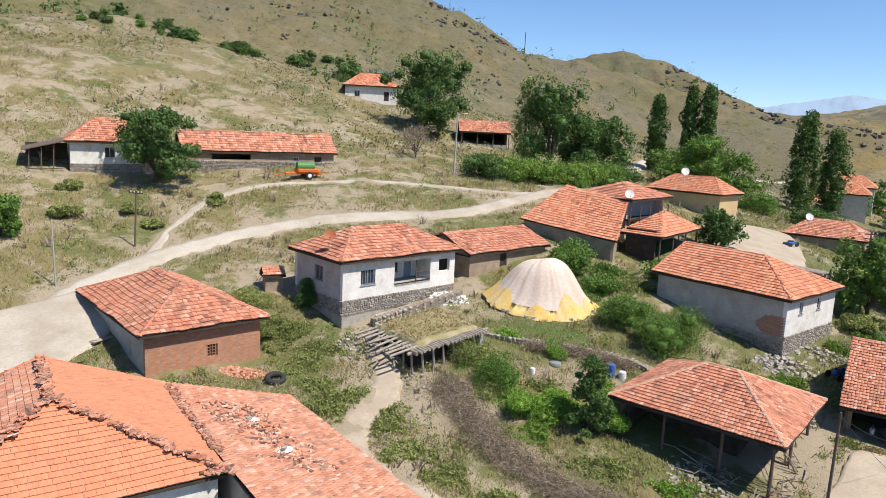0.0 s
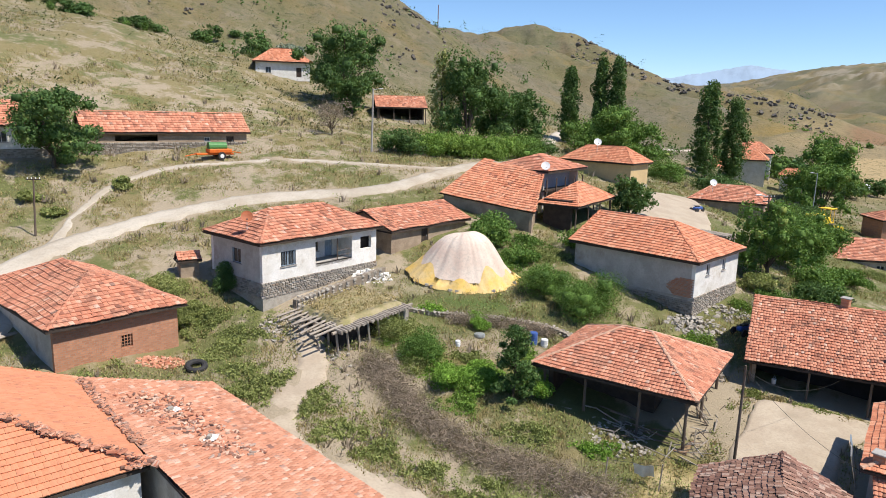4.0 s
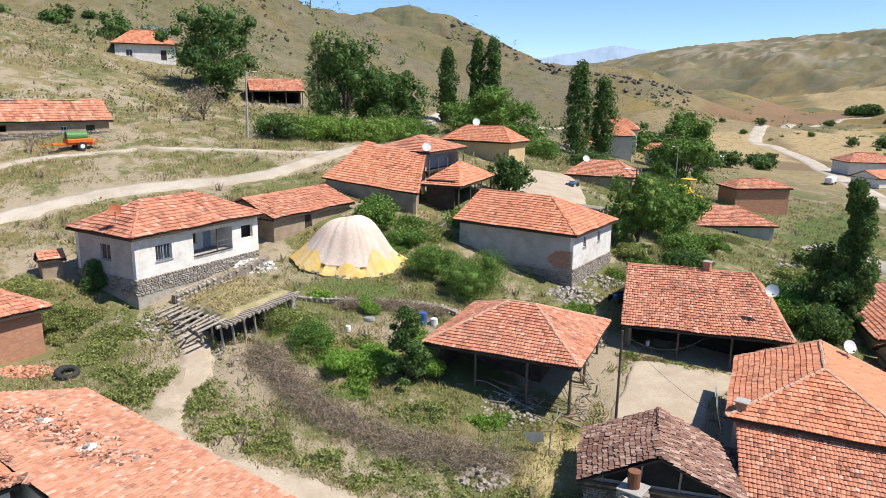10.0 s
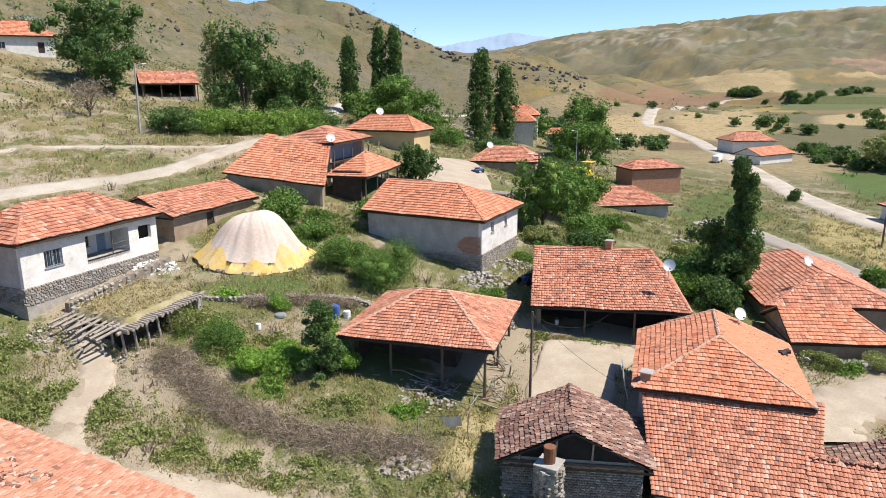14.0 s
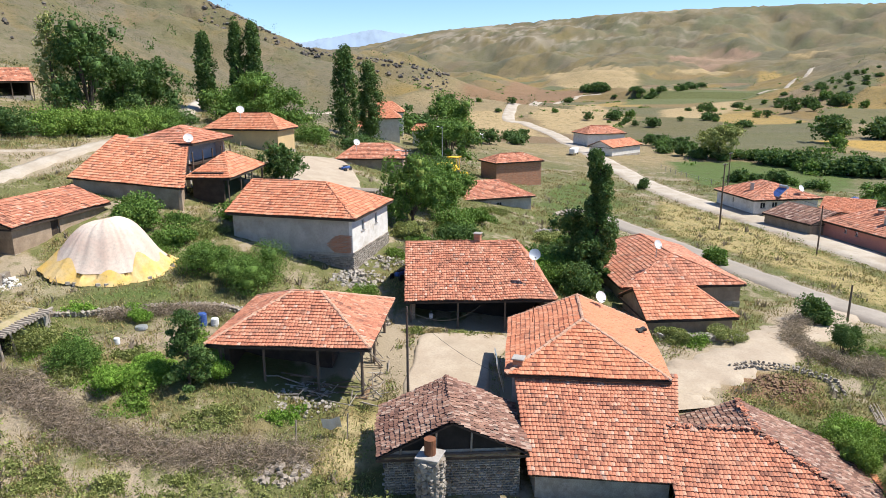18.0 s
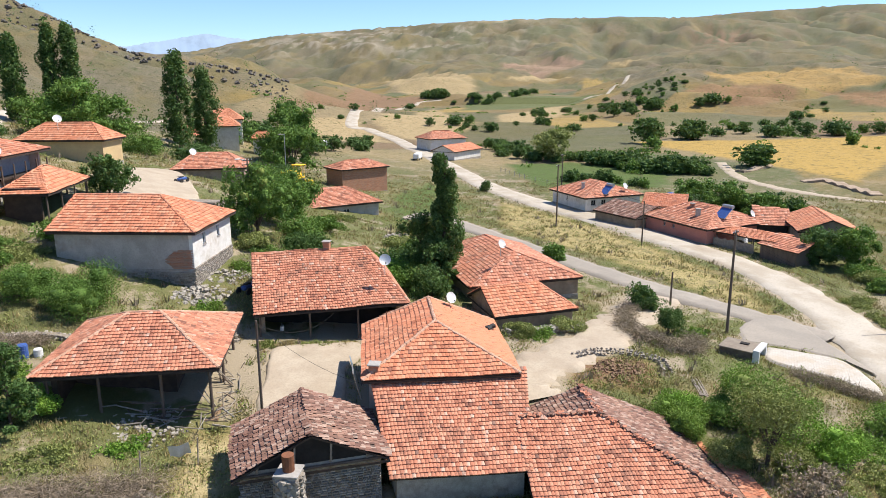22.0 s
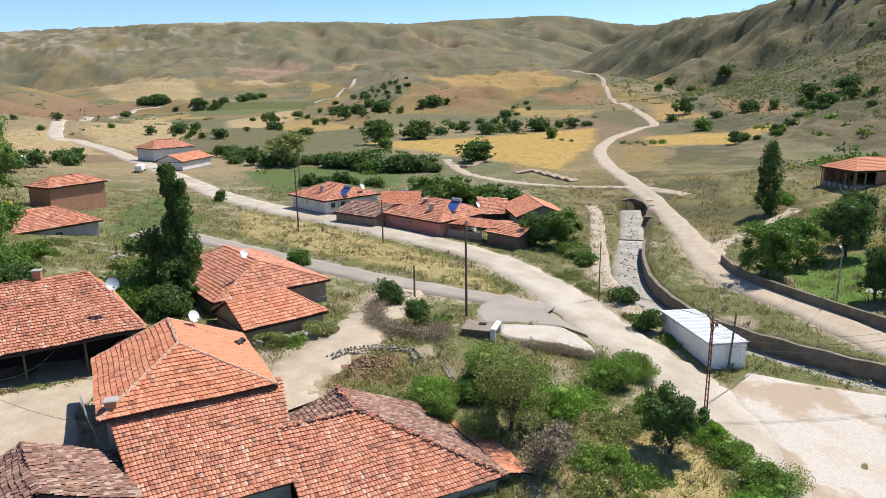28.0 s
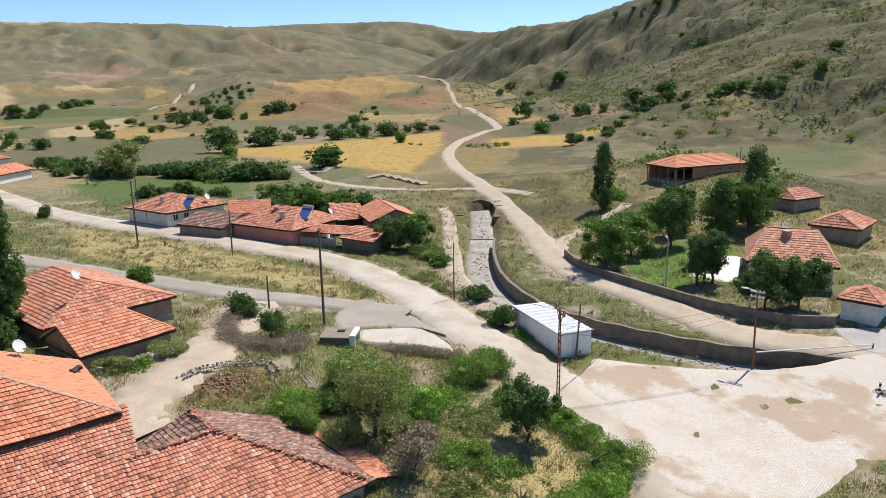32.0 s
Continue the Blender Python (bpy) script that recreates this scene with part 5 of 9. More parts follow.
def tree(name, label, x, y, height, width, leaf="leaf", kind="round", seed=1, leaves=2600, size=0.32, z=None, category="tree", group="", sunk=0.1):
    """A trunk that forks into limbs, with clumps of leaves at their ends and gaps between."""
    rng = np.random.default_rng(seed)
    ob = thing(name, label, category, (x, y, (high(x, y) if z is None else z) - sunk), float(rng.uniform(0, 360)), group)
    bm, tips = bmesh.new(), []
    if kind == "ragged":
        rod(bm, (0, 0, 0), (0.2, 0.1, height * 0.97), 0.02 * height, 0.006 * height)
        for k in range(52):
            f = k / 52
            h = height * (0.10 + 0.89 * f)
            r = width * 0.5 * (1.15 - 0.85 * f) * rng.uniform(0.15, 1.15) * (0.55 if 0.5 < f < 0.62 else 1.0)
            a = rng.uniform(0, 6.283)
            tips.append((r * math.cos(a), r * math.sin(a), h))
            rod(bm, (0, 0, h * 0.86), tips[-1], 0.045, 0.015, 5)
        spread = np.array([0.10 * width, 0.10 * width, 0.038 * height])
    elif kind == "poplar":
        rod(bm, (0, 0, 0), (0, 0, height * 0.96), 0.02 * height, 0.006 * height)
        n = 46
        for k in range(n):
            h = height * (0.08 + 0.9 * k / n)
            r = width * 0.5 * math.sin(math.pi * min(1.0, 0.18 + 0.82 * k / n)) ** 0.7 * rng.uniform(0.45, 1.0)
            a = k * 2.4 + rng.uniform(-0.6, 0.6)
            tips.append((r * math.cos(a), r * math.sin(a), h))
            if k % 4 == 0:
                rod(bm, (0, 0, h * 0.8), tips[-1], 0.05, 0.02, 5)
        spread = np.array([0.16 * width, 0.16 * width, 0.05 * height])
    elif kind == "bush":
        n = max(7, int(width * 4))
        for k in range(n):
            a, r = rng.uniform(0, 6.283), width * 0.42 * math.sqrt(rng.uniform(0, 1))
            tips.append((r * math.cos(a), r * math.sin(a), height * rng.uniform(0.25, 0.85) * (1 - 0.5 * (2 * r / width) ** 2)))
            rod(bm, (0.2 * tips[-1][0], 0.2 * tips[-1][1], 0), tips[-1], 0.03, 0.012, 5)
        spread = np.array([0.17 * width, 0.17 * width, 0.17 * height])
    else:
        fork = height * rng.uniform(0.14, 0.22)
        rod(bm, (0, 0, 0), (rng.normal(0, 0.1), rng.normal(0, 0.1), fork), 0.028 * height, 0.02 * height, 8)
        n = 13
        for k in range(n):
            a = 6.283 * k / n + rng.uniform(-0.4, 0.4)
            r = width * 0.36 * rng.uniform(0.45, 1.1)
            tip = Vector((r * math.cos(a), r * math.sin(a), height * rng.uniform(0.28, 0.9)))
            mid = Vector((0.45 * tip.x, 0.45 * tip.y, fork + (tip.z - fork) * 0.6))
            rod(bm, (0, 0, fork * 0.9), mid, 0.013 * height, 0.008 * height, 6)
            rod(bm, mid, tip, 0.008 * height, 0.003 * height, 5)
            for _ in range(4):
                off = Vector(rng.normal(0, 0.13, 3)) * width
                off.z *= 0.75
                t2 = tip + off
                t2.z = min(max(t2.z, height * 0.16), height * 0.98)
                if math.hypot(x, y) < 75:
                    rod(bm, tip, t2, 0.003 * height, 0.0015 * height, 4)
                tips.append(t2[:])
        tips += [(rng.normal(0, width * 0.1), rng.normal(0, width * 0.1), height * rng.uniform(0.7, 0.95)) for _ in range(4)]
        spread = np.array([0.095 * width, 0.095 * width, 0.08 * height])
    part("trunk", bm, M["bark"], ob)
    leaves = int(leaves * (2.6 if math.hypot(x, y) < 75 else 2.2 if math.hypot(x, y) < 170 else 1.5))
    if leaves:
        t = np.array(tips)
        pick = rng.integers(0, len(t), leaves)
        weight = rng.uniform(0.5, 1.3, len(t))[pick][:, None]
        off = rng.normal(size=(leaves, 3))
        off /= np.linalg.norm(off, axis=1)[:, None]
        c = t[pick] + off * np.cbrt(rng.uniform(0.1, 1, leaves))[:, None] * spread * weight * 1.9
        c[:, 2] = np.maximum(c[:, 2], 0.05)
        v, f = cards(c, size * (0.74 if math.hypot(x, y) < 75 else 0.78 if math.hypot(x, y) < 170 else 1.0), rng)
        if leaf != "twig" and kind != "airy":
            # the dense heart of each clump
            cube = np.array([(i, j, k) for i in (-1, 1) for j in (-1, 1) for k in (-1, 1)], float)
            cube = cube[None] * rng.uniform(0.45, 0.85, (len(t), 8, 3)) * spread * (0.85 if kind == "round" else 0.7)
            a = rng.uniform(0, 6.283, len(t))
            cx, cy = cube[..., 0] * np.cos(a)[:, None] - cube[..., 1] * np.sin(a)[:, None], cube[..., 0] * np.sin(a)[:, None] + cube[..., 1] * np.cos(a)[:, None]
            heart = (t[:, None] + np.stack([cx, cy, cube[..., 2]], -1)).reshape(-1, 3)
            six = np.array([t3 for q in ((0, 1, 3, 2), (4, 6, 7, 5), (0, 4, 5, 1), (2, 3, 7, 6), (0, 2, 6, 4), (1, 5, 7, 3)) for t3 in (q[:3], (q[0], q[2], q[3]))])
            f = np.r_[np.array(f), (six[None] + (np.arange(len(t)) * 8)[:, None, None] + len(v)).reshape(-1, 3)]
            v = np.r_[v, heart]
        quick_mesh("crown", v, f, M[leaf], ob)
    return ob


# trees of the village
for k, (label, x, y, h, w, leaf, kind, n, s) in enumerate([
    ("leafy tree before the white slope house", -32.0, 79.5, 8.2, 8.0, "leafdark", "round", 5200, 0.34),
    ("tall dense dark tree by the hill house", -2.0, 140.0, 14.0, 13.5, "leafdark", "round", 5200, 0.5),
    ("rounded tree on the slope", -0.5, 131.0, 7.0, 6.5, "leafdark", "round", 3000, 0.45),
    ("tall walnut tree in the grove", 18.0, 112.0, 14.0, 8.0, "leafdark", "round", 4600, 0.45),
    ("slender pale tree in the grove", 14.0, 114.0, 15.0, 3.6, "weed", "poplar", 1500, 0.36),
    ("broad tree in the grove", 29.0, 124.0, 10.0, 7.6, "leafdark", "round", 4200, 0.45),
    ("dark tree in the grove", 24.0, 119.0, 10.0, 7.0, "leafdark", "round", 3800, 0.45),
    ("broad bright tree behind the farm", 47.5, 128.0, 9.6, 12.0, "leaf", "round", 6200, 0.42),
    ("bright green tree by the track", 55.0, 131.0, 8.0, 9.0, "leaf", "round", 3600, 0.42),
    ("tree by the white mast", 96.0, 134.0, 14.5, 13.0, "leaf", "round", 5200, 0.5),
    ("leafy tree among the gardens", 86.0, 118.0, 10.0, 9.0, "leaf", "round", 3600, 0.42),
    ("leafy tree beside the grey house", 42.5, 65.5, 8.0, 6.5, "leaf", "round", 4200, 0.32),
    ("fruit tree beside the grey house", 50.0, 70.5, 6.5, 6.0, "leaf", "round", 3600, 0.30),
    ("fruit tree in the orchard", 55.5, 77.0, 6.0, 6.0, "leaf", "round", 3000, 0.30),
    ("small fig tree in the yard", 33.0, 80.0, 4.8, 4.4, "leafdark", "round", 2400, 0.30),
    ("small plum tree in the vegetable garden", 10.6, 42.6, 5.2, 2.9, "leafdark", "ragged", 2600, 0.2),
    ("airy tree beside the gable house", 40.4, 10.4, 5.2, 4.8, "leafolive", "airy", 3800, 0.17),
    ("dense green shrub behind the gable house", 45.0, 13.2, 4.0, 4.6, "leafmid", "bush", 5200, 0.16),
    ("small dense tree in the dry grass", 43.0, 0.6, 4.0, 3.2, "leafdark", "round", 3800, 0.20),
    ("shade tree along the garden wall", 90.2, -8.6, 6.4, 6.2, "leaf", "round", 4600, 0.32),
    ("shade tree in the walled garden", 95.5, -12.4, 6.6, 5.6, "leaf", "round", 3800, 0.32),
    ("shade tree at the back of the garden", 100.0, -18.5, 7.4, 5.2, "leafdark", "round", 3200, 0.34),
    ("slim young tree in the garden", 83.0, -18.6, 6.6, 3.2, "leafdark", "round", 1900, 0.28),
    ("slim young tree by the terrace", 83.4, -20.4, 6.4, 3.0, "leafdark", "round", 1900, 0.28),
    ("dark tree before the walled house", 74.8, -23.9, 5.8, 5.2, "leafdark", "round", 3800, 0.28),
    ("dark tree beside the garden gate", 75.0, -27.3, 5.8, 5.0, "leafdark", "round", 3800, 0.28),
    ("tree at the back of the walled garden", 104.0, -26.0, 8.6, 4.4, "leafdark", "poplar", 2600, 0.36),
    ("tree behind the walled garden", 108.0, -20.5, 7.4, 4.6, "leafdark", "round", 2400, 0.36),
    ("bright tree behind the walled garden", 106.0, -30.5, 7.5, 7.0, "leaf", "round", 3200, 0.34),
    ("tree beside the farm building", 102.3, 19.0, 5.4, 5.6, "leaf", "round", 3200, 0.3),
    ("tree before the farm building", 100.5, 22.5, 4.6, 5.2, "leafdark", "round", 3000, 0.3),
    ("fruit tree behind the farmhouses", 131.0, 46.0, 5.4, 7.0, "leaf", "round", 2600, 0.36),
    ("fruit tree behind the pink house", 135.0, 54.0, 5.2, 7.5, "leaf", "round", 2600, 0.36),
    ("fruit tree by the meadow", 124.0, 37.0, 5.0, 6.0, "leaf", "round", 2400, 0.36),
    ("pale round willow by the stream", 186.0, 120.0, 9.5, 12.0, "weed", "round", 3600, 0.5),
    ("tree on the slope above the hill house", -26.0, 200.0, 9.0, 10.0, "leafdark", "round", 2600, 0.5),
    ("tree by the hill house", -17.0, 196.0, 8.0, 8.0, "leafgrey", "round", 2200, 0.5),
    ("tree at the upper edge of the slope", -39.0, 62.0, 3.6, 3.6, "leaf", "round", 2600, 0.32),
]):
    tree("tree", label, x, y, h, w, leaf, kind, 100 + k, n, s)
for k, (x, y, h, w) in enumerate([(44.4, 143.3, 15.3, 3.6), (50.3, 141.3, 19.2, 3.4), (53.3, 140.2, 19.6, 3.6), (74.2, 141.0, 20.0, 5.2), (83.6, 147.0, 18.0, 5.4)]):
    tree("poplar", "tall narrow dark poplar tree", x, y, h, w, "leafdark", "poplar", 200 + k, 4200, 0.5, category="tree", group="poplars by the farms")
tree("poplar", "tall ragged poplar beside the stable", 52.0, 46.4, 13.4, 3.9, "leafdark", "ragged", 210, 7000, 0.32)
tree("poplar", "short bushy poplar at the foot of a taller one", 51.2, 47.6, 7.0, 4.4, "leafdark", "round", 211, 4500, 0.32)
tree("poplar", "tall slender poplar by the garden", 131.0, -11.4, 12.5, 3.8, "leafdark", "poplar", 212, 2600, 0.4)
tree("poplar", "slender poplar behind the walled house", 109.7, -32.0, 12.0, 4.2, "leafdark", "poplar", 213, 2600, 0.4)
tree("tree", "bare grey leafless tree on the slope", -3.4, 106.6, 5.0, 5.5, "twig", "round", 214, 700, 0.3)
tree("tree", "leafless grey shrub beside the gable house", 37.2, 7.2, 3.2, 3.0, "twig", "round", 215, 1500, 0.2)

BUSHES = [
    (19.3, 54.0, 3.9, 5.2, "leaf"), (16.6, 57.5, 2.9, 4.2, "leaf"), (13.4, 66.8, 2.8, 3.4, "leaf"), (-9.9, 56.4, 2.2, 2.2, "leafdark"), (-12.6, 52.6, 2.0, 2.8, "leaf"), (-15.0, 55.5, 1.8, 3.0, "weed"),
    (6.6, 43.4, 1.7, 3.0, "leafbright"), (8.8, 44.4, 1.6, 2.6, "leafbright"), (12.0, 43.2, 1.6, 2.2, "leafbright"), (5.0, 47.2, 2.2, 2.6, "leaf"), (3.0, 50.6, 2.4, 3.2, "leaf"),
    (9.8, 52.0, 1.0, 2.2, "leafbright"), (6.4, 97.5, 3.8, 6.0, "leafdark"), (11.4, 99.5, 3.6, 6.0, "leafmid"), (16.0, 101.0, 3.8, 6.0, "leafmid"), (21.0, 104.0, 4.0, 6.4, "leafmid"), (25.5, 108.0, 4.4, 7.0, "leaf"), (30.0, 113.5, 4.0, 6.0, "leafdark"),
    (62.0, 28.9, 2.7, 2.7, "leafdark"), (56.0, 23.6, 3.2, 2.4, "leafdark"), (74.1, 47.0, 2.3, 2.8, "leaf"), (75.0, 6.9, 1.9, 2.8, "leafdark"), (51.0, 5.4, 2.2, 3.8, "leafmid"), (48.4, 1.8, 1.4, 3.0, "leafmid"), (46.4, -1.4, 1.3, 2.8, "leafbright"), (44.4, -3.2, 1.3, 2.6, "leafmid"), (41.6, -5.0, 1.8, 3.4, "leafmid"), (38.2, -4.4, 1.5, 3.0, "leafbright"), (35.6, -2.0, 1.4, 3.0, "leafmid"),
    (46.4, 32.4, 1.2, 2.6, "leafolive"), (50.2, 30.2, 1.2, 2.4, "weed"), (49.0, 47.5, 3.0, 4.6, "leaf"), (47.0, 50.5, 2.6, 5.0, "leafbright"), (47.6, 44.4, 3.0, 3.6, "leafdark"), (44.6, 51.5, 2.4, 4.0, "leaf"), (60.5, 58.5, 2.0, 3.4, "leaf"), (61.0, 62.0, 1.8, 3.4, "weed"),
    (66.6, 3.6, 2.0, 2.6, "leafdark"), (44.0, 13.6, 2.0, 3.4, "leaf"), (42.6, 16.6, 1.5, 2.4, "leafbright"), (39.6, 4.6, 1.2, 3.2, "leafmid"), (40.0, 15.4, 1.7, 2.2, "leafmid"), (39.4, 11.8, 1.8, 2.6, "weed"), (40.8, 9.2, 1.6, 2.6, "leafolive"), 
    (24.0, 19.6, 1.6, 3.0, "leaf"), (26.6, 17.4, 1.4, 2.6, "weed"), (98.5, 16.6, 2.0, 4.0, "leaf"), (95.0, 14.8, 1.6, 3.4, "weed"), (92.0, 13.4, 1.6, 3.0, "leaf"), (116.0, -14.0, 2.6, 5.0, "leaf"), (122.0, -20.0, 2.2, 6.0, "leafbright"), (128.0, -24.0, 2.4, 6.0, "leaf"), (120.0, -30.0, 2.4, 6.0, "leaf"), (138.0, -14.0, 2.2, 5.0, "leafbright"),
    (53.0, 53.6, 2.4, 4.4, "leafdark"), (48.0, 48.6, 2.4, 4.0, "leaf"), (45.5, 61.0, 2.2, 4.6, "leafdark"), (48.5, 65.5, 2.4, 4.4, "leaf"), (55.0, 69.5, 2.0, 4.2, "leaf"), (39.5, 62.0, 1.8, 3.2, "weed"), (23.5, 67.0, 2.4, 4.0, "leaf"), (16.0, 63.5, 1.6, 3.2, "leaf"), (14.5, 69.5, 2.2, 3.6, "leaf"),
    (62.0, 90.0, 2.8, 5.0, "leaf"), (58.0, 86.0, 2.6, 4.0, "leaf"), (70.0, 108.0, 3.0, 6.0, "leaf"), (79.0, 112.0, 3.0, 6.0, "leafdark"), (103.0, 118.0, 3.0, 6.0, "leaf"), (110.0, 126.0, 3.0, 6.0, "leafgrey"), (66.0, 120.0, 4.0, 8.0, "leafdark"), (57.0, 122.0, 4.0, 7.0, "leaf"), (118.0, 93.0, 2.4, 2.6, "leafdark"),
    (-24.0, 76.0, 1.2, 2.0, "weed"), (-36.0, 68.0, 1.4, 2.4, "weed"), (-31.0, 71.0, 1.1, 2.2, "weed"), (-28.0, 68.5, 0.9, 1.8, "weed"), (-39.0, 74.0, 1.2, 2.4, "weed"),
    (46.0, 12.6, 2.6, 3.6, "leaf"), (44.4, 8.6, 2.0, 4.4, "leafbright"), (47.2, 10.2, 2.2, 3.0, "leafmid"), (41.3, 16.2, 1.6, 3.0, "leafmid"), (53.9, 4.0, 2.0, 3.2, "leafmid"),
]
for k, (x, y, h, w, leaf) in enumerate(BUSHES):
    if x < 4.5 and y < 58 and leaf == "leaf":
        leaf, h = "leafolive", h * 0.75
    tone = {"leafolive": "olive green", "leaf": "green", "leafmid": "fresh green", "leafdark": "dark green", "leafbright": "bright green", "weed": "yellowish green", "leafgrey": "silvery"}[leaf]
    what = "broad-leaved garden plants" if leaf == "leafbright" and h < 2.5 and x < 14 else "dense leafy bush"
    near = math.hypot(x, y) < 62
    tree("bush", f"{tone} {what} on the village slope" if x < 60 else f"{tone} {what} on the valley floor", x, y, h, w, leaf, "bush", 300 + k, int((1500 if near else 520) * w), 0.135 if near else 0.28, category="bush")

# lone bushes and trees of the fields far off
far_kinds = [tree("field_tree", "dark round oak tree in the fields", 261.4, 124.6, 9.0, 10.5, "leafdark", "round", 401, 520, 1.15, group="field trees"),
             tree("field_tree", "dark round oak tree in the fields", 292.0, 119.0, 8.5, 12.0, "leafdark", "bush", 402, 560, 1.2, group="field trees"),
             tree("field_tree", "dark round oak tree in the fields", 213.0, 67.0, 7.5, 7.0, "leaf", "bush", 403, 420, 1.0, group="field trees")]
rng_far = random.Random(5)
VALLEY_TREES = [(268, 208, 0.54), (273, 228, 0.37), (377, 222, 0.58), (381, 218, 0.46), (303, 184, 0.6), (332, 223, 0.55), (326, 214, 0.39), (483, 300, 0.69), (415, 274, 0.52), (431, 289, 0.55), (446, 305, 0.51), (435, 262, 0.51), (413, 208, 0.54), (532, 250, 1.18), (527, 231, 0.79), (548, 220, 0.78), (560, 214, 1.14), (568, 205, 0.7), (310, 148, 0.81), (294, 137, 0.7), (243, 113, 0.75), (294, 121, 1.12), (317, 118, 0.53), (351, 124, 0.63), (336, 113, 0.71), (324, 97, 0.8), (333, 93, 0.64), (337, 87, 0.73), (344, 76, 0.96), (360, 69, 0.62), (357, 62, 0.69), (366, 56, 0.47)]
ROADSIDE_TREES = [(302, 61, 0.75), (210, 66, 0.9), (439, 119, 0.6), (346, 181, 0.31), (412, 220, 0.86), (514, 264, 0.91), (542, 266, 1.11), (505, 280, 0.76), (222, 304, 0.48), (236, 297, 0.4), (257, 294, 0.45), (471, 461, 0.76), (263, 267, 0.43), (261, 242, 0.45), (276, 238, 0.69), (294, 243, 0.74), (268, 208, 0.57), (264, 223, 0.27), (263, 230, 0.29), (265, 216, 0.32), (418, 296, 0.38), (413, 283, 0.45), (405, 272, 0.56), (324, 217, 0.55), (321, 211, 0.36), (305, 220, 0.28), (231, 275, 0.26), (745, 44, 1.02), (866, 39, 1.19), (836, 15, 0.84), (387, -22, 0.45), (857, -20, 1.49)]
SLOPE_TREES = [(393, -65, 0.92), (327, 0, 1.03), (395, 9, 0.89), (371, -6, 0.53), (425, 16, 0.49), (368, 15, 0.52), (379, -21, 0.74), (378, -32, 0.68), (388, -48, 0.78), (344, -49, 0.71), (378, -44, 0.56), (346, -59, 0.54), (321, -62, 0.31), (320, -73, 0.38), (335, -84, 0.55), (330, -99, 0.6), (343, -124, 0.75), (596, -124, 1.09), (375, -141, 0.57), (643, -118, 0.96), (882, -151, 0.94), (919, -136, 1.12), (341, -92, 0.46), (959, -91, 0.66), (942, -111, 0.5), (935, -123, 0.74), (304, -31, 0.26), (281, -19, 0.21), (342, -47, 0.54), (338, -82, 0.46)]
FIELD_TREES = VALLEY_TREES + ROADSIDE_TREES + SLOPE_TREES
BELTS = [([(188, 108), (188, 99), (182, 90), (185, 80), (190, 73)], 26, 4, 0.55), ([(147, 92), (151, 88), (156, 84), (152, 74)], 12, 3, 0.34), ([(128, 50), (136, 46), (142, 40)], 9, 5, 0.42), ([(216, 169), (202, 150), (198, 141), (185, 125), (193, 116)], 30, 6, 0.42), ([(193, 116), (201, 109), (202, 94), (196, 76), (190, 73)], 34, 6, 0.34), ([(583, 548), (577, 525), (569, 504)], 12, 4, 1.2), ([(570, 478), (581, 455), (620, 450), (700, 480)], 34, 9, 0.7),
         ([(500, 255), (545, 270), (590, 283), (662, 302)], 46, 26, 0.5), ([(281, -17), (298, -30), (341, -51), (328, -89), (343, -120)], 22, 9, 0.42), ([(370, 114), (442, 117), (589, 144)], 10, 14, 0.4),
         ([(-63, 163), (-50, 167), (-45, 172)], 9, 3, 0.34), ([(-102, 210), (-87, 217), (-51, 217), (-40, 230)], 12, 5, 0.42), ([(-82, 156), (-70, 175)], 5, 5, 0.3), ([(120, 150), (150, 172), (172, 190)], 9, 9, 0.6), ([(104, 150), (122, 178), (138, 200)], 13, 10, 0.7)]
for line, count, spread, size in BELTS:
    pts = smooth_line([(*p, 0) for p in line], 10)
    for k in range(count):
        p = pts[min(len(pts) - 1, int(len(pts) * (k + rng_far.random()) / count))]
        FIELD_TREES.append((p.x + rng_far.gauss(0, spread * 0.5), p.y + rng_far.gauss(0, spread * 0.5), size * rng_far.uniform(0.65, 1.15)))
for k, (x, y, *s) in enumerate(FIELD_TREES):
    s = s[0] if s else rng_far.uniform(0.6, 1.0)
    copy_thing(far_kinds[k % 3], Matrix.Translation((x, y, high(x, y) - 0.3 * s)) @ Matrix.Rotation(rng_far.uniform(0, 6.28), 4, "Z") @ Matrix.Diagonal((s, s, s * rng_far.uniform(0.75, 1.1), 1)))



# ---- fittings and loose things ----


n_ = Nodes("loose_field_stones", 0.9)
_c = n_.ramp(n_.island(), [(0.0, (0.20, 0.175, 0.145)), (0.5, (0.33, 0.295, 0.25)), (0.9, (0.45, 0.41, 0.35)), (1.0, (0.28, 0.2, 0.14))])
_g = n_.noise(11, 5, 0.7)
M["stones"] = n_.done(n_.mix(n_.math("MULTIPLY", _g, 0.4), _c, (0.15, 0.13, 0.11)), _g, 0.03)


def at_ground(x, y, dz=0.0):
    return (x, y, high(x, y) + dz)


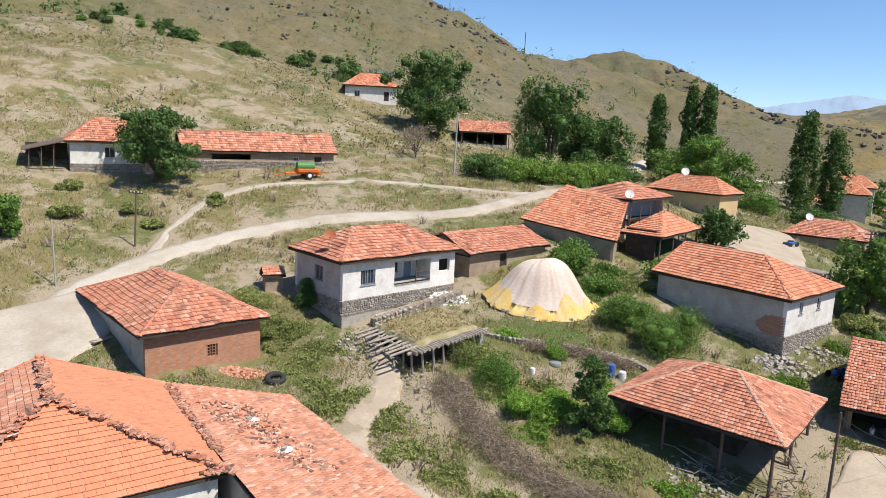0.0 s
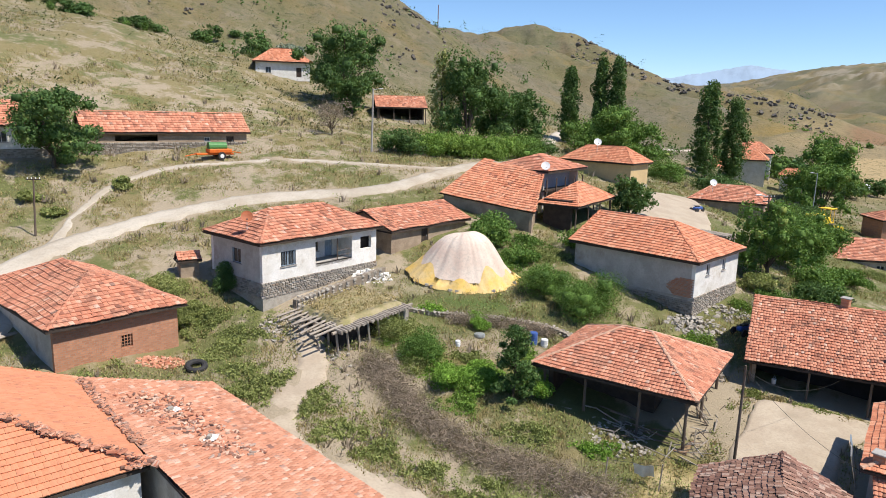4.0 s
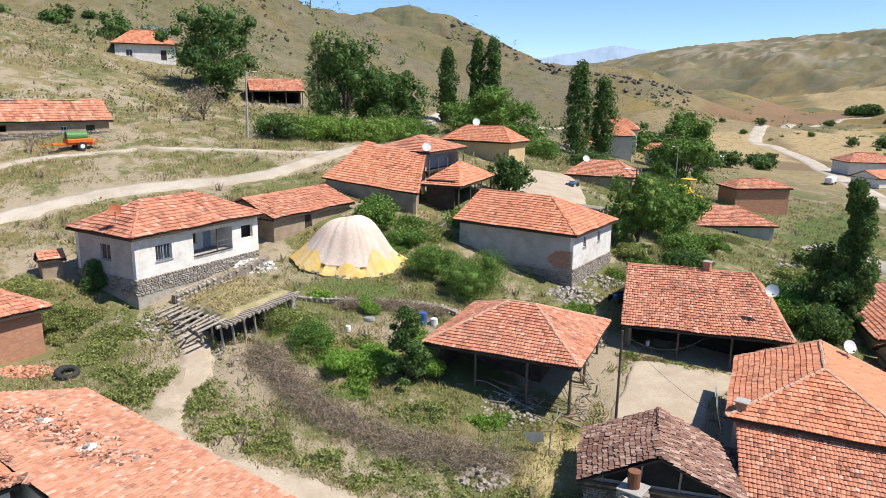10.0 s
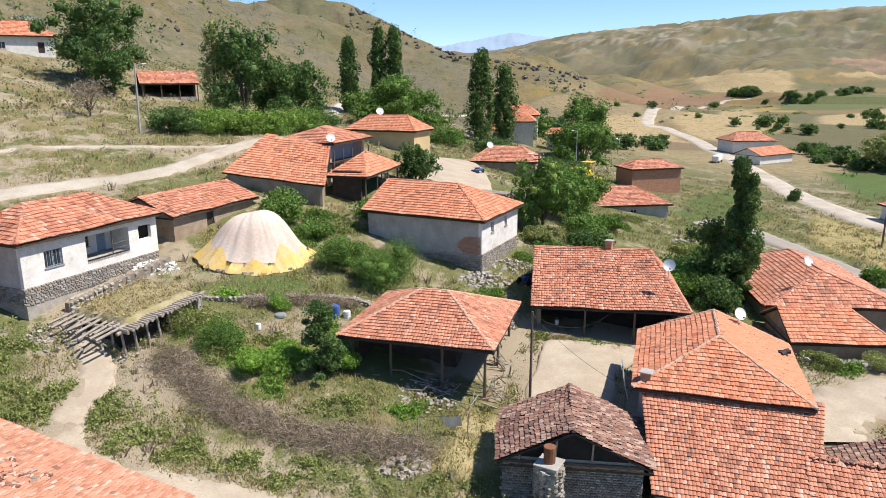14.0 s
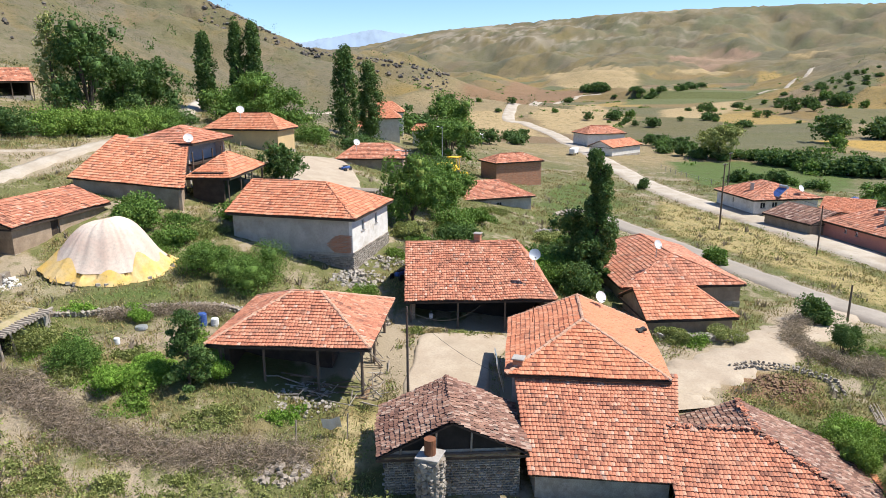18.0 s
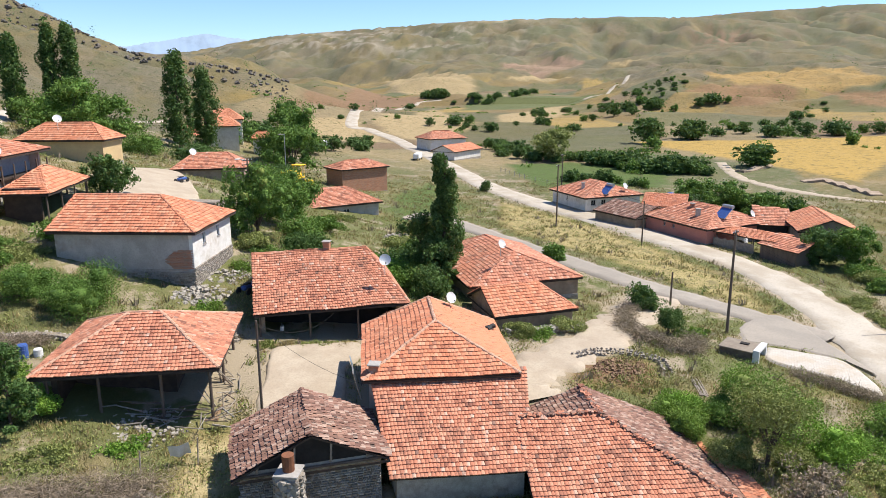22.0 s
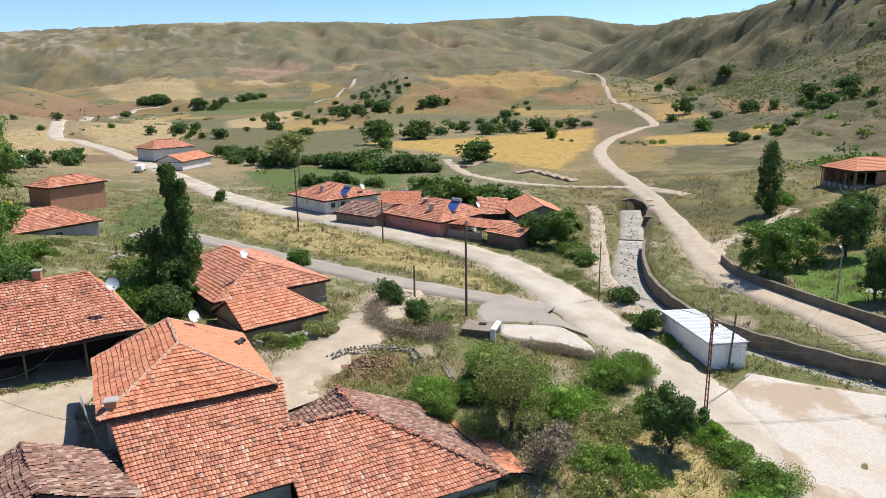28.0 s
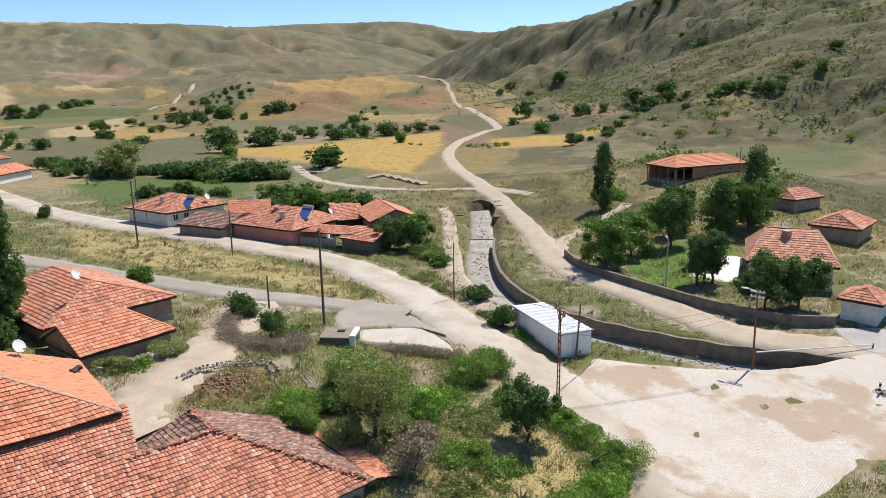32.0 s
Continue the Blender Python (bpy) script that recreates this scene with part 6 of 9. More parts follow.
def lump(rng, r, flat=0.8):
    """The points and faces of one rough stone."""
    v = []
    for x in (-1, 1):
        for y in (-1, 1):
            for z in (-1, 1):
                k = rng.uniform(0.6, 1.0)
                v.append((r * x * k * 0.8, r * y * rng.uniform(0.5, 0.95), r * z * flat * rng.uniform(0.5, 0.9)))
    v += [(r * rng.uniform(0.85, 1.05) * s, rng.uniform(-0.1, 0.1), 0) for s in (-1, 1)]
    f = [(0, 1, 3, 2)[::-1], (4, 5, 7, 6), (0, 4, 5, 1)[::-1], (2, 6, 7, 3), (0, 2, 6, 4), (1, 5, 7, 3)]
    f = [(0, 1, 8), (1, 3, 8), (3, 2, 8), (2, 0, 8), (4, 6, 9), (6, 7, 9), (7, 5, 9), (5, 4, 9), (0, 4, 5, 1), (2, 3, 7, 6), (0, 2, 6, 4), (1, 5, 7, 3)]
    return v, f


def stones(name, label, places, parent=None, material="stone", seed=1, category="stones"):
    """Loose stones as one heap: places are (x, y, z, radius)."""
    rng = random.Random(seed)
    verts, faces = [], []
    for x, y, z, r in places:
        v, f = lump(rng, r)
        m = Euler((rng.uniform(-0.5, 0.5), rng.uniform(-0.5, 0.5), rng.uniform(0, 6.28))).to_matrix()
        i = len(verts)
        verts += [((m @ Vector(q)) + Vector((x, y, z)))[:] for q in v]
        faces += [tuple(i + k for k in q) for q in f]
    ob = mesh_object(name, verts, faces, M[material], parent)
    tagged(ob, kind="stuff")
    if not parent:
        tagged(ob, label, category)
    return ob


def heap(name, label, x, y, radius, height, count, size, seed, material="stone"):
    rng = random.Random(seed)
    places = []
    for _ in range(count):
        a, r = rng.uniform(0, 6.28), radius * math.sqrt(rng.random())
        px, py = x + r * math.cos(a), y + r * math.sin(a) * 0.7
        places.append((px, py, high(px, py) + height * rng.random() * (1 - r / radius), size * rng.uniform(0.5, 1.4)))
    return stones(name, label, places, None, material, seed)


def stone_wall(name, label, line, height, thick, size=0.22, seed=1, material="stone", core=True):
    """A dry-stone wall along a line of (x, y): a core and stones on both faces."""
    pts = smooth_line([(*p, 0) for p in line], 4)
    rng = random.Random(seed)
    ob = thing(name, label, "wall", (0, 0, 0))
    v, f = [], []
    for k, p in enumerate(pts):
        q0, q1 = pts[max(k - 1, 0)], pts[min(k + 1, len(pts) - 1)]
        s = Vector(((q1 - q0).y, -(q1 - q0).x, 0)).normalized() * thick * 0.42
        g = high(p.x, p.y)
        v += [(*(p - s).xy, g - 0.6), (*(p + s).xy, g - 0.6), (*(p + s).xy, g + height * 0.93), (*(p - s).xy, g + height * 0.93)]
    for k in range(len(pts) - 1):
        i = 4 * k
        f += [(i, i + 4, i + 7, i + 3), (i + 1, i + 2, i + 6, i + 5), (i + 2, i + 3, i + 7, i + 6)]
    f += [(0, 3, 2, 1), tuple(4 * (len(pts) - 1) + c for c in (0, 1, 2, 3))]
    if core:
        solid("core", v, f, M["joint"], ob)
    places = []
    for a, b in zip(pts, pts[1:]):
        n = max(1, int((b - a).length / (size * 1.7)))
        s = Vector(((b - a).y, -(b - a).x, 0)).normalized() * thick * 0.42
        for c in range(n):
            p = a.lerp(b, (c + rng.random() * 0.5) / n)
            g = high(p.x, p.y)
            for row in range(max(1, int(height / (size * 1.15))) + 1):
                for side in (-1, 1):
                    q = p + s * side
                    places.append((q.x + rng.gauss(0, 0.03), q.y + rng.gauss(0, 0.03), g + (row + 0.4) * size * 1.15 + rng.gauss(0, 0.02), size * rng.uniform(0.55, 0.9)))
    stones("stonework", "", places, ob, material, seed)
    return ob


def dish(x, y, z, size, face, label="white satellite dish on a roof", key="white", post=0.7):
    """A dish on a short post, with its arm and receiver."""
    ob = thing("satellite_dish", label, "satellite dish", (x, y, z), face, "satellite dishes")
    part("post", rods([((0, 0.1, -post), (0, 0.1, 0.05), 0.03)]), M["metal"], ob)
    bm = bmesh.new()
    rings = []
    for r, d in ((0.02, 0.0), (0.35, 0.03), (0.7, 0.1), (1.0, 0.2), (1.0, 0.16), (0.6, 0.02), (0.02, -0.05)):
        rings.append([bm.verts.new((size * 0.5 * r * math.cos(6.2832 * k / 20), -size * 0.5 * d, size * 0.5 * r * math.sin(6.2832 * k / 20))) for k in range(20)])
    for p, q in zip(rings, rings[1:]):
        for k in range(20):
            bm.faces.new((p[k], q[k], q[(k + 1) % 20], p[(k + 1) % 20]))
    bm.transform(pose(0, 0, size * 0.42, -28, 0, 0))
    part("reflector", bm, M[key], ob)
    part("arm", rods([((0, 0.0, 0.02), (0, -size * 0.5, size * 0.25), 0.018)]), M["metal"], ob)
    part("receiver", boxes([(-0.05, -size * 0.56, size * 0.22, 0.05, -size * 0.45, size * 0.32)], 0.01), M["rubber"], ob)
    return ob


for x, y, z, s, label, key in ((21.11, 75.61, 18.39, 1.0, 'white satellite dish on the upper farm roof', 'white'),
                               (34.89, 97.97, 20.1, 1.1, 'white satellite dish on the ochre house', 'white'),
                               (51.12, 94.0, 14.95, 1.0, 'white satellite dish on the low red roof', 'white'),
                               (37.71, 40.03, 10.58, 0.95, 'grey satellite dish on the stable roof', 'metal'),
                               (36.61, 31.96, 9.33, 0.85, 'white satellite dish behind the orange roof', 'white'),
                               (54.03, 40.46, 9.01, 0.9, 'white satellite dish on the patched roofs', 'white'),
                               (119.2, 60.7, 5.55, 1.2, 'white satellite dish on the pale farmhouse', 'white'),
                               (108.9, 34.2, 5.0, 1.1, 'white satellite dish on the pink farmhouse', 'white')):
    dish(x, y, z, s, -8 if key == "white" else -35, label, key, 0.9)
dish(-8.3, 55.0, 15.75, 0.9, 10, "faded orange satellite dish on the white house", "fadedorange")


def pole(x, y, h, label, lean=(0, 0), key="wood", arms=1, lamp=False, r=0.12, turn=0.0, name="utility_pole"):
    ob = thing(name, label, "pole", at_ground(x, y, -0.4), turn, "poles")
    part("shaft", rods([((0, 0, 0), (lean[0], lean[1], h + 0.4), r, r * 0.65)], 9), M[key], ob)
    for k in range(arms):
        z = h + 0.2 - 0.45 * k
        arm = part("crossarm", boxes([(lean[0] - 0.6, lean[1] - 0.05, z - 0.05, lean[0] + 0.6, lean[1] + 0.05, z + 0.05)], 0.01), M["darkwood" if key == "wood" else "metal"], ob)
        for q in (-0.5, -0.17, 0.17, 0.5):
            part("insulator", rods([((lean[0] + q, lean[1], z + 0.05), (lean[0] + q, lean[1], z + 0.19), 0.04, 0.03)]), M["white"], arm)
    if lamp:
        part("lamp_arm", rods([((lean[0], lean[1], h + 0.2), (lean[0] + 0.9, lean[1], h + 0.42), 0.03)]), M["metal"], ob)
        part("lamp_head", boxes([(lean[0] + 0.8, lean[1] - 0.1, h + 0.34, lean[0] + 1.35, lean[1] + 0.1, h + 0.46)], 0.03), M["white"], ob)
    return ob


pole(-27.8, 64.0, 5.2, "dark wooden utility pole on the slope", (0.35, -0.2), r=0.1)
pole(-30.8, 55.8, 5.4, "grey wooden pole among the weeds", (-0.1, 0), key="concrete", arms=0, r=0.08)
pole(2.3, 95.4, 8.4, "pale concrete street lamp on the hillside", (0.15, 0), "concrete", 0, True, 0.15, 0, "street_lamp")
pole(22.0, 34.7, 6.9, "dark wooden pole beside the yard", (0.0, 0.0), r=0.1, arms=0)
pole(41.6, 65.2, 8.7, "wooden utility pole with a street lamp", (0, 0), arms=2, lamp=True, turn=170)
pole(81.7, 114.5, 8.6, "white steel mast among the trees", (0, 0), "metal", 0, True, 0.09, 180, "street_lamp")
pole(61.0, 20.3, 9.4, "tall dark wooden utility pole beside the road", (0.15, 0.1), r=0.14)
pole(95.0, 60.1, 10.0, "dark wooden utility pole in the verge", (0.1, 0.1), r=0.14)
pole(90.5, 43.0, 6.4, "dark wooden utility pole by the farms", (0, 0), r=0.12, arms=0)
pole(65.7, 27.7, 3.4, "short dark wooden post among bushes", (0, 0), arms=0)
pole(74.8, 9.5, 6.6, "thin dark pole above the canal", (0, 0), arms=0, r=0.08)
pole(81.7, -14.8, 5.9, "pale street lamp in the walled garden", (0.1, 0), "concrete", 0, True, 0.09, 0, "street_lamp")
pole(60.6, -18.8, 7.2, "rusty steel pole beside the canal", (0.1, 0.1), "rust", 2, True, 0.1, 60)
pole(60.0, -3.4, 5.0, "dark wooden pole beside the white cabin", (0.1, -0.3), arms=0, r=0.1)
pole(128.0, 80.0, 8.5, "dark wooden utility pole by the far road", (0, 0), r=0.13)
pole(143.0, -38.5, 6.0, "wooden pole on the far slope", (0, 0), arms=0, r=0.1)
pole(48.4, 424.0, 15.0, "lattice mast on the hill crest", (0, 0), "rust", 1, False, 0.3)


def wire(a, b, sag, r=0.011, name="cable"):
    n = 14
    pts = [Vector(a).lerp(Vector(b), k / n) - Vector((0, 0, sag * 4 * (k / n) * (1 - k / n))) for k in range(n + 1)]
    verts, faces = [], []
    for p in pts:
        verts += [(p + Vector(o))[:] for o in ((0, 0, r), (r, r, -r * 0.6), (-r, -r, -r * 0.6))]
    for k in range(n):
        for c in range(3):
            faces.append((3 * k + c, 3 * k + (c + 1) % 3, 3 * k + 3 + (c + 1) % 3, 3 * k + 3 + c))
    ob = mesh_object(name, verts, faces, M["rubber"])
    return tagged(ob, "thin sagging black overhead cable", "cable", "overhead cables")


def top(x, y, h):
    return Vector((x, y, high(x, y) + h))


for dx in (-0.5, 0.5):
    wire(top(41.6 + dx, 65.2, 8.8), top(22.0, 34.7, 6.7), 1.2)
    wire(top(61.1 + dx, 20.4, 9.3), top(90.5, 43.0, 6.3), 1.0)
    wire(top(95.1 + dx, 60.2, 9.9), top(90.5, 43.0, 6.3), 0.6)
    wire(top(95.1 + dx, 60.2, 9.9), top(128.0, 80.0, 8.4), 0.9)
    wire(top(61.1 + dx, 20.4, 9.3), top(50.0, -1.6, 7.4), 0.8)
wire(top(22.0, 34.7, 6.7), Vector((33.0, 41.0, 7.4)), 1.0)
wire(top(22.0, 34.7, 6.7), Vector((25.8, 29.6, 7.3)), 0.5)
for z in (5.6, 6.2, 6.8):
    wire(top(50.0, -1.6, z), top(60.7, -18.7, z - 0.3), 1.1)
    wire(top(50.0, -1.6, z), top(81.7, -14.8, 5.4), 1.5)
wire(top(-27.6, 63.8, 5.0), Vector((-14.0, 93.0, 21.2)), 0.8)
wire(top(41.6, 65.2, 8.6), Vector((46.0, 103.0, 17.6)), 1.2)


def lattice(x, y, h):
    """A slim riveted steel mast with three insulators on a crossarm."""
    ob = thing("lattice_mast", "slim rusty steel lattice electricity mast", "pylon", at_ground(x, y, -0.3), 15)
    hw = lambda z: 0.36 - 0.2 * z / h
    for sx in (-1, 1):
        part("leg", rods([((sx * hw(0), 0, 0), (sx * hw(h), 0, h), 0.05)], 4), M["rust"], ob)
    n = 16
    for k in range(1, n):
        z = h * k / n
        part("rung", boxes([(-hw(z), -0.025, z - 0.03, hw(z), 0.025, z + 0.03)]), M["rust"], ob)
    arm = part("crossarm", boxes([(-1.1, -0.06, h - 0.12, 1.1, 0.06, h)]), M["rust"], ob)
    for q in (-1.0, 0, 1.0):
        part("insulator", rods([((q, 0, h), (q, 0, h + 0.35), 0.11, 0.07)], 9), M["dryer"], arm)
    for s in (-1, 1):
        part("brace", rods([((s * 0.18, 0, h - 0.9), (s * 0.75, 0, h - 0.1), 0.03)], 4), M["rust"], ob)
    for z in (h - 1.8, h - 2.4, h - 3.0):
        part("bracket", boxes([(-0.4, -0.04, z - 0.04, 0.4, 0.04, z + 0.04)]), M["rust"], ob)
    return ob


lattice(50.0, -1.6, 7.6)


def cabin():
    ob = thing("site_cabin", "white prefabricated sheet-metal cabin beside the canal", "cabin", (61.1, -4.8, 0.75), 29.5)
    lx, ly, h = 8.8, 3.3, 2.6
    n = Matrix.Identity(4)
    m = bmesh.new()
    for (x0, y0), (x1, y1) in (((0, 0), (lx, 0)), ((lx, 0), (lx, ly)), ((lx, ly), (0, ly)), ((0, ly), (0, 0))):
        L = math.hypot(x1 - x0, y1 - y0)
        ex, ey = (x1 - x0) / L, (y1 - y0) / L
        k = int(L / 0.15)
        prev = None
        for c in range(k + 1):
            o = 0.012 if c % 2 else -0.012
            px, py = x0 + ex * L * c / k + ey * o, y0 + ey * L * c / k - ex * o
            cur = (m.verts.new((px, py, -0.9)), m.verts.new((px, py, h)))
            if prev:
                m.faces.new((prev[0], cur[0], cur[1], prev[1]))
            prev = cur
    part("wall", m, M["white"], ob)
    r = bmesh.new()
    k = 40
    rows = []
    for c in range(k + 1):
        z = 0.03 if c % 4 == 0 else 0.0
        x = -0.15 + (lx + 0.3) * c / k
        rows.append([r.verts.new((x, y, h + 0.04 + z + 0.06 * (y / ly))) for y in (-0.15, ly + 0.15)] + [r.verts.new((x, y, h - 0.06)) for y in (-0.15, ly + 0.15)])
    for p, q in zip(rows, rows[1:]):
        r.faces.new((p[0], q[0], q[1], p[1]))
        r.faces.new((p[2], p[3], q[3], q[2]))
        r.faces.new((p[0], p[2], q[2], q[0]))
        r.faces.new((p[1], q[1], q[3], p[3]))
    r.faces.new(rows[0])
    part("roof", r, M["metal"], ob)
    m2 = Matrix.Translation((0, 0, 0)) @ pose(0, 0, 0, 0, 0, 0)
    w = part("window", boxes([(5.6, -0.07, 1.5, 6.7, 0.02, 2.1)], 0.01), M["white"], ob)
    part("pane", boxes([(5.68, -0.08, 1.56, 6.62, -0.065, 2.04)]), M["glass"], w)
    part("skid", boxes([(0.2, -0.05, -1.0, 0.5, ly + 0.05, -0.85)]), M["metal"], ob)
    return ob


cabin()


def chimney(x, y, z0, z1, s, key, label, cap=True, pot=None):
    ob = thing("chimney", label, "chimney", (x, y, z0), 35)
    part("shaft", boxes([(-s, -s, 0, s, s, z1 - z0)], 0.03), M[key], ob)
    if cap:
        part("cap", boxes([(-s - 0.08, -s - 0.08, z1 - z0 + 0.004, s + 0.08, s + 0.08, z1 - z0 + 0.09)], 0.02), M["concrete"], ob)
    if key == "stone":
        rng = random.Random(3)
        ring_places = [(s * 1.02 * math.cos(a) * 1.15, s * 1.02 * math.sin(a) * 1.15, z, 0.17 * rng.uniform(0.7, 1.2)) for z in [0.1 + 0.19 * k for k in range(int((z1 - z0) / 0.19))] for a in [6.283 * (k + 0.5 * rng.random()) / 13 for k in range(13)]]
        stones("stonework", "", ring_places, ob, "stones", 4)
    if pot:
        part("barrel", rods([((0, 0, z1 - z0 + 0.09), (0, 0, z1 - z0 + 0.95), pot, pot * 1.05)], 14), M["rust"], ob, "rusty oil barrel")
    return ob


chimney(36.8, 46.3, 10.4, 11.7, 0.28, "brick", "small brick chimney on the stable roof")
chimney(26.7, 29.5, 7.2, 8.3, 0.3, "brick", "squat brick chimney on the orange roof")
chimney(18.0, 26.4, 3.0, 6.2, 0.55, "stone", "stone chimney topped by a rusty barrel", True, 0.3)
chimney(102.8, 40.1, 4.7, 6.3, 0.32, "greyplaster", "grey chimney on the pink farmhouse")
chimney(115.1, 67.2, 4.9, 6.5, 0.3, "greyplaster", "grey chimney on the pale farmhouse")
chimney(85.3, -28.9, 5.6, 7.9, 0.4, "brick", "pink chimney on the walled house")
chimney(105.9, 42.3, 5.4, 6.5, 0.3, "brick", "brick chimney at the ridge of the farmhouse")


def solar(x, y, z, turn, label):
    ob = thing("solar_heater", label, "solar heater", (x, y, z), turn, "solar heaters")
    bm = boxes([(-0.95, 0, 0, 0.95, 2.0, 0.08)], 0.01)
    bm.transform(pose(0, 0, 0.1, 40, 0, 0))
    part("collector", bm, M["bluepaint"], ob, "dark blue glass collector")
    bm = boxes([(-1.0, -0.05, -0.02, 1.0, 2.05, 0.05)], 0.01)
    bm.transform(pose(0, 0, 0.08, 40, 0, 0))
    part("frame", bm, M["metal"], ob)
    part("tank", rods([((-0.9, 1.75, 1.65), (0.9, 1.75, 1.65), 0.28)], 14), M["metal"], ob, "steel water tank")
    for s in (-0.8, 0.8):
        part("strut", rods([((s, 1.7, 0), (s, 1.7, 1.45), 0.03)]), M["metal"], ob)
    return ob


solar(114.6, 62.7, 4.81, 250, "solar water heater on the pale farmhouse roof")
solar(103.1, 37.0, 5.22, 250, "solar water heater on the pink farmhouse roof")


# covered haystack
def haystack():
    rng = random.Random(8)
    ob = thing("covered_haystack", "haystack under a pale tarpaulin with a yellow hem", "haystack", (9.75, 59.8, high(9.75, 59.8)), 0)
    n, levels = 140, 30
    for name, key, lo, hi, grow in (("cover", "fabric", 0, 28, 0.0), ("hem", "fabric2", 27, levels, 0.015)):
        verts, faces = [], []
        for l in range(lo, hi + 1):
            for k in range(n):
                a = 6.2832 * k / n
                fold = math.sin(a * 11 + 1.6 * math.sin(a * 3)) * 0.5 + math.sin(a * 23 + 2 * math.sin(a * 5)) * 0.3
                f = l / levels
                if name == "hem" and l == lo:
                    f += 0.06 * math.sin(a * 3 + 1) + 0.05 * math.sin(a * 8)
                ff = min(1.0, f)
                lean = 0.15 * (1 - ff)
                rx, ry = 4.5 + 0.3 * math.sin(2 * a + 1), 3.0
                r = ff ** 0.85 * (0.80 + 0.20 * ff ** 6) + 0.026 * fold * ff * ff + grow
                if ff > 0.88:
                    r += 0.07 * (ff - 0.88) / 0.12 * (0.9 + 0.5 * fold)
                z = 3.95 * (1 - ff ** 2.7 * (1 + 0.06 * math.cos(a))) * (1 + 0.05 * math.cos(a + 0.3) * math.sin(math.pi * ff) + 0.05 * math.sin(3 * a) * ff) + 0.18 * fold * ff * (1 - ff)
                x, y = rx * r * math.cos(a) - lean, ry * r * math.sin(a)
                g = high(9.75 + x, 59.8 + y) - high(9.75, 59.8)
                verts.append((x, y, max(z + g * ff, g + 0.03 + 0.05 * abs(fold))))
        rows = hi - lo
        for l in range(rows):
            for k in range(n):
                faces.append((l * n + k, (l + 1) * n + k, (l + 1) * n + (k + 1) % n, l * n + (k + 1) % n))
        solid(name, verts, faces, M[key], ob, "", True)
    for k in range(7):
        a = rng.uniform(3.4, 6.0)
        x, y = 4.7 * math.cos(a), 3.1 * math.sin(a)
        g = high(9.75 + x, 59.8 + y) - high(9.75, 59.8)
        v, f = lump(rng, 0.22)
        solid("weight_stone", [(q[0] + x, q[1] + y, q[2] + g + 0.15) for q in v], f, M["stone"], ob)
    return ob


haystack()


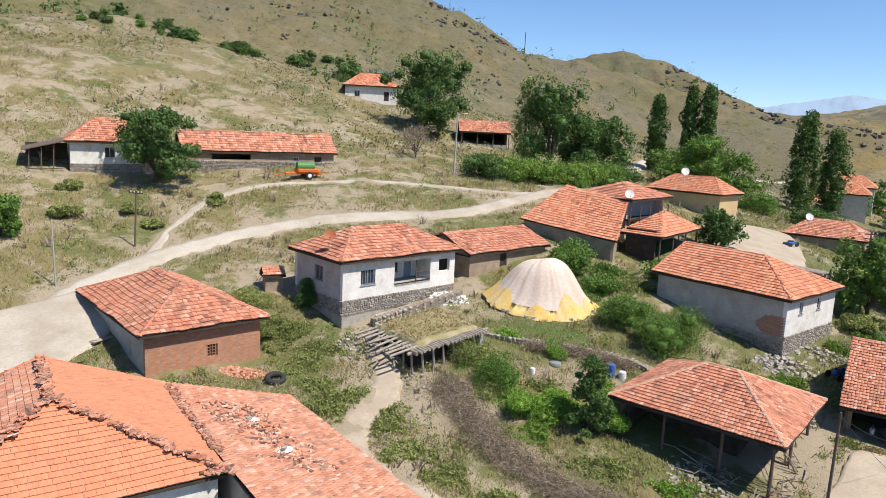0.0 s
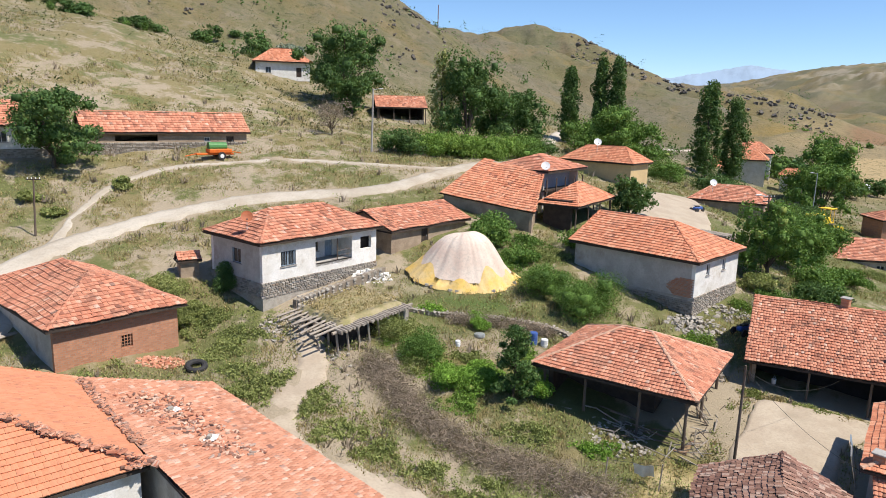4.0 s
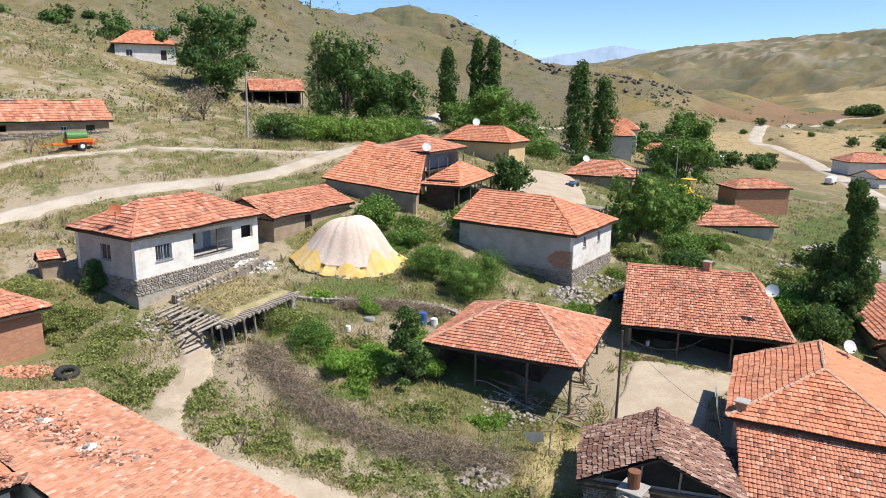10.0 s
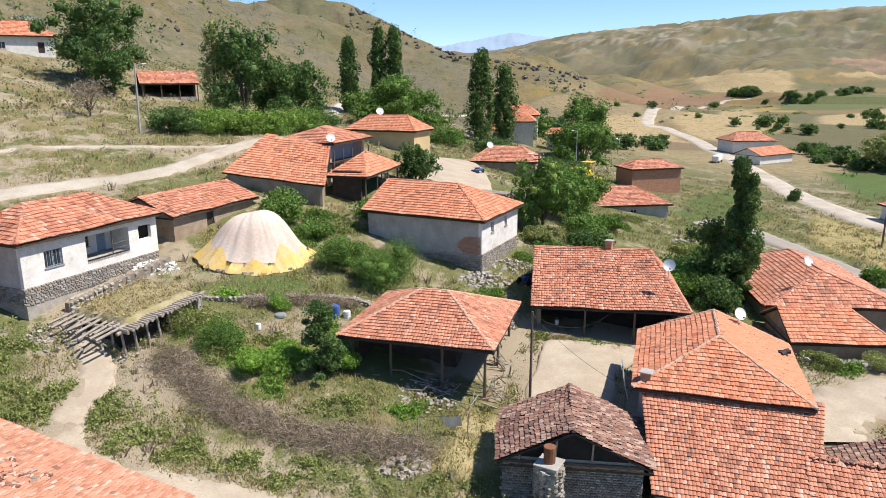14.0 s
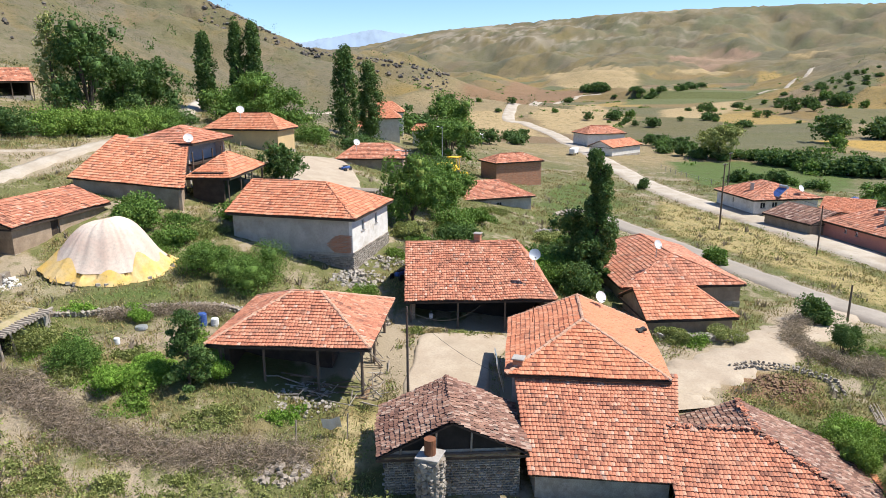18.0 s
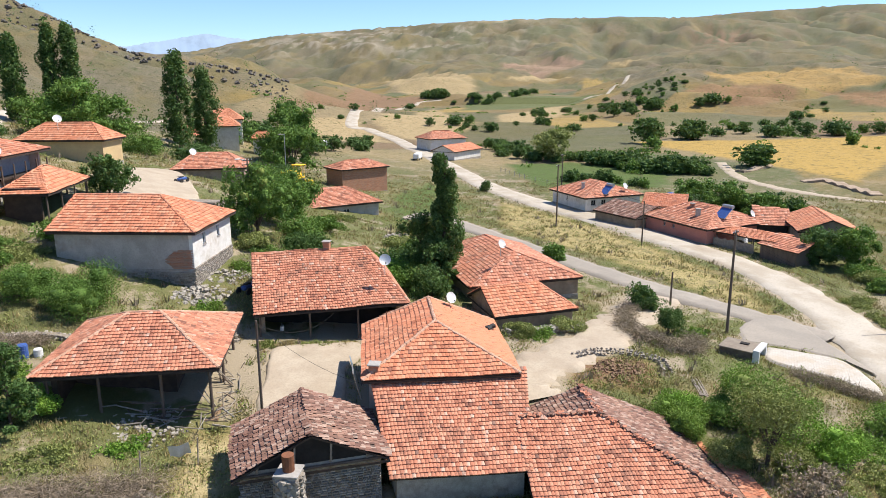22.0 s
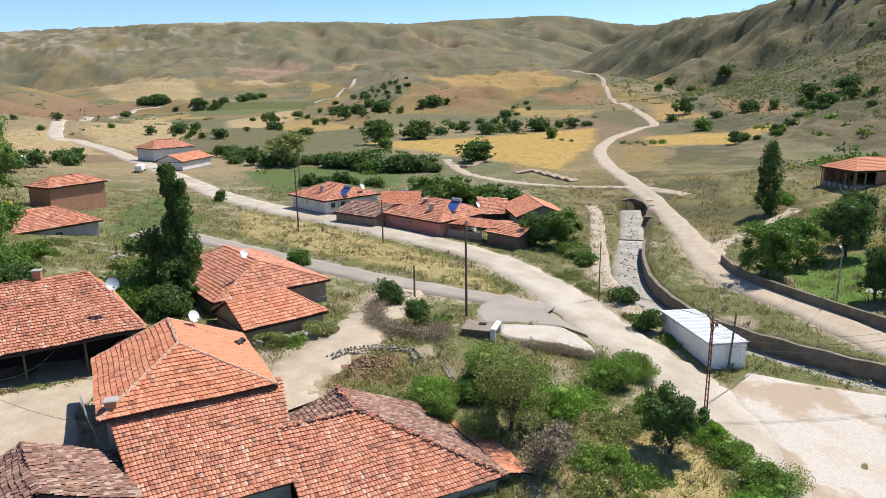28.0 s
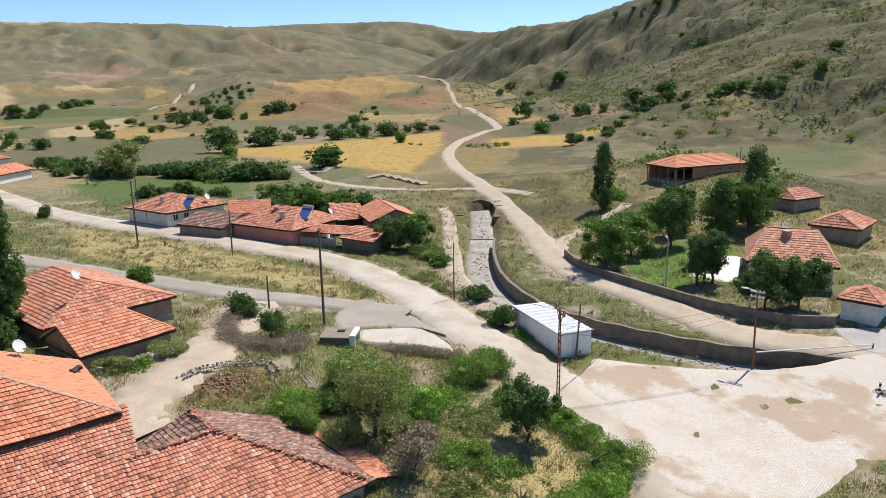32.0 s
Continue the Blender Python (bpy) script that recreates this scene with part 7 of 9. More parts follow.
# collapsed sod-roofed byre
def byre():
    rng = random.Random(4)
    C, R = Vector((-1.0, 47.1, 0)), Vector((4.2, 51.2, 0))
    ex = (R - C).normalized()
    ob = thing("byre", "half-collapsed byre with a grassy sod roof on logs", "byre", (C.x, C.y, 7.6))
    ob.matrix_world = pose(C.x, C.y, 7.6, 0, -5.5, math.degrees(math.atan2(ex.y, ex.x)))
    lx, ly, h = 6.7, 6.0, 1.65
    for k in range(8):
        x = lx * k / 7
        part("post", rods([((x, 0.1, -1.2), (x + rng.uniform(-0.1, 0.1), 0.1, h - 0.08), 0.1, 0.08)]), M["dryer"], ob)
    for k in range(4):
        y = 1.4 + 1.5 * k
        part("post", rods([((0.1, y, -1.0), (0.1 + rng.uniform(-0.15, 0.15), y, h - 0.1), 0.1, 0.08)]), M["dryer"], ob)
    part("lintel", rods([((-0.4, 0.1, h), (lx + 0.5, 0.1, h + 0.05), 0.12)]), M["dryer"], ob)
    part("lintel", rods([((0.1, -0.4, h), (0.1, ly * 0.9, h + 0.02), 0.12)]), M["dryer"], ob)
    for k in range(26):
        x = lx * (k + 0.3) / 26
        part("rafter", rods([((x + rng.uniform(-0.05, 0.05), -0.45 - rng.random() * 0.25, h + 0.14), (x, 1.6, h + 0.22), 0.1, 0.085)], 6), M["dryer"], ob)
    for k in range(13):
        y = 0.6 + k * 0.42
        part("pole", rods([((-0.9 - rng.random() * 0.9, y + rng.uniform(-0.3, 0.3), h + 0.15 - rng.random() * 0.35), (1.4, y + rng.uniform(-0.4, 0.4), h + 0.28), 0.1, 0.085)], 6), M["dryer"], ob)
    for k in range(9):
        a, b = (rng.uniform(-2.2, 0.3), rng.uniform(1.5, 6.5)), (rng.uniform(-3.4, -0.5), rng.uniform(0.5, 5.5))
        part("fallen_beam", rods([((a[0], a[1], 0.2 + rng.random() * 0.8), (b[0], b[1], -0.1 + rng.random() * 0.3), 0.1, 0.07)], 6), M["dryer"], ob)
    n = 26
    verts, faces = [], []
    for j in range(n + 1):
        for i in range(n + 1):
            u, v = i / n, j / n
            edge = min(u, 1 - u, v, 1 - v)
            z = h + 0.26 + 0.45 * min(1, edge * 4) ** 0.7 + 0.10 * noise.noise((u * 6, v * 6, 2)) + 0.05 * noise.noise((u * 17, v * 17, 4))
            verts.append((0.5 + u * (lx - 0.6) + 0.25 * noise.noise((v * 5, u, 7)), 0.25 + v * (ly - 0.4) + 0.25 * noise.noise((u * 5, v, 9)), z if edge > 0 else h + 0.12))
    for j in range(n):
        for i in range(n):
            a = j * (n + 1) + i
            faces.append((a, a + 1, a + n + 2, a + n + 1))
    solid("sod_roof", verts, faces, M["sod"], ob, "mat of dry grass and earth", True)
    rg = np.random.default_rng(4)
    c = rg.uniform((0.7, 0.5), (lx - 0.4, ly - 0.4), (2600, 2))
    foot = np.c_[c, np.full(2600, h + 0.7)]
    tip = foot + np.c_[rg.normal(0, 0.12, (2600, 2)), rg.uniform(0.06, 0.2, 2600)]
    side = np.c_[rg.normal(0, 0.03, (2600, 2)), np.zeros(2600)]
    tagged(quick_mesh("roof_grass", np.stack([foot - side, foot + side, tip], 1).reshape(-1, 3), np.arange(7800).reshape(-1, 3), M["straw"], ob), kind="stuff")
    part("back_wall", boxes([(0.3, ly - 0.5, -1.6, lx, ly - 0.1, h + 0.1), (lx - 0.45, 0.0, -1.6, lx - 0.05, ly - 0.5, h + 0.1)]), M["stone"], ob)
    # panels added behind the posts, their black painting the unlit inside
    part("inner_wall", boxes([(0.5, 0.75, -1.0, lx - 0.5, 0.95, h + 0.1), (0.5, 0.95, -1.0, 0.7, ly - 0.6, h + 0.1)]), M["dark"], ob, "near-black panels for the shade inside the byre")
    places = [(-1.6 + rng.gauss(0, 1.3), 2.5 + rng.gauss(0, 2.2), 0) for _ in range(170)]
    stones("rubble", "", [(x, y, high(*(ob.matrix_world @ Vector((x, y, 0))).xy) - 7.6 + rng.uniform(-0.02, 0.12), rng.uniform(0.06, 0.17)) for x, y, _ in places], ob, "stone", 5)
    return ob


M["sod"] = rough_mat("dry_sod", (0.36, 0.30, 0.17), (0.25, 0.225, 0.095), (0.40, 0.33, 0.22), 1.2, 7, bump=0.06)
byre()


def local(ob, x, y):
    return ob.matrix_world @ Vector((x, y, 0))


def barn_inside():
    """Posts, back wall, stored timber and firewood of the open barn."""
    rng = random.Random(6)
    lx, ly = barn["size"]
    for x, y in ((0.7, 0.7), (lx / 2, 0.7), (lx - 0.7, 0.7), (0.7, ly / 3), (0.7, ly * 2 / 3), (0.7, ly - 0.7), (lx - 0.7, ly / 2), (lx - 0.7, ly - 0.7)):
        part("post", rods([((x, y, -1.2), (x, y, 3.7), 0.11, 0.09)], 8), M["wood"], barn)
    for a, b in (((0.7, 0.7), (lx - 0.7, 0.7)), ((0.7, 0.7), (0.7, ly - 0.7)), ((lx - 0.7, 0.7), (lx - 0.7, ly - 0.7))):
        part("beam", rods([((*a, 3.45), (*b, 3.45), 0.1)], 6), M["wood"], barn)
    # dark timber colour here deepens the shade under the barn roof
    part("inner_wall", boxes([(3.6, 3.4, -1, 3.9, ly - 0.9, 3.4), (3.9, 3.4, -1, lx - 2.0, 3.7, 3.4)]), M["darkwood"], barn, "plank wall coloured dark for the shade inside the barn")
    for k in range(26):
        y = rng.uniform(0.6, ly - 1.2)
        z = rng.uniform(0.1, 1.0)
        x = rng.uniform(0.2, 1.5)
        part("timber", rods([((x, y, z), (x + rng.uniform(-0.8, 0.8), y + rng.uniform(1.2, 3.2), z + rng.uniform(-0.3, 0.5)), 0.05, 0.04)], 5), M["dryer" if k % 2 else "wood"], barn)
    for k in range(18):
        x = rng.uniform(1.5, lx - 0.5)
        part("timber", rods([((x, rng.uniform(-0.4, 1.2), 0.1), (x + rng.uniform(-0.5, 0.5), rng.uniform(0.8, 1.8), rng.uniform(0.8, 2.2)), 0.05, 0.03)], 5), M["dryer" if k % 2 else "wood"], barn)
    # floor takes the dark dung colour to paint in the barn's shade
    part("floor", boxes([(0.4, 0.4, -1.2, lx - 0.4, ly - 0.4, 0.05)]), M["dung"], barn, "trodden floor coloured dark for the shade under the roof")
    for k in range(44):
        y = rng.uniform(0.2, ly - 0.8)
        x = rng.uniform(-0.5, 0.7)
        part("timber", rods([((x, y, rng.uniform(0.0, 0.9)), (x + rng.uniform(-0.9, 0.9), y + rng.uniform(-2.0, 2.0), rng.uniform(0.0, 0.9)), rng.uniform(0.025, 0.06), 0.03)], 5), M[("dryer", "wood", "stone")[k % 3]], barn)
    for k in range(36):
        x = rng.uniform(0.6, lx + 0.3)
        part("timber", rods([((x, rng.uniform(-0.6, 0.8), rng.uniform(0.0, 0.6)), (x + rng.uniform(-1.6, 1.6), rng.uniform(-0.5, 0.9), rng.uniform(0.1, 1.0)), rng.uniform(0.025, 0.055), 0.03)], 5), M[("dryer", "wood", "stone")[k % 3]], barn)


barn_inside()
bp = local(barn, barn["size"][0] + 0.6, 2.2)
heap("firewood", "tumbled white firewood and rags beside the barn", bp.x, bp.y, 1.9, 1.2, 320, 0.12, 7, "dryer")
bp = local(barn, -0.4, 4.0)
heap("rubble", "loose stones along the barn's foot", bp.x, bp.y, 2.6, 0.25, 150, 0.11, 8)


def front_posts(ob, n, h, key="wood", side="front"):
    lx, ly = ob["size"]
    for k in range(n):
        t = (k + 0.02) / (n - 1) if n > 1 else 0.5
        x, y = (0.4 + t * (lx - 0.8), 0.35) if side == "front" else (0.35, 0.4 + t * (ly - 0.8)) if side == "left" else (lx - 0.35, 0.4 + t * (ly - 0.8))
        part("post", rods([((x, y, -1.0), (x, y, h), 0.1, 0.08)], 8), M[key], ob)


front_posts(stable, 4, 2.7)
front_posts(hill_shed, 4, 2.2)
front_posts(farm_barn, 4, 4.1)
front_posts(farm_barn, 3, 4.1, side="right")
front_posts(upper_farm, 5, 5.5)
front_posts(hall, 7, 2.9, "rust", "left")
bm = rods([((0, 0, 0), (0, 0, 0.36), 0.14, 0.17)], 12)
bucket = thing("bucket", "white plastic bucket hanging under the stable eave", "bucket", (30.2, 44.0, 6.0))
part("body", bm, M["white"], bucket)
part("handle", rods([((-0.16, 0, 0.34), (0, 0, 0.62), 0.012), ((0.16, 0, 0.34), (0, 0, 0.62), 0.012)], 5), M["metal"], bucket)

# stone facing of plinths and walls that stand near
def faced(ob, side, u0, u1, z0, z1, size, seed, over=0.45):
    """Field stones on one face of a house, proud of the mortar."""
    lx, ly = ob["size"]
    rng = random.Random(seed)
    m = {"front": Matrix.Translation((over, over, 0)), "left": Matrix.Translation((over, ly - over, 0)) @ pose(0, 0, 0, 0, 0, -90)}[side]
    verts, faces = [], []
    z = z0
    while z < z1:
        u = u0 + rng.uniform(-size, 0)
        hh = size * rng.uniform(0.55, 0.9)
        while u < u1:
            w = size * rng.uniform(0.8, 1.9)
            i = len(verts)
            d = rng.uniform(0.03, 0.09)
            a, b, c, e = u + 0.02, min(u + w, u1) - 0.02, z + 0.015, z + hh - 0.015
            if b > a and b > u0:
                q = 0.03
                verts += [(m @ Vector(p))[:] for p in ((a, 0.0, c), (b, 0.0, c), (b, 0.0, e), (a, 0.0, e), (a + q, -0.06 - d, c + q), (b - q, -0.06 - d, c + q * rng.random()), (b - q, -0.06 - d, e - q), (a + q * rng.random(), -0.06 - d, e - q))]
                faces += [(i + 4, i + 5, i + 6, i + 7), (i, i + 1, i + 5, i + 4), (i + 1, i + 2, i + 6, i + 5), (i + 2, i + 3, i + 7, i + 6), (i + 3, i, i + 4, i + 7)]
            u += w
        z += hh
    tagged(solid("stone_facing", verts, faces, M["stones"], ob), kind="stuff")


faced(white_house, "front", 0, white_house["size"][0] - 0.9, -0.4, 0.75, 0.24, 1)
faced(white_house, "left", 0, white_house["size"][1] - 0.9, -0.4, 0.75, 0.24, 2)
faced(grey_house, "front", 0, grey_house["size"][0] - 0.9, -0.4, 1.3, 0.24, 3)
faced(grey_house, "left", 4.0, grey_house["size"][1] - 0.9, -0.6, 1.0, 0.24, 4)
faced(stone_house, "front", 0, stone_house["size"][0] - 0.8, -0.6, 2.6, 0.2, 5, 0.4)
faced(long_stable, "front", 0, long_stable["size"][0] - 0.8, -0.5, 1.1, 0.3, 6, 0.4)
faced(slope_house, "front", 0, slope_house["size"][0] - 1.0, -0.5, 0.9, 0.26, 7, 0.5)
# bare brick where the plaster has fallen from the grey house
bm = bmesh.new()
lx_, ly_ = grey_house["size"]
patch = []
for row in range(15):
    for col in range(9):
        w = 4.6 - abs(row - 6) * 0.28
        if col * 0.26 < w * 0.55:
            u = 0.06 + col * 0.26 + (0.13 if row % 2 else 0)
            patch.append((0.45 - 0.02, 0.45 + u, 1.35 + row * 0.11, 0.45 + 0.02, 0.45 + u + 0.24, 1.35 + row * 0.11 + 0.09))
for k, b in enumerate(patch):
    part("brick", boxes([b]), M["brick"], grey_house)

# porch of the white house
def porch():
    part("porch_floor", boxes([(5.65, 0.45, 1.3, 9.65, 2.4, 1.5)]), M["concrete"], white_house)
    w = part("porch_wall", wall_mesh(4.0, 1.5, 3.45, 0.2, [(0.5, 1.9, 2.1, 3.25), (2.6, 3.45, 1.5, 3.4)]), M["plaster"], white_house)
    w.matrix_basis = Matrix.Translation((5.65, 2.4, 0))
    window_in(w, Matrix.Identity(4), 0.5, 1.9, 2.1, 3.25, "wood", 1, True, 0.08)
    door_in(w, Matrix.Identity(4), 2.6, 3.45, 1.5, 3.4, "bluegrey", 0.08)
    for x in (5.55, 9.65):
        part("porch_cheek", boxes([(x, 0.78, 1.5, x + 0.1, 2.4, 3.45)]), M["plaster"], white_house)
    part("post", rods([((8.1, 0.55, 1.5), (8.1, 0.55, 3.5), 0.05)]), M["wood"], white_house)
    part("rail", rods([((8.1, 0.55, 2.3), (9.6, 0.55, 2.35), 0.03)]), M["wood"], white_house)
    part("rail", rods([((8.1, 0.55, 1.9), (9.6, 0.55, 1.92), 0.025)]), M["wood"], white_house)
    # a black panel paints the room's shade behind the opening
    part("dark_room", boxes([(10.4, 1.0, 1.6, 12.2, 1.1, 3.4)]), M["dark"], white_house, "near-black panel for the shade behind the open window")
    for k in range(5):
        x = 2.35 + 0.26 * k
        part("window_bar", rods([((x, 0.40, 1.9), (x, 0.40, 3.0), 0.018)], 5), M["bluegrey"], white_house)


porch()
heap("rubble", "whitewashed rubble spilling from the porch corner", 1.6, 59.0, 1.7, 0.9, 130, 0.16, 9, "plaster")
heap("rubble", "grey stones fallen below the grey house", 28.4, 53.0, 2.6, 0.5, 170, 0.18, 10)
heap("rubble", "stones and rubbish at the corner of the grey house", 32.6, 55.6, 2.2, 0.4, 90, 0.16, 11)
heap("rubble", "bleached sticks and stones near the hedge", 12.6, 32.6, 1.6, 0.6, 90, 0.16, 12, "dryer")
heap("rubble", "stones scattered on the bare path", -5.2, 50.4, 2.4, 0.2, 90, 0.14, 13)
heap("rubble", "ruined stone wall beyond the stable", 65.2, 66.2, 2.4, 1.0, 170, 0.24, 14)
heap("tile_stack", "stacked spare roof tiles against the brick house", -13.0, 46.6, 1.6, 0.5, 120, 0.15, 15, "salmon")
heap("dung_heap", "dung and straw heap inside the pit", 45.6, 22.8, 2.6, 0.2, 260, 0.12, 16, "dung")

stone_wall("garden_wall", "low dry-stone garden wall with brush on top", [(4.2, 53.6), (7.6, 53.0), (11.9, 52.5), (15.6, 51.4), (17.6, 49.4)], 0.32, 0.6, 0.17, 1)
stone_wall("terrace_wall", "tumbledown stone terrace before the white house", [(-4.6, 53.4), (-2.0, 55.6), (0.4, 57.6), (2.6, 59.4)], 0.8, 0.5, 0.24, 2)
stone_wall("pit_wall", "low rubble ring round a manure pit", [(45.2, 26.4), (47.4, 25.6), (48.9, 23.6), (49.3, 21.4), (47.6, 19.8)], 0.2, 0.7, 0.15, 3, "stones", core=False)
stone_wall("bank_wall", "stone footing of the lane below the annex", [(45.0, 33.0), (48.0, 31.2), (51.6, 29.2)], 0.5, 0.5, 0.26, 4)


def poured_wall(name, label, line, z_of, height, thick, key="concrete", below=1.2):
    pts = smooth_line([(*p, 0) for p in line], 6)
    v, f = [], []
    for k, p in enumerate(pts):
        q0, q1 = pts[max(k - 1, 0)], pts[min(k + 1, len(pts) - 1)]
        s = Vector(((q1 - q0).y, -(q1 - q0).x, 0)).normalized() * thick * 0.5
        g = z_of(p.x, p.y)
        v += [(*(p - s).xy, g - below), (*(p + s).xy, g - below), (*(p + s).xy, g + height), (*(p - s).xy, g + height)]
    for k in range(len(pts) - 1):
        i = 4 * k
        f += [(i, i + 4, i + 7, i + 3), (i + 1, i + 2, i + 6, i + 5), (i + 2, i + 3, i + 7, i + 6)]
    f += [(0, 3, 2, 1), tuple(4 * (len(pts) - 1) + c for c in (0, 1, 2, 3))]
    return tagged(mesh_object(name, v, [q[::-1] for q in f], M[key]), label, "wall", kind="structure")


M["darkwall"] = rough_mat("stained_concrete", (0.235, 0.195, 0.145), (0.15, 0.125, 0.095), (0.10, 0.085, 0.055), 0.9, 5, bump=0.06)
M["earth"] = rough_mat("raw_brown_earth", (0.19, 0.135, 0.09), (0.12, 0.085, 0.06), (0.27, 0.21, 0.145), 0.9, 6, bump=0.12)
poured_wall("garden_wall", "dark weathered wall round the tree garden", [(97.0, -3.6), (89.6, -5.6), (83.9, -9.6), (77.9, -15.2), (73.7, -20.0), (70.8, -24.8), (70.2, -29.2)], high, 1.05, 0.35, "darkwall")
poured_wall("canal_wall", "dark stained concrete wall of the stream canal", [p.xy for p in CANAL_WALL[::4]], lambda x, y: high(x, y) + 0.06 * math.sin(0.9 * x + 1.3 * y), 0.08, 0.45, "darkwall", 2.6)
for bank in ([(188, 48), (191, 43), (184, 37), (173, 29)], [(196, 66), (204, 64.5), (214, 64)]):
    poured_wall("earth_bank", "raw brown earth bank below the fields", bank, lambda x, y: high(x, y) + 0.3 * math.sin(0.7 * x + y), 0.45, 2.6, "mudplaster", 1.5)
poured_wall("stream_bank", "raw earth bank where the stream bed begins", [(131, 15.4), (138, 16.6), (144.5, 17.0), (147.3, 13.4), (145.0, 9.0), (139, 8.3), (130, 8.2)], lambda x, y: high(x, y) - 0.1 + 0.22 * math.sin(1.3 * x + 0.9 * y), 0.1, 1.3, "earth", 3.2)
M["gravel"] = rough_mat("grey_stony_gravel", (0.36, 0.335, 0.295), (0.27, 0.25, 0.215), (0.20, 0.185, 0.15), 0.6, 4, bump=0.06)
ribbon("canal_bed", CANAL, 2.25, M["gravel"], -1.55, "grey stony dry bed of the canal", "canal", 0.15, 9, 2.0)
ob = thing("weir", "low concrete sill across the stony stream bed", "weir", (117.5, 9.95, high(117.5, 9.95) - 1.75), 5)
part("sill", boxes([(-0.25, -2.3, -0.4, 0.25, 2.3, 0.42)], 0.04), M["darkwall"], ob)
part("apron", boxes([(-3.2, -2.0, -0.4, -0.26, 2.0, 0.24)], 0.04), M["concrete"], ob)
rng_bed = random.Random(77)
bed_stones = []
for k in range(260):
    p = CANAL[int(rng_bed.random() ** 0.8 * (len(CANAL) - 1))]
    bx, by = p.x + rng_bed.gauss(0, 0.9), p.y + rng_bed.gauss(0, 0.9)
    bed_stones.append((bx, by, high(bx, by) - 1.5, rng_bed.uniform(0.06, 0.2)))
ob = thing("bed_stones", "loose grey stones on the dry stream bed", "stones", (0, 0, 0))
stones("stonework", "", bed_stones, ob, "gravel", 78)
APRONS = []


def apron(name, label, corners, material, lift, category="pavement", n=26, wob=0.5):
    """A flat piece of ground laid over the land, with an uneven rim."""
    c = [Vector((*p, 0)) for p in corners]
    rim = smooth_line(c + c[:1], 8)[:-1]
    mid = sum(rim, Vector()) / len(rim)
    APRONS.append([(p.x, p.y) for p in rim])
    verts, faces, m = [], [], len(rim)
    rings = 14
    for r in range(rings + 1):
        f = r / rings
        for k, p in enumerate(rim):
            o = mid + (p - mid) * f * (1 + 0.02 * wob * math.sin(k * 2.1) * f)
            verts.append((o.x, o.y, high(o.x, o.y) + (lift if r < rings else -0.2)))
    for r in range(rings):
        for k in range(m):
            faces.append((r * m + k, (r + 1) * m + k, (r + 1) * m + (k + 1) % m, r * m + (k + 1) % m))
    if sum((rim[k].x * rim[(k + 1) % m].y - rim[(k + 1) % m].x * rim[k].y) for k in range(m)) < 0:
        faces = [q[::-1] for q in faces]
    return tagged(mesh_object(name, verts, faces, material, None, True), label, category, kind="structure")


def cobble_mat(name, base):
    n = Nodes(name, 0.85)
    b = n.t.nodes.new("ShaderNodeTexBrick")
    b.inputs["Scale"].default_value = 1.0
    b.inputs["Brick Width"].default_value, b.inputs["Row Height"].default_value, b.inputs["Mortar Size"].default_value = 0.26, 0.16, 0.02
    b.inputs["Color1"].default_value, b.inputs["Color2"].default_value, b.inputs["Mortar"].default_value = (*base, 1), (*(0.82 * v for v in base), 1), (*(0.70 * v for v in base), 1)
    turn = n.t.nodes.new("ShaderNodeVectorRotate")
    turn.rotation_type = "Z_AXIS"
    turn.inputs["Angle"].default_value = 0.6
    n.t.links.new(n.where(), turn.inputs["Vector"])
    n.t.links.new(turn.outputs[0], b.inputs["Vector"])
    grit = n.noise(5.0, 5, 0.75)
    dust = n.mix(grit, (0.36, 0.285, 0.20), (0.50, 0.42, 0.32))
    c = n.mix(n.math("MULTIPLY", n.step(n.noise(0.30, 6, 0.7), 0.46, 0.62), 0.6), b.outputs["Color"], dust)
    c = n.mix(n.math("MULTIPLY", n.step(n.noise(0.075, 6, 0.6), 0.50, 0.56), 0.9), c, n.mix(grit, (0.29, 0.215, 0.145), (0.43, 0.34, 0.245)))
    c = n.mix(n.math("MULTIPLY", n.step(n.noise(1.3, 5, 0.7), 0.60, 0.72), 0.45), c, (0.25, 0.20, 0.15))
    return n.done(c, b.outputs["Fac"], 0.02)


M["cobble"] = cobble_mat("pale_paving_blocks", (0.58, 0.525, 0.455))
apron("pavement", "pale paved and dusty village square", [(60.5, -4.6), (60.4, -17.5), (61.6, -24.0), (64.0, -32.0), (52.0, -30.0), (44.0, -21.0), (38.5, -14.5), (38.0, -9.0), (43.0, -6.5), (50.0, -5.0), (54.5, -3.0)], M["cobble"], 0.13)
M["paving"] = cobble_mat("white_stone_paving", (0.56, 0.515, 0.45))
apron("pavement", "white paved apron beside the fountain", [(59.8, 16.6), (61.2, 14.0), (62.0, 10.8), (57.4, 7.2), (57.2, 11.0), (56.6, 15.4)], M["paving"], 0.2)
apron("pavement", "bare dusty earth between the fountain and the roads", [(59.6, 18.6), (64.0, 20.4), (71.0, 19.8), (70.6, 17.0), (66.4, 13.2), (61.4, 8.2), (62.6, 11.2), (61.4, 15.4)], M["asphalt"], 0.1, "pavement")
apron("yard", "trodden pale earth yard between barn and stable", [(26.6, 41.0), (29.0, 42.4), (35.6, 38.4), (31.0, 37.0), (27.2, 33.2), (22.2, 33.8), (22.8, 36.8), (25.0, 39.0)], M["dirt"], 0.24, "yard")
apron("yard", "pale earth farmyard behind the grey house", [(33.0, 82.0), (42.0, 97.5), (52.0, 102.0), (49.5, 92.0), (43.5, 79.5), (37.0, 76.5)], M["dirt"], 0.24, "yard")
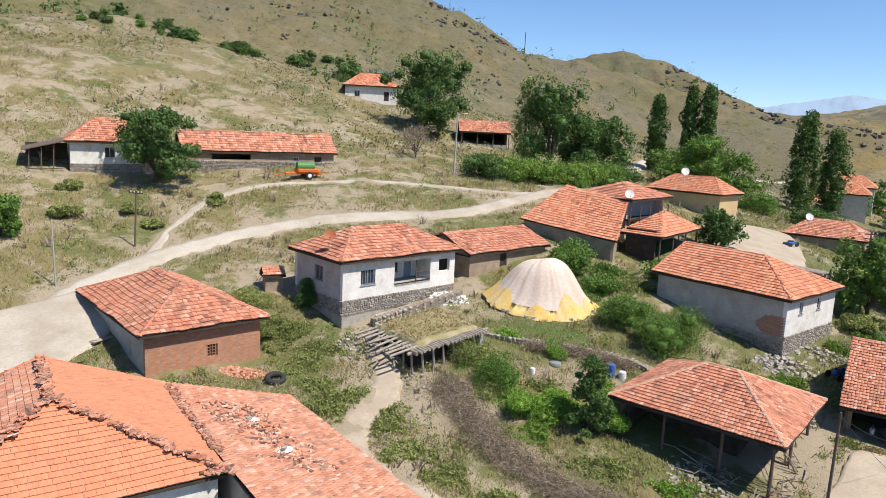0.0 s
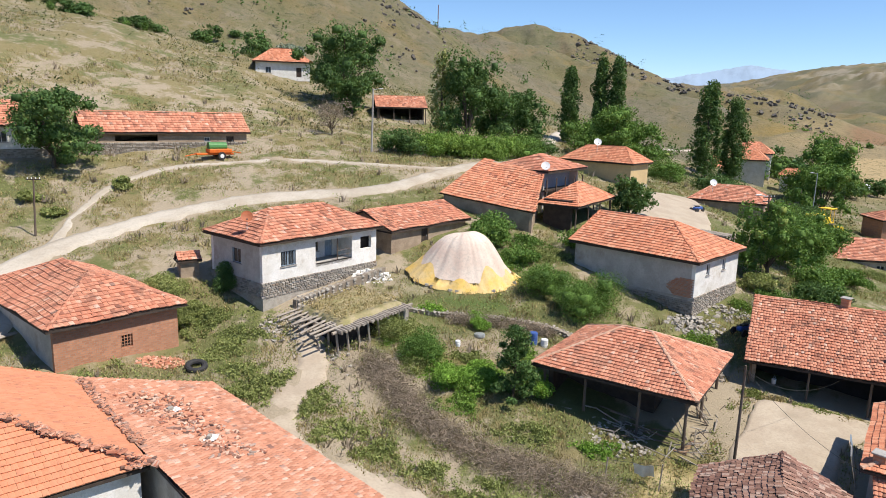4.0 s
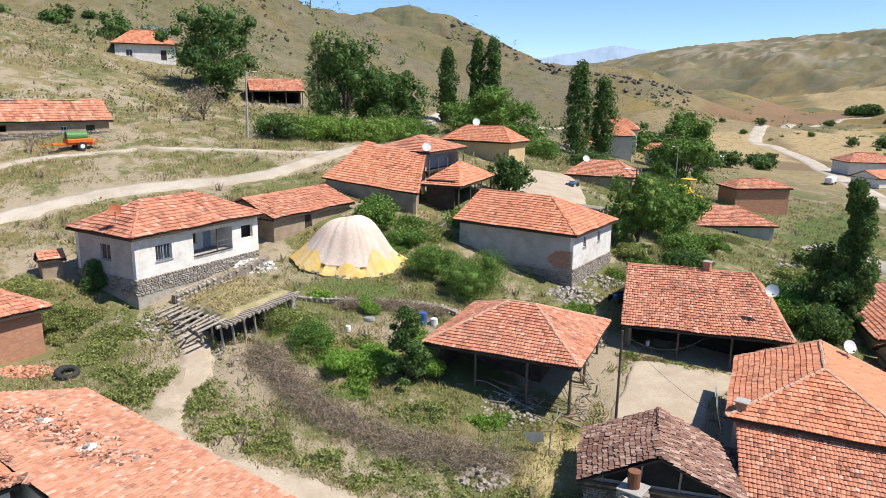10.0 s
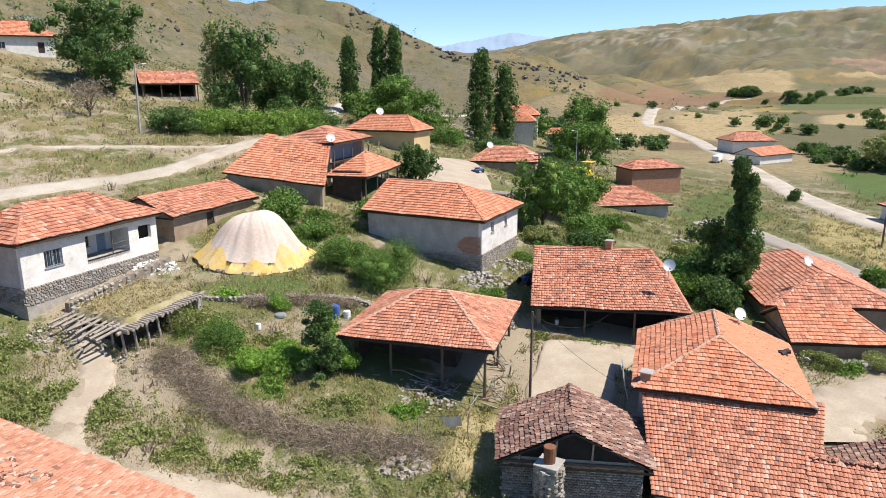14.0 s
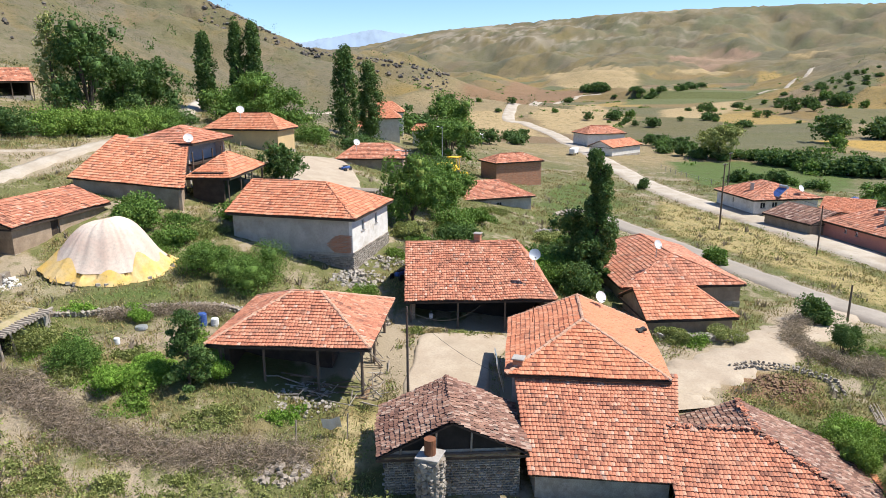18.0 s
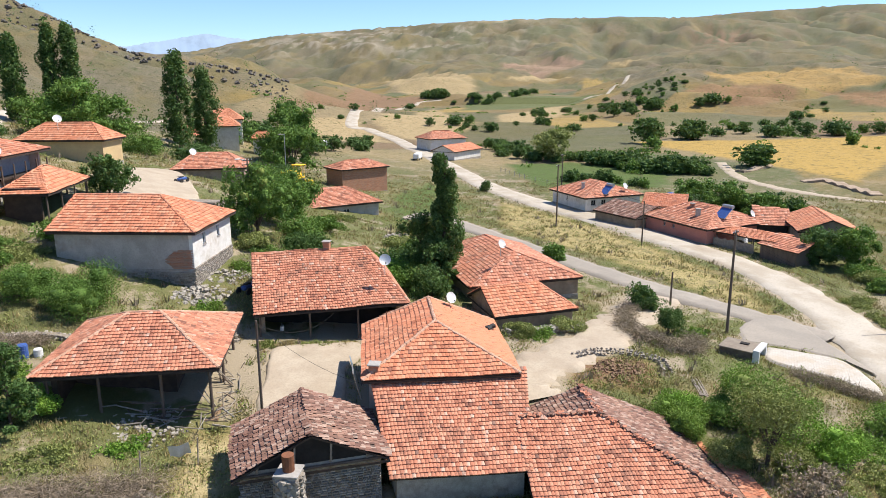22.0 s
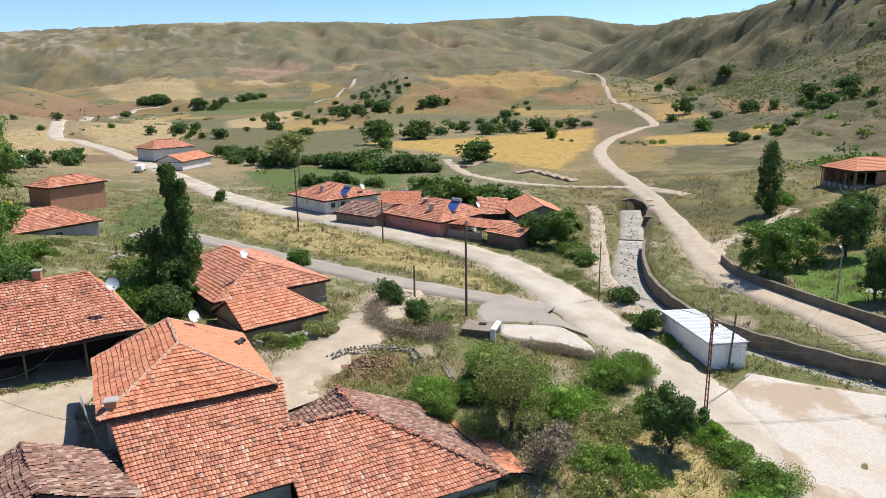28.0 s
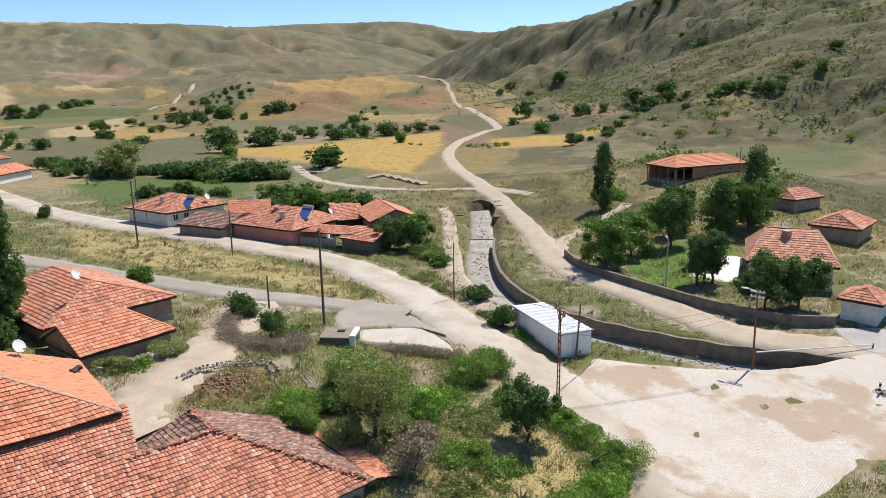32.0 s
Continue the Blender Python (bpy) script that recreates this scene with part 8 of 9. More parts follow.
apron("yard", "gravel forecourt by the hillside track", [(-33.0, 50.5), (-24.0, 60.0), (-23.5, 55.0), (-23.8, 47.5), (-26.5, 43.0), (-33.0, 43.0)], M["road"], 0.2, "yard")
apron("terrace", "white concrete terrace beside the walled house", [(86.2, -18.2), (84.6, -20.6), (83.2, -22.8), (88.0, -24.8), (93.0, -26.4), (94.0, -24.2), (90.0, -21.0)], M["plaster"], 0.12, "terrace")
apron("pavement", "pale concrete slab before the garden gate", [(69.6, -28.6), (69.2, -33.5), (63.6, -31.6), (64.6, -29.0)], M["concrete"], 0.12)
ribbon("path", FOOTPATH, 0.45, M["road"], 0.05, "narrow pale footpath across the slope", "path", 0.12, 11)
ribbon("path", GULLY, 1.25, M["dirt"], 0.06, "trodden earth footpath down the slope", "path", 0.3, 12)


M["darkstone"] = rough_mat("damp_dark_stone", (0.20, 0.165, 0.13), (0.13, 0.105, 0.085), (0.28, 0.24, 0.19), 1.6, 9, bump=0.08)


def fountain():
    ob = thing("fountain", "stone village fountain with a white framed face", "fountain", (55.4, 18.9, 2.75), -87)
    part("tank", boxes([(0, 0, -0.9, 2.5, 2.3, 1.0)], 0.05), M["darkstone"], ob)
    part("slab", boxes([(-0.1, -0.1, 1.004, 2.6, 2.4, 1.12)], 0.03), M["joint"], ob)
    part("hatch", boxes([(1.2, 1.3, 1.124, 1.9, 1.8, 1.2)], 0.02), M["dark"], ob)
    part("face", boxes([(2.61, -0.05, -0.9, 3.1, 0.2, 1.3), (2.61, 2.1, -0.9, 3.1, 2.35, 1.3), (2.61, 0.2, 1.08, 3.1, 2.1, 1.3), (2.61, 0.2, -0.9, 3.1, 2.1, -0.3)], 0.02), M["white"], ob, "white painted surround")
    part("niche", boxes([(2.61, 0.21, -0.29, 2.66, 2.09, 1.07)]), M["darkwall"], ob)
    part("basin", boxes([(3.11, 0.21, -0.9, 3.8, 2.09, -0.1)], 0.03), M["concrete"], ob)
    return ob


fountain()


def trailer():
    """A small orange field sprayer on two wheels, with a green tank."""
    ob = thing("farm_trailer", "orange farm sprayer trailer with a green tank", "trailer", at_ground(-16.4, 86.3, 0.0), 28)
    part("chassis", boxes([(-2.4, -0.5, 0.55, 2.0, 0.5, 0.75)], 0.03), M["orangepaint"], ob)
    part("hopper", boxes([(-1.0, -0.8, 0.76, 1.7, 0.8, 1.25)], 0.08), M["orangepaint"], ob)
    bm = rods([((-0.9, 0, 1.5), (1.2, 0, 1.5), 0.55, 0.5)], 16)
    part("tank", bm, M["greenpaint"], ob)
    for s in (-1, 1):
        w = part("wheel", rods([((0.4, s * 0.85, 0.45), (0.4, s * 1.08, 0.45), 0.46)], 18), M["rubber"], ob)
        part("rim", rods([((0.4, s * 1.085, 0.45), (0.4, s * 1.1, 0.45), 0.24)], 14), M["white"], w)
    part("drawbar", rods([((-2.4, 0, 0.65), (-3.6, 0, 0.4), 0.06)]), M["orangepaint"], ob)
    for s in (-0.6, 0.6):
        part("boom", rods([((1.9, s, 0.9), (2.6, s * 2, 0.8), 0.05)]), M["orangepaint"], ob)
    return ob


trailer()


def combine():
    ob = thing("combine_harvester", "yellow combine harvester parked behind a house", "harvester", at_ground(71.0, 98.5), 20)
    part("body", boxes([(-2.2, -1.1, 1.0, 2.2, 1.1, 2.5)], 0.12), M["yellowpaint"], ob)
    part("tank", boxes([(-1.4, -0.95, 2.504, 0.9, 0.95, 3.0)], 0.1), M["yellowpaint"], ob)
    part("platform", boxes([(2.2, -0.9, 1.5, 3.3, 0.9, 1.7)], 0.04), M["yellowpaint"], ob)
    for x in (2.3, 3.2):
        for y in (-0.8, 0.8):
            part("canopy_post", rods([((x, y, 1.7), (x, y, 3.7), 0.04)]), M["yellowpaint"], ob)
    part("canopy", boxes([(1.9, -1.05, 3.7, 3.6, 1.05, 3.82)], 0.04), M["yellowpaint"], ob)
    part("header", rods([((4.0, -1.9, 0.6), (4.0, 1.9, 0.6), 0.45)], 12), M["yellowpaint"], ob)
    for x, r in ((1.6, 0.8), (-1.7, 0.5)):
        for s in (-1, 1):
            part("wheel", rods([((x, s * 1.1, r), (x, s * 1.5, r), r)], 18), M["rubber"], ob)
    return ob


combine()


def tyre(x, y, r, label):
    ob = thing("tyre", label, "tyre", at_ground(x, y, 0.22), 0)
    bm = bmesh.new()
    n, m = 26, 10
    rings = []
    for k in range(n):
        a = 6.2832 * k / n
        rings.append([bm.verts.new(((r + 0.2 * math.cos(6.2832 * c / m)) * math.cos(a), (r + 0.2 * math.cos(6.2832 * c / m)) * math.sin(a), 0.2 * math.sin(6.2832 * c / m))) for c in range(m)])
    for k in range(n):
        for c in range(m):
            bm.faces.new((rings[k][c], rings[(k + 1) % n][c], rings[(k + 1) % n][(c + 1) % m], rings[k][(c + 1) % m]))
    bm.transform(pose(0, 0, 0, 12, 5, 0))
    part("casing", bm, M["rubber"], ob)
    return ob


tyre(-10.4, 45.4, 0.55, "old black tractor tyre lying in the weeds")


def barrel(x, y, r, h, key, label, name="barrel"):
    ob = thing(name, label, name, at_ground(x, y, 0), 0)
    bm = bmesh.new()
    prof = [(0.9, 0), (1, 0.03), (1, 0.33), (1.05, 0.35), (1, 0.37), (1, 0.63), (1.05, 0.65), (1, 0.67), (1, 0.97), (0.9, 1.0), (0.02, 0.99)]
    rings = [[bm.verts.new((r * a * math.cos(6.2832 * k / 16), r * a * math.sin(6.2832 * k / 16), h * b)) for k in range(16)] for a, b in prof]
    for p, q in zip(rings, rings[1:]):
        for k in range(16):
            bm.faces.new((p[k], p[(k + 1) % 16], q[(k + 1) % 16], q[k]))
    part("body", bm, M[key], ob)
    part("rim", rods([((0, 0, h + 0.004), (0, 0, h + 0.03), r * 0.85)], 16), M[key], ob)
    return ob


barrel(13.6, 49.3, 0.32, 0.95, "bluepaint", "blue plastic barrel beside the garden wall")
barrel(12.7, 49.5, 0.28, 0.6, "white", "white plastic tub beside the garden wall", "tub")
barrel(14.4, 49.0, 0.28, 0.6, "white", "white plastic tub next to the blue barrel", "tub")
barrel(7.7, 48.8, 0.2, 0.42, "white", "white plastic bucket in the vegetable bed", "bucket")
barrel(9.6, 50.2, 0.42, 0.22, "metal", "dented metal basin by the garden wall", "basin")
barrel(5.6, 47.6, 0.16, 0.36, "yellowpaint", "yellow plastic can in the vegetable bed", "can")
barrel(150.0, 62.0, 0.9, 1.6, "bluepaint", "blue plastic water tank behind the farms", "tank")


def motorbike(x, y):
    ob = thing("motorbike", "blue three-wheeled motorbike lying by the stable", "motorbike", at_ground(x, y, 0.1), 25)
    part("frame", boxes([(-0.9, -0.25, 0.35, 0.8, 0.25, 0.75)], 0.1), M["bluepaint"], ob)
    part("seat", boxes([(-0.6, -0.2, 0.754, 0.2, 0.2, 0.9)], 0.05), M["rubber"], ob)
    part("handlebar", rods([((0.8, -0.45, 1.1), (0.8, 0.45, 1.1), 0.03), ((0.8, 0, 0.6), (0.8, 0, 1.1), 0.03)]), M["metal"], ob)
    for q in ((1.1, 0), (-0.8, 0.5), (-0.8, -0.5)):
        part("wheel", rods([((q[0], q[1] - 0.06, 0.3), (q[0], q[1] + 0.06, 0.3), 0.32)], 16), M["rubber"], ob)
    return ob


motorbike(32.4, 51.9)
motorbike(47.6, 91.0)


def log_pile(x, y, n, length, r, turn, label, key="dryer", seed=1):
    rng = random.Random(seed)
    ob = thing("log_pile", label, "logs", at_ground(x, y, 0), turn)
    for k in range(n):
        row = k // 7
        yy = (k % 7 - 3) * r * 2.1 + (r if row % 2 else 0)
        part("log", rods([((-length / 2 + rng.uniform(-0.3, 0.3), yy, r + row * r * 1.8), (length / 2 + rng.uniform(-0.3, 0.3), yy + rng.uniform(-0.15, 0.15), r + row * r * 1.8), r, r * 0.85)], 7), M[key], ob)
    return ob


log_pile(42.5, 76.8, 20, 4.2, 0.16, 120, "pale peeled logs stacked beside the farmyard", seed=2)
log_pile(79.5, 78.2, 10, 5.0, 0.14, 10, "weathered planks and logs in the field", seed=3)
log_pile(-23.4, 49.0, 4, 2.6, 0.06, 60, "poles leaning by the brick house", seed=4)


def laundry():
    ob = thing("washing_line", "white cloth hung on a line between stakes", "washing line", at_ground(15.6, 34.4), -20)
    for x in (-1.4, 1.6):
        part("stake", rods([((x, 0, -0.3), (x + 0.1, 0, 1.5), 0.04)]), M["dryer"], ob)
    part("line", rods([((-1.35, 0, 1.35), (1.65, 0, 1.4), 0.012)], 4), M["rubber"], ob)
    v, f, n = [], [], 12
    for j in range(n + 1):
        for i in range(n + 1):
            u, w = i / n, j / n
            v.append((0.1 + u * 1.1 + 0.15 * w, 0.08 * math.sin(9 * u + w) * (0.4 + w) + 0.35 * w, 1.37 - 0.85 * w - 0.08 * math.sin(3 * u)))
    for j in range(n):
        for i in range(n):
            a = j * (n + 1) + i
            f.append((a, a + 1, a + n + 2, a + n + 1))
    solid("cloth", v, f, M["white"], ob, "", True)
    return ob


laundry()


def sheet(x, y, z, w, h, turn, tilt, key, label, ribs=True):
    """A corrugated sheet leaning against a wall."""
    ob = thing("metal_sheet", label, "sheet metal", (x, y, z), turn)
    v, f, n = [], [], 28
    for i in range(n + 1):
        o = 0.03 if ribs and i % 2 else 0.0
        for zz, t in ((0, 0.0), (h, 0.0), (h, 0.02), (0, 0.02)):
            v.append((w * i / n, o + t + zz * math.sin(radians(tilt)), zz * math.cos(radians(tilt))))
    for i in range(n):
        for c in range(4):
            f.append((4 * i + c, 4 * i + 4 + c, 4 * i + 4 + (c + 1) % 4, 4 * i + (c + 1) % 4))
    solid("panel", v, f, M[key], ob)
    part("batten", rods([((0.05, -0.03, h * 0.5), (w - 0.05, -0.03, h * 0.5), 0.025)]), M["wood"], ob)
    return ob


sheet(26.9, 31.0, 5.4, 1.5, 1.9, 52, 14, "metal", "galvanised corrugated sheet propped under the eave")
sheet(27.9, 32.6, 6.0, 1.1, 1.3, 52, 14, "bluegrey", "pale blue metal door leaning on the house")

# outhouse
out = house("outhouse", "tiny outhouse with a tile cap", (-14.2, 57.4), (-12.5, 58.2), (-14.9, 58.9), 10.2, 12.0, 12.5, "x", 0, 0, "mudplaster", "red", 0.2, seed=50, category="outhouse")
# porch lean-to of the slope house
def slope_porch():
    lx, ly = slope_house["size"]
    for x in (-3.6, -2.4, -1.2):
        part("porch_post", rods([((x, 0.6, -0.8), (x + 0.15, 0.6, 2.3 + 0.25 * (x + 3.6)), 0.07)]), M["wood"], slope_house)
    v = [(-4.2, 0.2, 2.35), (0.3, 0.2, 3.5), (0.3, 4.6, 3.7), (-4.2, 4.6, 2.55)]
    v += [(x, y, z - 0.12) for x, y, z in v]
    solid("porch_roof", v, [(0, 1, 2, 3), (7, 6, 5, 4), (0, 4, 5, 1), (1, 5, 6, 2), (2, 6, 7, 3), (3, 7, 4, 0)], M["wood"], slope_house)
    part("porch_wall", boxes([(-3.8, 4.2, -0.8, 0.4, 4.5, 3.0)]), M["darkwood"], slope_house)
    part("porch_rail", rods([((-3.6, 0.6, 0.3), (-0.2, 0.6, 0.3), 0.05)]), M["wood"], slope_house)


slope_porch()

# far houses
far_house = house("house", "red-roofed house far down the valley", (130.0, 240.0), (144.0, 246.0), (126.0, 250.0), 3.0, 7.4, 10.0, "x", 4, 4, "plaster", "red", 0.5, seed=60, row=0.6, width=0.5)
house("house", "house with two red roofs among the poplars", (112.0, 205.0), (124.0, 210.0), (108.5, 213.5), 3.5, 8.2, 10.8, "x", 4, 4, "plaster", "orange", 0.5, seed=61, row=0.6, width=0.5)
house("house", "low red-roofed house behind the trees", (106.0, 166.0), (116.0, 168.5), (104.0, 174.0), 3.2, 6.2, 8.0, "x", 3, 3, "plaster", "orange", 0.5, seed=62, row=0.6, width=0.5)
house("house", "valley farmhouse with red roofs by the road", (176.0, 163.0), (190.0, 158.0), (180.0, 174.0), 2.2, 6.0, 8.4, "x", 4, 4, "plaster", "red", 0.5, seed=63, row=0.6, width=0.5)
house("barn", "long red-roofed barn by the road", (160.0, 138.0), (176.0, 140.0), (159.0, 147.0), 2.0, 4.4, 6.2, "x", 0, 0, "plaster", "orange", 0.5, seed=64, row=0.6, width=0.5)
house("shed", "low outbuilding with a patched tile roof on the slope", (117.0, -40.5), (121.5, -46.5), (121.5, -37.0), 4.0, 6.6, 8.0, "x", 1.5, 1.5, "mudplaster", "red", 0.4, seed=65, row=0.5, width=0.4)
house("house", "house with a red roof at the garden's edge", (99.0, -43.0), (106.0, -48.0), (103.0, -37.6), 2.6, 5.4, 7.0, "x", 2, 2, "mudplaster", "red", 0.4, seed=66, row=0.5, width=0.4)
house("shed", "small guard house by the garden gate", (69.5, -33.0), (73.5, -36.0), (72.0, -29.8), 1.2, 3.8, 4.8, "x", 2, 2, "plaster", "red", 0.4, seed=67, row=0.4, width=0.3)
lean_to("shed", "low tile lean-to at the roadside end of the farmyard", (97.4, 29.6), (95.6, 23.8), (99.4, 22.6), (101.0, 28.4), 1.9, (3.5, 3.3), 4.3, "wood", "red", 68, 0.45, 0.36, category="shed")
lean_to("shed", "dark byre under a worn orange tile slope", (107.6, 33.2), (110.2, 28.9), (114.6, 30.6), (112.6, 35.6), 1.9, 4.0, 5.8, "darkwood", "red", 69, 0.45, 0.36, category="shed")


def yard_canopy():
    """A tiled canopy on posts with a board fence under its front edge."""
    ob = thing("canopy", "worn orange tile canopy on posts over a grey board fence", "canopy", (0, 0, 1.9))
    roof(ob, [[(100.0, 36.6, 1.9), (97.9, 27.4, 1.9), (102.0, 26.2, 2.35), (104.0, 35.2, 2.35)]], [], "orange", 0.45, 0.36, 0.8, 70)
    for f in (0.04, 0.35, 0.66, 0.96):
        x, y = 100.2 - 2.1 * f, 36.4 - 9.0 * f
        part("post", rods([((x, y, -0.4), (x, y, 1.85), 0.07)], 6), M["wood"], ob)
        part("post", rods([((x + 3.8, y - 1.2, -0.4), (x + 3.8, y - 1.2, 2.25), 0.07)], 6), M["wood"], ob)
    rng = random.Random(71)
    for k in range(26):
        f = k / 38
        x, y = 99.9 - 2.1 * f, 36.3 - 9.0 * f
        bm = boxes([(-0.02, -0.11, -0.3, 0.02, 0.11, 1.15 + rng.uniform(-0.1, 0.12))])
        bm.transform(pose(x, y, 0, 0, rng.uniform(-2, 2), 13))
        part("board", bm, M["dryer"], ob)
    return ob


yard_canopy()


def draped(name, label, x, y, w, d, h, key, seed):
    """A cover thrown over a low pile, sagging between its bumps."""
    rng = np.random.default_rng(seed)
    ob = thing(name, label, "tarpaulin", (x, y, high(x, y) - 0.05), float(rng.uniform(0, 40)))
    n = 14
    u, v = np.meshgrid(np.linspace(-1, 1, n), np.linspace(-1, 1, n))
    z = h * np.clip(1.25 - np.abs(u) ** 4 - np.abs(v) ** 4, 0, 1) * (0.85 + 0.12 * np.sin(3 * u + 1) + 0.1 * np.cos(4 * v)) + rng.normal(0, 0.03, u.shape)
    pts = np.stack([u * w / 2, v * d / 2, np.maximum(z, 0)], -1).reshape(-1, 3)
    i = np.arange(n * n).reshape(n, n)
    q = np.stack([i[:-1, :-1], i[:-1, 1:], i[1:, 1:], i[1:, :-1]], -1).reshape(-1, 4)
    cover = mesh_object("cover", pts.tolist(), q.tolist(), M[key], ob, True)
    return cover


draped("tarpaulin", "bright blue tarpaulin over a pile behind the farmhouses", 133.4, 57.8, 3.6, 3.0, 2.2, "bluepaint", 5)
draped("tarpaulin", "white sheet spread over a pile in the farmyard", 105.6, 34.6, 2.8, 2.2, 2.6, "white", 6)
lean_to("shed", "farm shed with a salmon tile roof", (109.0, 52.5), (111.6, 45.5), (119.5, 48.5), (117.0, 55.5), 1.9, 4.6, 5.6, "plaster", "orange", 69, 0.45, 0.36, category="shed")


house("house", "white-walled house with an orange roof beyond the poplars", (86.0, 152.5), (93.2, 148.0), (91.5, 161.0), 9.0, 15.0, 17.4, "x", 3, 3, "plaster", "orange", 0.5, seed=71, row=0.5, width=0.4, down=3.0)
house("house", "tall house with a red roof beyond the poplars", (94.0, 166.5), (102.5, 161.0), (99.5, 175.0), 8.5, 15.8, 18.4, "x", 3.5, 3.5, "plaster", "orange", 0.5, seed=72, row=0.5, width=0.4, down=3.0)
house("shed", "small red-roofed shed among the trees", (95.4, 147.0), (99.8, 144.2), (98.0, 151.0), 7.5, 11.9, 13.4, "x", 1.5, 1.5, "plaster", "orange", 0.4, seed=73, row=0.5, width=0.4, down=2.0)


def vehicle(x, y, turn, key, label):
    ob = thing("van", label, "van", at_ground(x, y), turn)
    part("body", boxes([(-2.3, -0.9, 0.45, 2.3, 0.9, 2.0)], 0.2), M[key], ob)
    part("windscreen", boxes([(2.2, -0.75, 1.2, 2.32, 0.75, 1.8)], 0.02), M["glass"], ob)
    for x in (-1.5, 1.5):
        for s in (-1, 1):
            part("wheel", rods([((x, s * 0.75, 0.35), (x, s * 0.95, 0.35), 0.35)], 14), M["rubber"], ob)
    return ob


vehicle(149.0, 143.0, 30, "white", "white van parked at the valley farm")
vehicle(136.0, 172.0, 10, "white", "white van standing among the gardens")


def fence(line, label, step=3.0, h=1.2):
    ob = thing("fence", label, "fence", (0, 0, 0))
    pts = smooth_line([(*p, 0) for p in line], 8)
    dist, tops = 0.0, []
    for a, b in zip(pts, pts[1:]):
        dist += (b - a).length
        if dist >= step:
            dist = 0
            g = high(b.x, b.y)
            part("post", rods([((b.x, b.y, g - 0.2), (b.x, b.y, g + h), 0.07)], 5), M["concrete"], ob)
            tops.append(Vector((b.x, b.y, g + h)))
    for z in (0.1, 0.55):
        for a, b in zip(tops, tops[1:]):
            part("wire", rods([(a - Vector((0, 0, z)), b - Vector((0, 0, z)), 0.015)], 3), M["metal"], ob)
    return ob


fence([(195.0, 123.0), (190.0, 95.0), (186.0, 72.0)], "concrete-posted wire fence round the meadow")
fence([(152.0, 116.0), (140.0, 95.0), (132.0, 76.0)], "wire fence along the meadow by the road")
ob = thing("barrier_pipe", "long white barrier pipe across the canal bridge", "barrier", (62.0, -19.4, high(62.0, -19.4) + 0.9), 0)
part("pipe", rods([((0, 0, 0), (2.8, -11.0, 0.1), 0.06)]), M["white"], ob)
part("upright", rods([((0, 0, -1.4), (0, 0, 0.1), 0.06)]), M["rust"], ob)
part("upright", rods([((2.8, -11, -1.4), (2.8, -11, 0.2), 0.07)]), M["rust"], ob)
ob = thing("marker_post", "black and white striped marker post", "post", at_ground(55.8, -27.1), 0)
for k in range(6):
    part("band", rods([((0, 0, 0.2 * k), (0, 0, 0.2 * k + 0.2), 0.09)], 10), M["white" if k % 2 else "rubber"], ob)
heap("rubble", "stones heaped round the marker post", 55.9, -27.4, 0.8, 0.4, 40, 0.18, 21)
log_pile(47.0, 17.2, 6, 3.0, 0.05, 35, "thin bleached sticks beside the pit", seed=6)

# things on the near roofs
for x, y, z, s in ((-9.4, 35.2, 8.98, 1), (-6.8, 32.0, 8.95, 2)):
    ob = thing("torn_sheet", "crumpled pale plastic held down by bricks on a roof", "plastic sheet", (x, y, z), 40 * s)
    rngs = random.Random(s)
    v = [(0.16 * i - 0.4, 0.14 * j - 0.3, 0.06 + 0.10 * rngs.random()) for j in range(5) for i in range(6)]
    f = [(j * 6 + i, j * 6 + i + 1, j * 6 + i + 7, j * 6 + i + 6) for j in range(4) for i in range(5)]
    solid("plastic", v, f, M["white"], ob)
    part("brick", boxes([(-0.2, -0.05, 0.14, 0.1, 0.15, 0.28)], 0.01), M["stone"], ob)
ob = thing("rag_bundle", "dark crumpled cloth on the orange roof", "cloth", (37.1, 28.6, 8.0), 0)
part("cloth", rods([((-0.4, 0, 0), (0.4, 0.1, 0.1), 0.22, 0.16), ((-0.2, 0.3, 0), (0.3, -0.2, 0.15), 0.18, 0.12)], 7), M["rubber"], ob)
ob = thing("antenna", "thin rusty roof antenna", "antenna", (31.6, 33.6, 8.2), 0)
part("mast", rods([((0, 0, -0.3), (0.1, 0, 1.3), 0.025)]), M["rust"], ob)
part("crossbar", rods([((-0.3, 0, 1.2), (0.5, 0, 1.25), 0.02)]), M["rust"], ob)
def footprint_clear(x, y):
    """Which places lie outside the houses, the roads and the yards."""
    ok = np.ones(len(x), bool)
    for o in list(scene.objects):
        if o.get("size") is not None:
            q = o.matrix_world.inverted()
            lx, ly = o["size"]
            u, v = q[0][0] * x + q[0][1] * y + q[0][3], q[1][0] * x + q[1][1] * y + q[1][3]
            ok &= ~((u > -0.3) & (u < lx + 0.3) & (v > -0.3) & (v < ly + 0.3))
    for line, w in ROADS + [(FOOTPATH, 0.5), (GULLY, 0.8), (CANAL, 2.2)]:
        ok &= near_line(x, y, line, w) > w + 0.15
    for rim in APRONS:
        inside = np.zeros(len(x), bool)
        for (x0, y0), (x1, y1) in zip(rim, rim[1:] + rim[:1]):
            cross = (y0 > y) != (y1 > y)
            with np.errstate(divide="ignore", invalid="ignore"):
                inside ^= cross & (x < (x1 - x0) * (y - y0) / (y1 - y0) + x0)
        ok &= ~inside
    return ok


